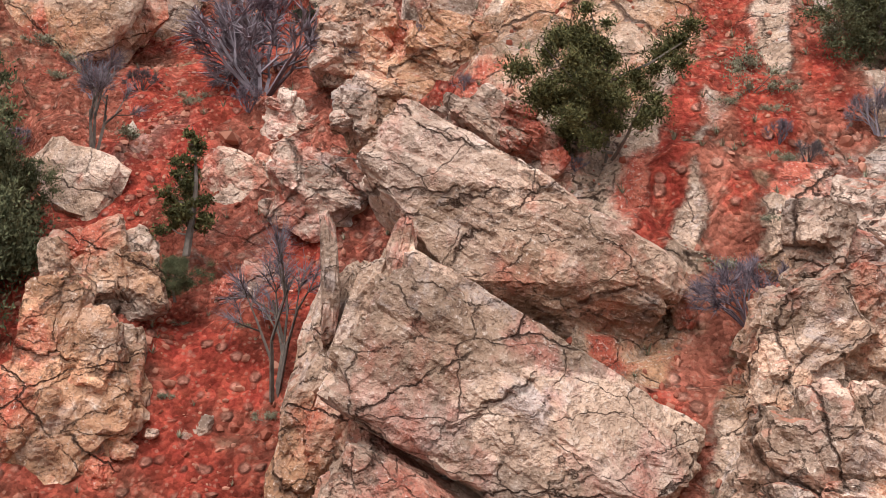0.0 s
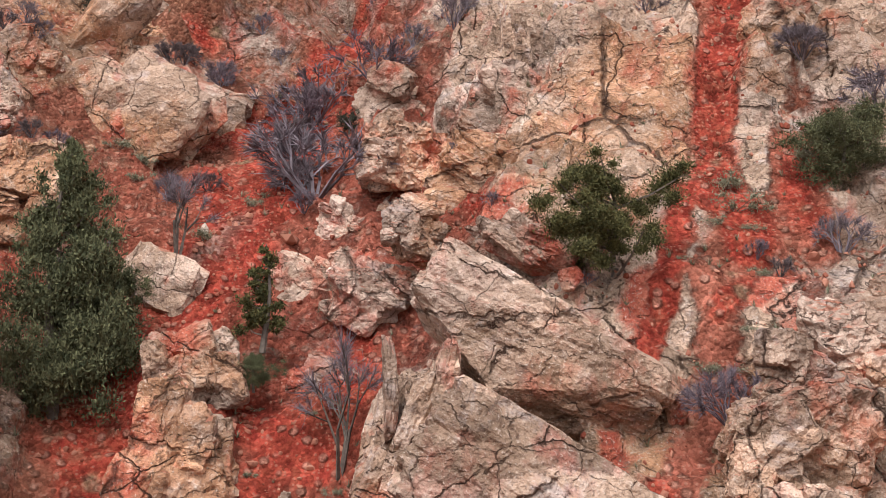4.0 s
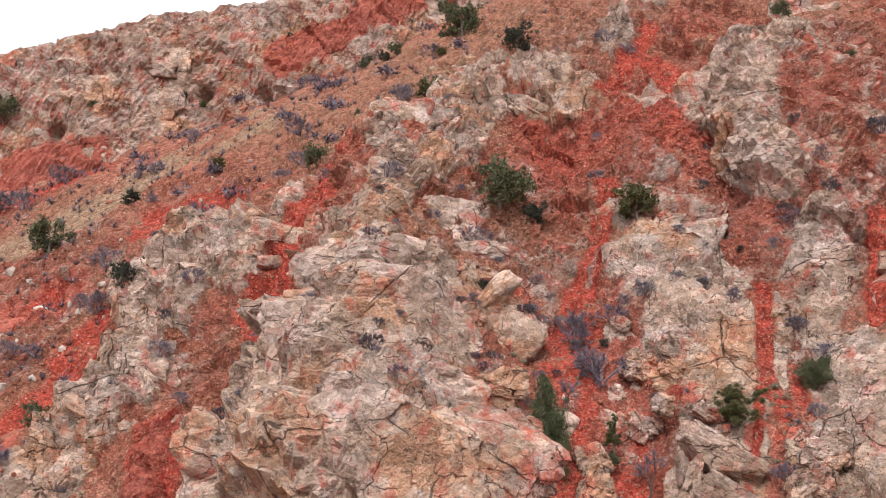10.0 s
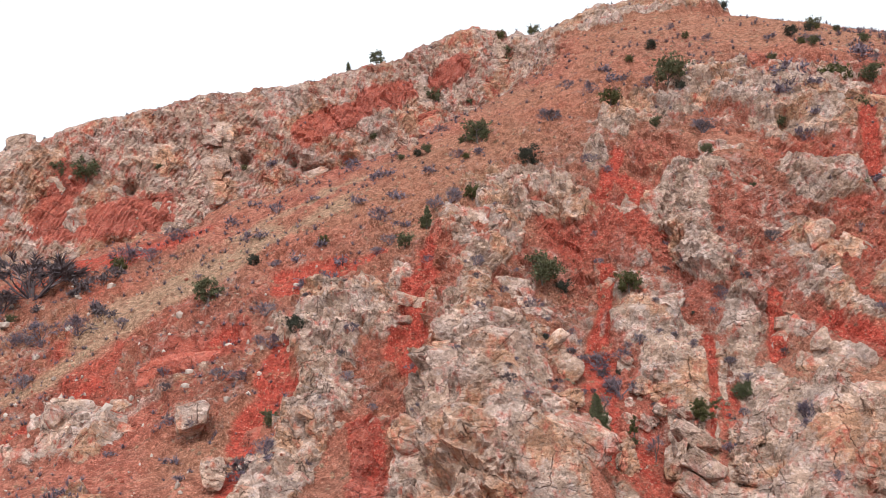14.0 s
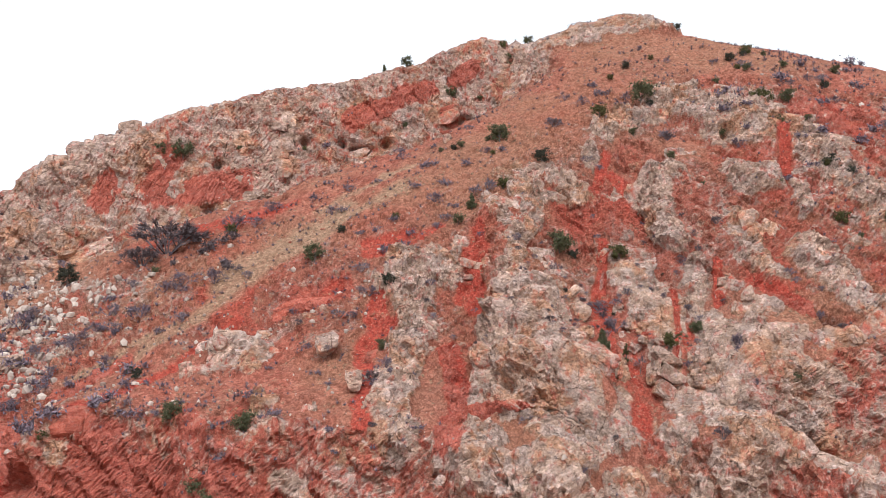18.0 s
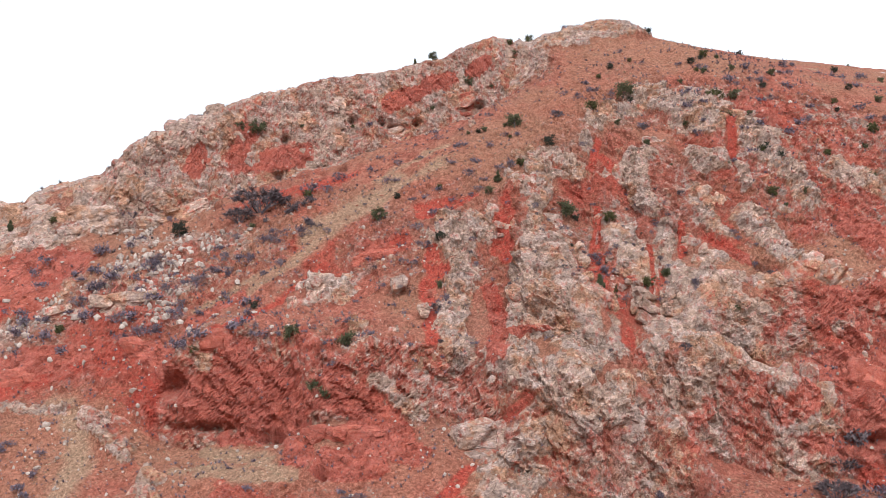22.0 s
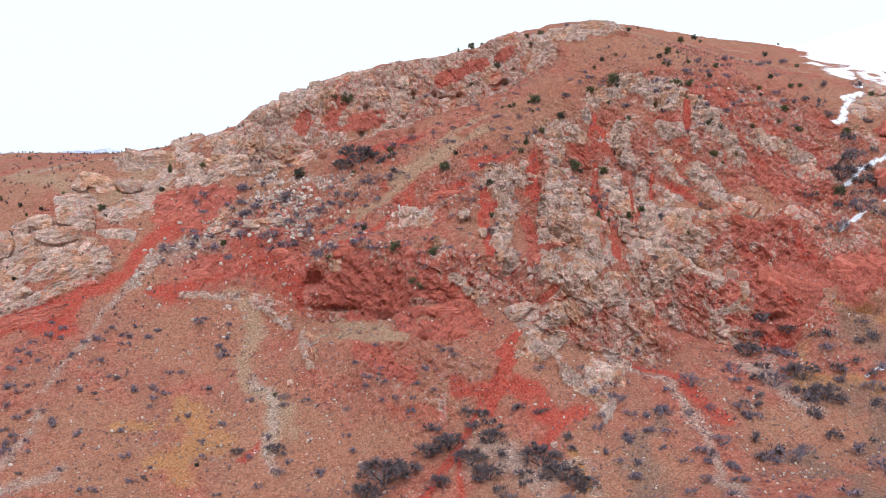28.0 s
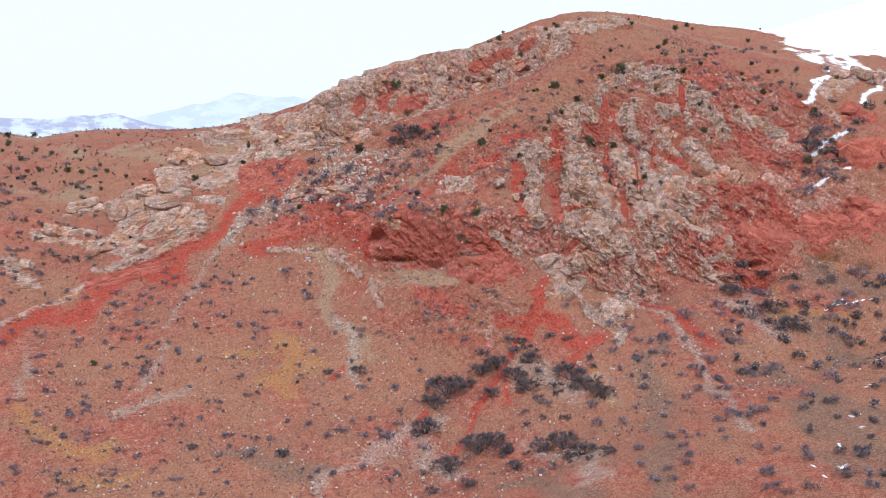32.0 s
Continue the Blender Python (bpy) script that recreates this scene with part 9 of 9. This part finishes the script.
plant("fine_dark", -39.5, 49.1, 138.1, 1.96)
plant("fine_dark", -41.7, 45.5, 134.3, 1.51)
plant("fine_lilac", -21.2, 39.9, 144.5, 0.80)
plant("fine_dark", -14.7, 49.0, 150.4, 1.03)
plant("fine_dark", 12.9, 38.8, 145.1, 1.78)
plant("fine_lilac", 3.9, 40.9, 144.4, 1.29)
plant("fine_dark", 10.0, 51.5, 154.7, 1.79)
plant("fine_dark", 16.5, 44.3, 155.4, 1.45)
plant("fine_lilac", -14.9, 59.6, 159.8, 1.18)
plant("lilac", -28.5, 17.3, 114.4, 2.69)
plant("dark_shrub", -34.9, 31.9, 126.6, 1.58)
plant("lilac", -41.2, 41.8, 131.7, 2.12)
plant("dark_shrub", -23.8, 20.9, 130.3, 1.83)
plant("lilac", 12.9, 15.2, 123.6, 1.92)
plant("dark_shrub", -0.8, -2.8, 109.4, 3.20)
plant("lilac", 14.4, 11.3, 120.7, 1.90)
plant("dark_shrub", -14.5, 12.0, 109.9, 1.20)
plant("lilac", 15.8, 20.8, 129.8, 2.63)
plant("dark_shrub", 18.4, 30.1, 138.8, 1.72)
plant("lilac", 39.1, 26.2, 138.6, 1.77)
plant("dark_shrub", 16.4, 37.1, 145.2, 1.76)
plant("lilac", 17.0, 40.2, 150.3, 2.14)
plant("dark_shrub", 38.6, 18.7, 132.4, 2.07)
plant("lilac", -52.0, 61.3, 140.5, 2.11)
plant("dark_shrub", -65.7, 59.9, 131.7, 1.73)
plant("lilac", -52.9, 34.5, 122.6, 3.20)
plant("dark_shrub", -58.2, 22.5, 115.3, 1.77)
plant("lilac", -19.3, 70.6, 164.1, 2.46)
plant("dark_shrub", 2.3, 82.2, 182.4, 3.20)
plant("lilac", 11.0, 86.1, 189.1, 3.20)
plant("dark_shrub", 24.0, 65.3, 177.2, 2.79)
plant("lilac", 39.8, 43.9, 157.6, 1.89)
plant("dark_shrub", 23.2, 41.2, 153.2, 2.53)
plant("lilac", 11.3, 46.3, 150.8, 2.16)
grow_bushes("scrub", MAUVE, "small leafless mauve-grey shrubs dotted over the slopes", 21)
grow_bushes("thicket", BROWN, "dark leafless thickets in the ravines", 22)


# ---- scattered growth and loose stone ----
def scatter(name, count, x0, x1, y0, y1, chance, build, material, label, category, seed):
    """One mesh of many small things on the ground between x0, x1, y0, y1; chance(x, y) gives how likely each place is."""
    rng = np.random.default_rng(seed)
    x, y = rng.uniform(x0, x1, count * 6), rng.uniform(y0, y1, count * 6)
    keep = rng.uniform(0, 1, len(x)) < chance(x, y)
    x, y = x[keep][:count], y[keep][:count]
    z = land(x, y)
    vs, fs, k = [], [], 0
    for a, b, c in zip(x, y, z):
        v, f = build(rng)
        vs.append(v + np.array([a, b, on_soil(a, b, c)]))
        fs.append(f + k)
        k += len(v)
    ob = new(name, tri_mesh(name, np.concatenate(vs), np.concatenate(fs), material, False))
    return tagged(ob, label, category, kind="stuff")


_bm = bmesh.new()
bmesh.ops.create_icosphere(_bm, subdivisions=1, radius=1.0)
STONE_V = np.array([p.co[:] for p in _bm.verts])
STONE_F = np.array([[q.index for q in p.verts] for p in _bm.faces], dtype=np.int32)
_bm.free()


def stone_of(lo, hi):
    def build(rng):
        s = lo + (hi - lo) * rng.uniform(0, 1) ** 3
        v = STONE_V * rng.uniform(0.6, 1.25, (len(STONE_V), 1)) * rng.uniform(0.5, 1.1, 3) * s
        return v + np.array([0, 0, s * 0.2]), STONE_F
    return build


def tuft_of(lo, hi, blades=26):
    def build(rng):
        s = rng.uniform(lo, hi)
        c, up = rng.uniform(0, 6.283, blades), rng.uniform(0.15, 1.3, blades)
        tip = np.stack([np.cos(c) * np.cos(up), np.sin(c) * np.cos(up), np.sin(up) + 0.15], 1) * s * rng.uniform(0.6, 1.1, (blades, 1))
        side = np.stack([-np.sin(c), np.cos(c), np.zeros(blades)], 1) * s * 0.055
        base = tip * 0.08
        v = np.stack([base + side, base - side, tip], 1).reshape(-1, 3)
        return v, np.arange(len(v), dtype=np.int32).reshape(-1, 3)
    return build


def chance_of(base, clear=False, **weights):
    def chance(x, y):
        p = np.full_like(x, base)
        if clear:
            p = p * smooth(38, 60, np.hypot(x + 4, y - 32))
        for kind, w in weights.items():
            p = p + w * cover(kind, x, y)
        return p * (0.35 + 0.65 * smooth(-0.35, 0.35, fbm(x / 14, y / 14, 0, 3, 88)))
    return chance


scatter("scree", 16000, -26, 16, 14, 62, chance_of(0.35, scree=0.6, red=0.3, rock=-0.2), stone_of(0.022, 0.14), STONE, "loose angular red and pale scree in the gullies", "scree", 1)
scatter("scree", 4200, -125, 95, -20, 135, chance_of(0.25, True, scree=0.7, red=0.1), stone_of(0.10, 0.5), STONE, "scattered stones on the red slopes", "scree", 2)
scatter("rubble", 2600, -190, -70, 60, 150, chance_of(0.04, scree=0.9), stone_of(0.25, 1.5), PALE, "pale fallen rubble below the upper cliff", "rubble", 3)
scatter("rubble", 6500, -290, 90, -110, 80, chance_of(0.22, True, scree=0.5, ochre=0.3), stone_of(0.15, 0.8), PALE, "pale stones strewn over the lower slope", "rubble", 4)
scatter("dry_scrub", 8000, -300, 90, -115, 110, chance_of(0.25, True, scree=0.1, rock=-0.1), tuft_of(0.3, 1.2, 26), MAUVE, "low leafless lilac scrub dotted over the slope", "scrub", 5)
scatter("dry_scrub", 2600, -130, 140, 10, 190, chance_of(0.22, True, rock=0.1), tuft_of(0.35, 1.0, 32), LILAC, "low leafless scrub among the crags", "scrub", 6)
scatter("dry_scrub", 900, -330, -120, 90, 330, chance_of(0.3), tuft_of(0.6, 1.7, 36), BROWN, "dark low scrub on the western hill", "scrub", 7)
scatter("dry_grass", 5000, -120, 60, 40, 190, chance_of(0.05, tan=0.9), tuft_of(0.25, 0.6, 9), SAGE, "tufts of dry straw-coloured grass", "grass", 8)
scatter("dry_grass", 1400, -26, 16, 14, 62, chance_of(0.25, rock=0.1), tuft_of(0.10, 0.30, 16), SAGE, "small grey-green tufts between the stones", "grass", 9)
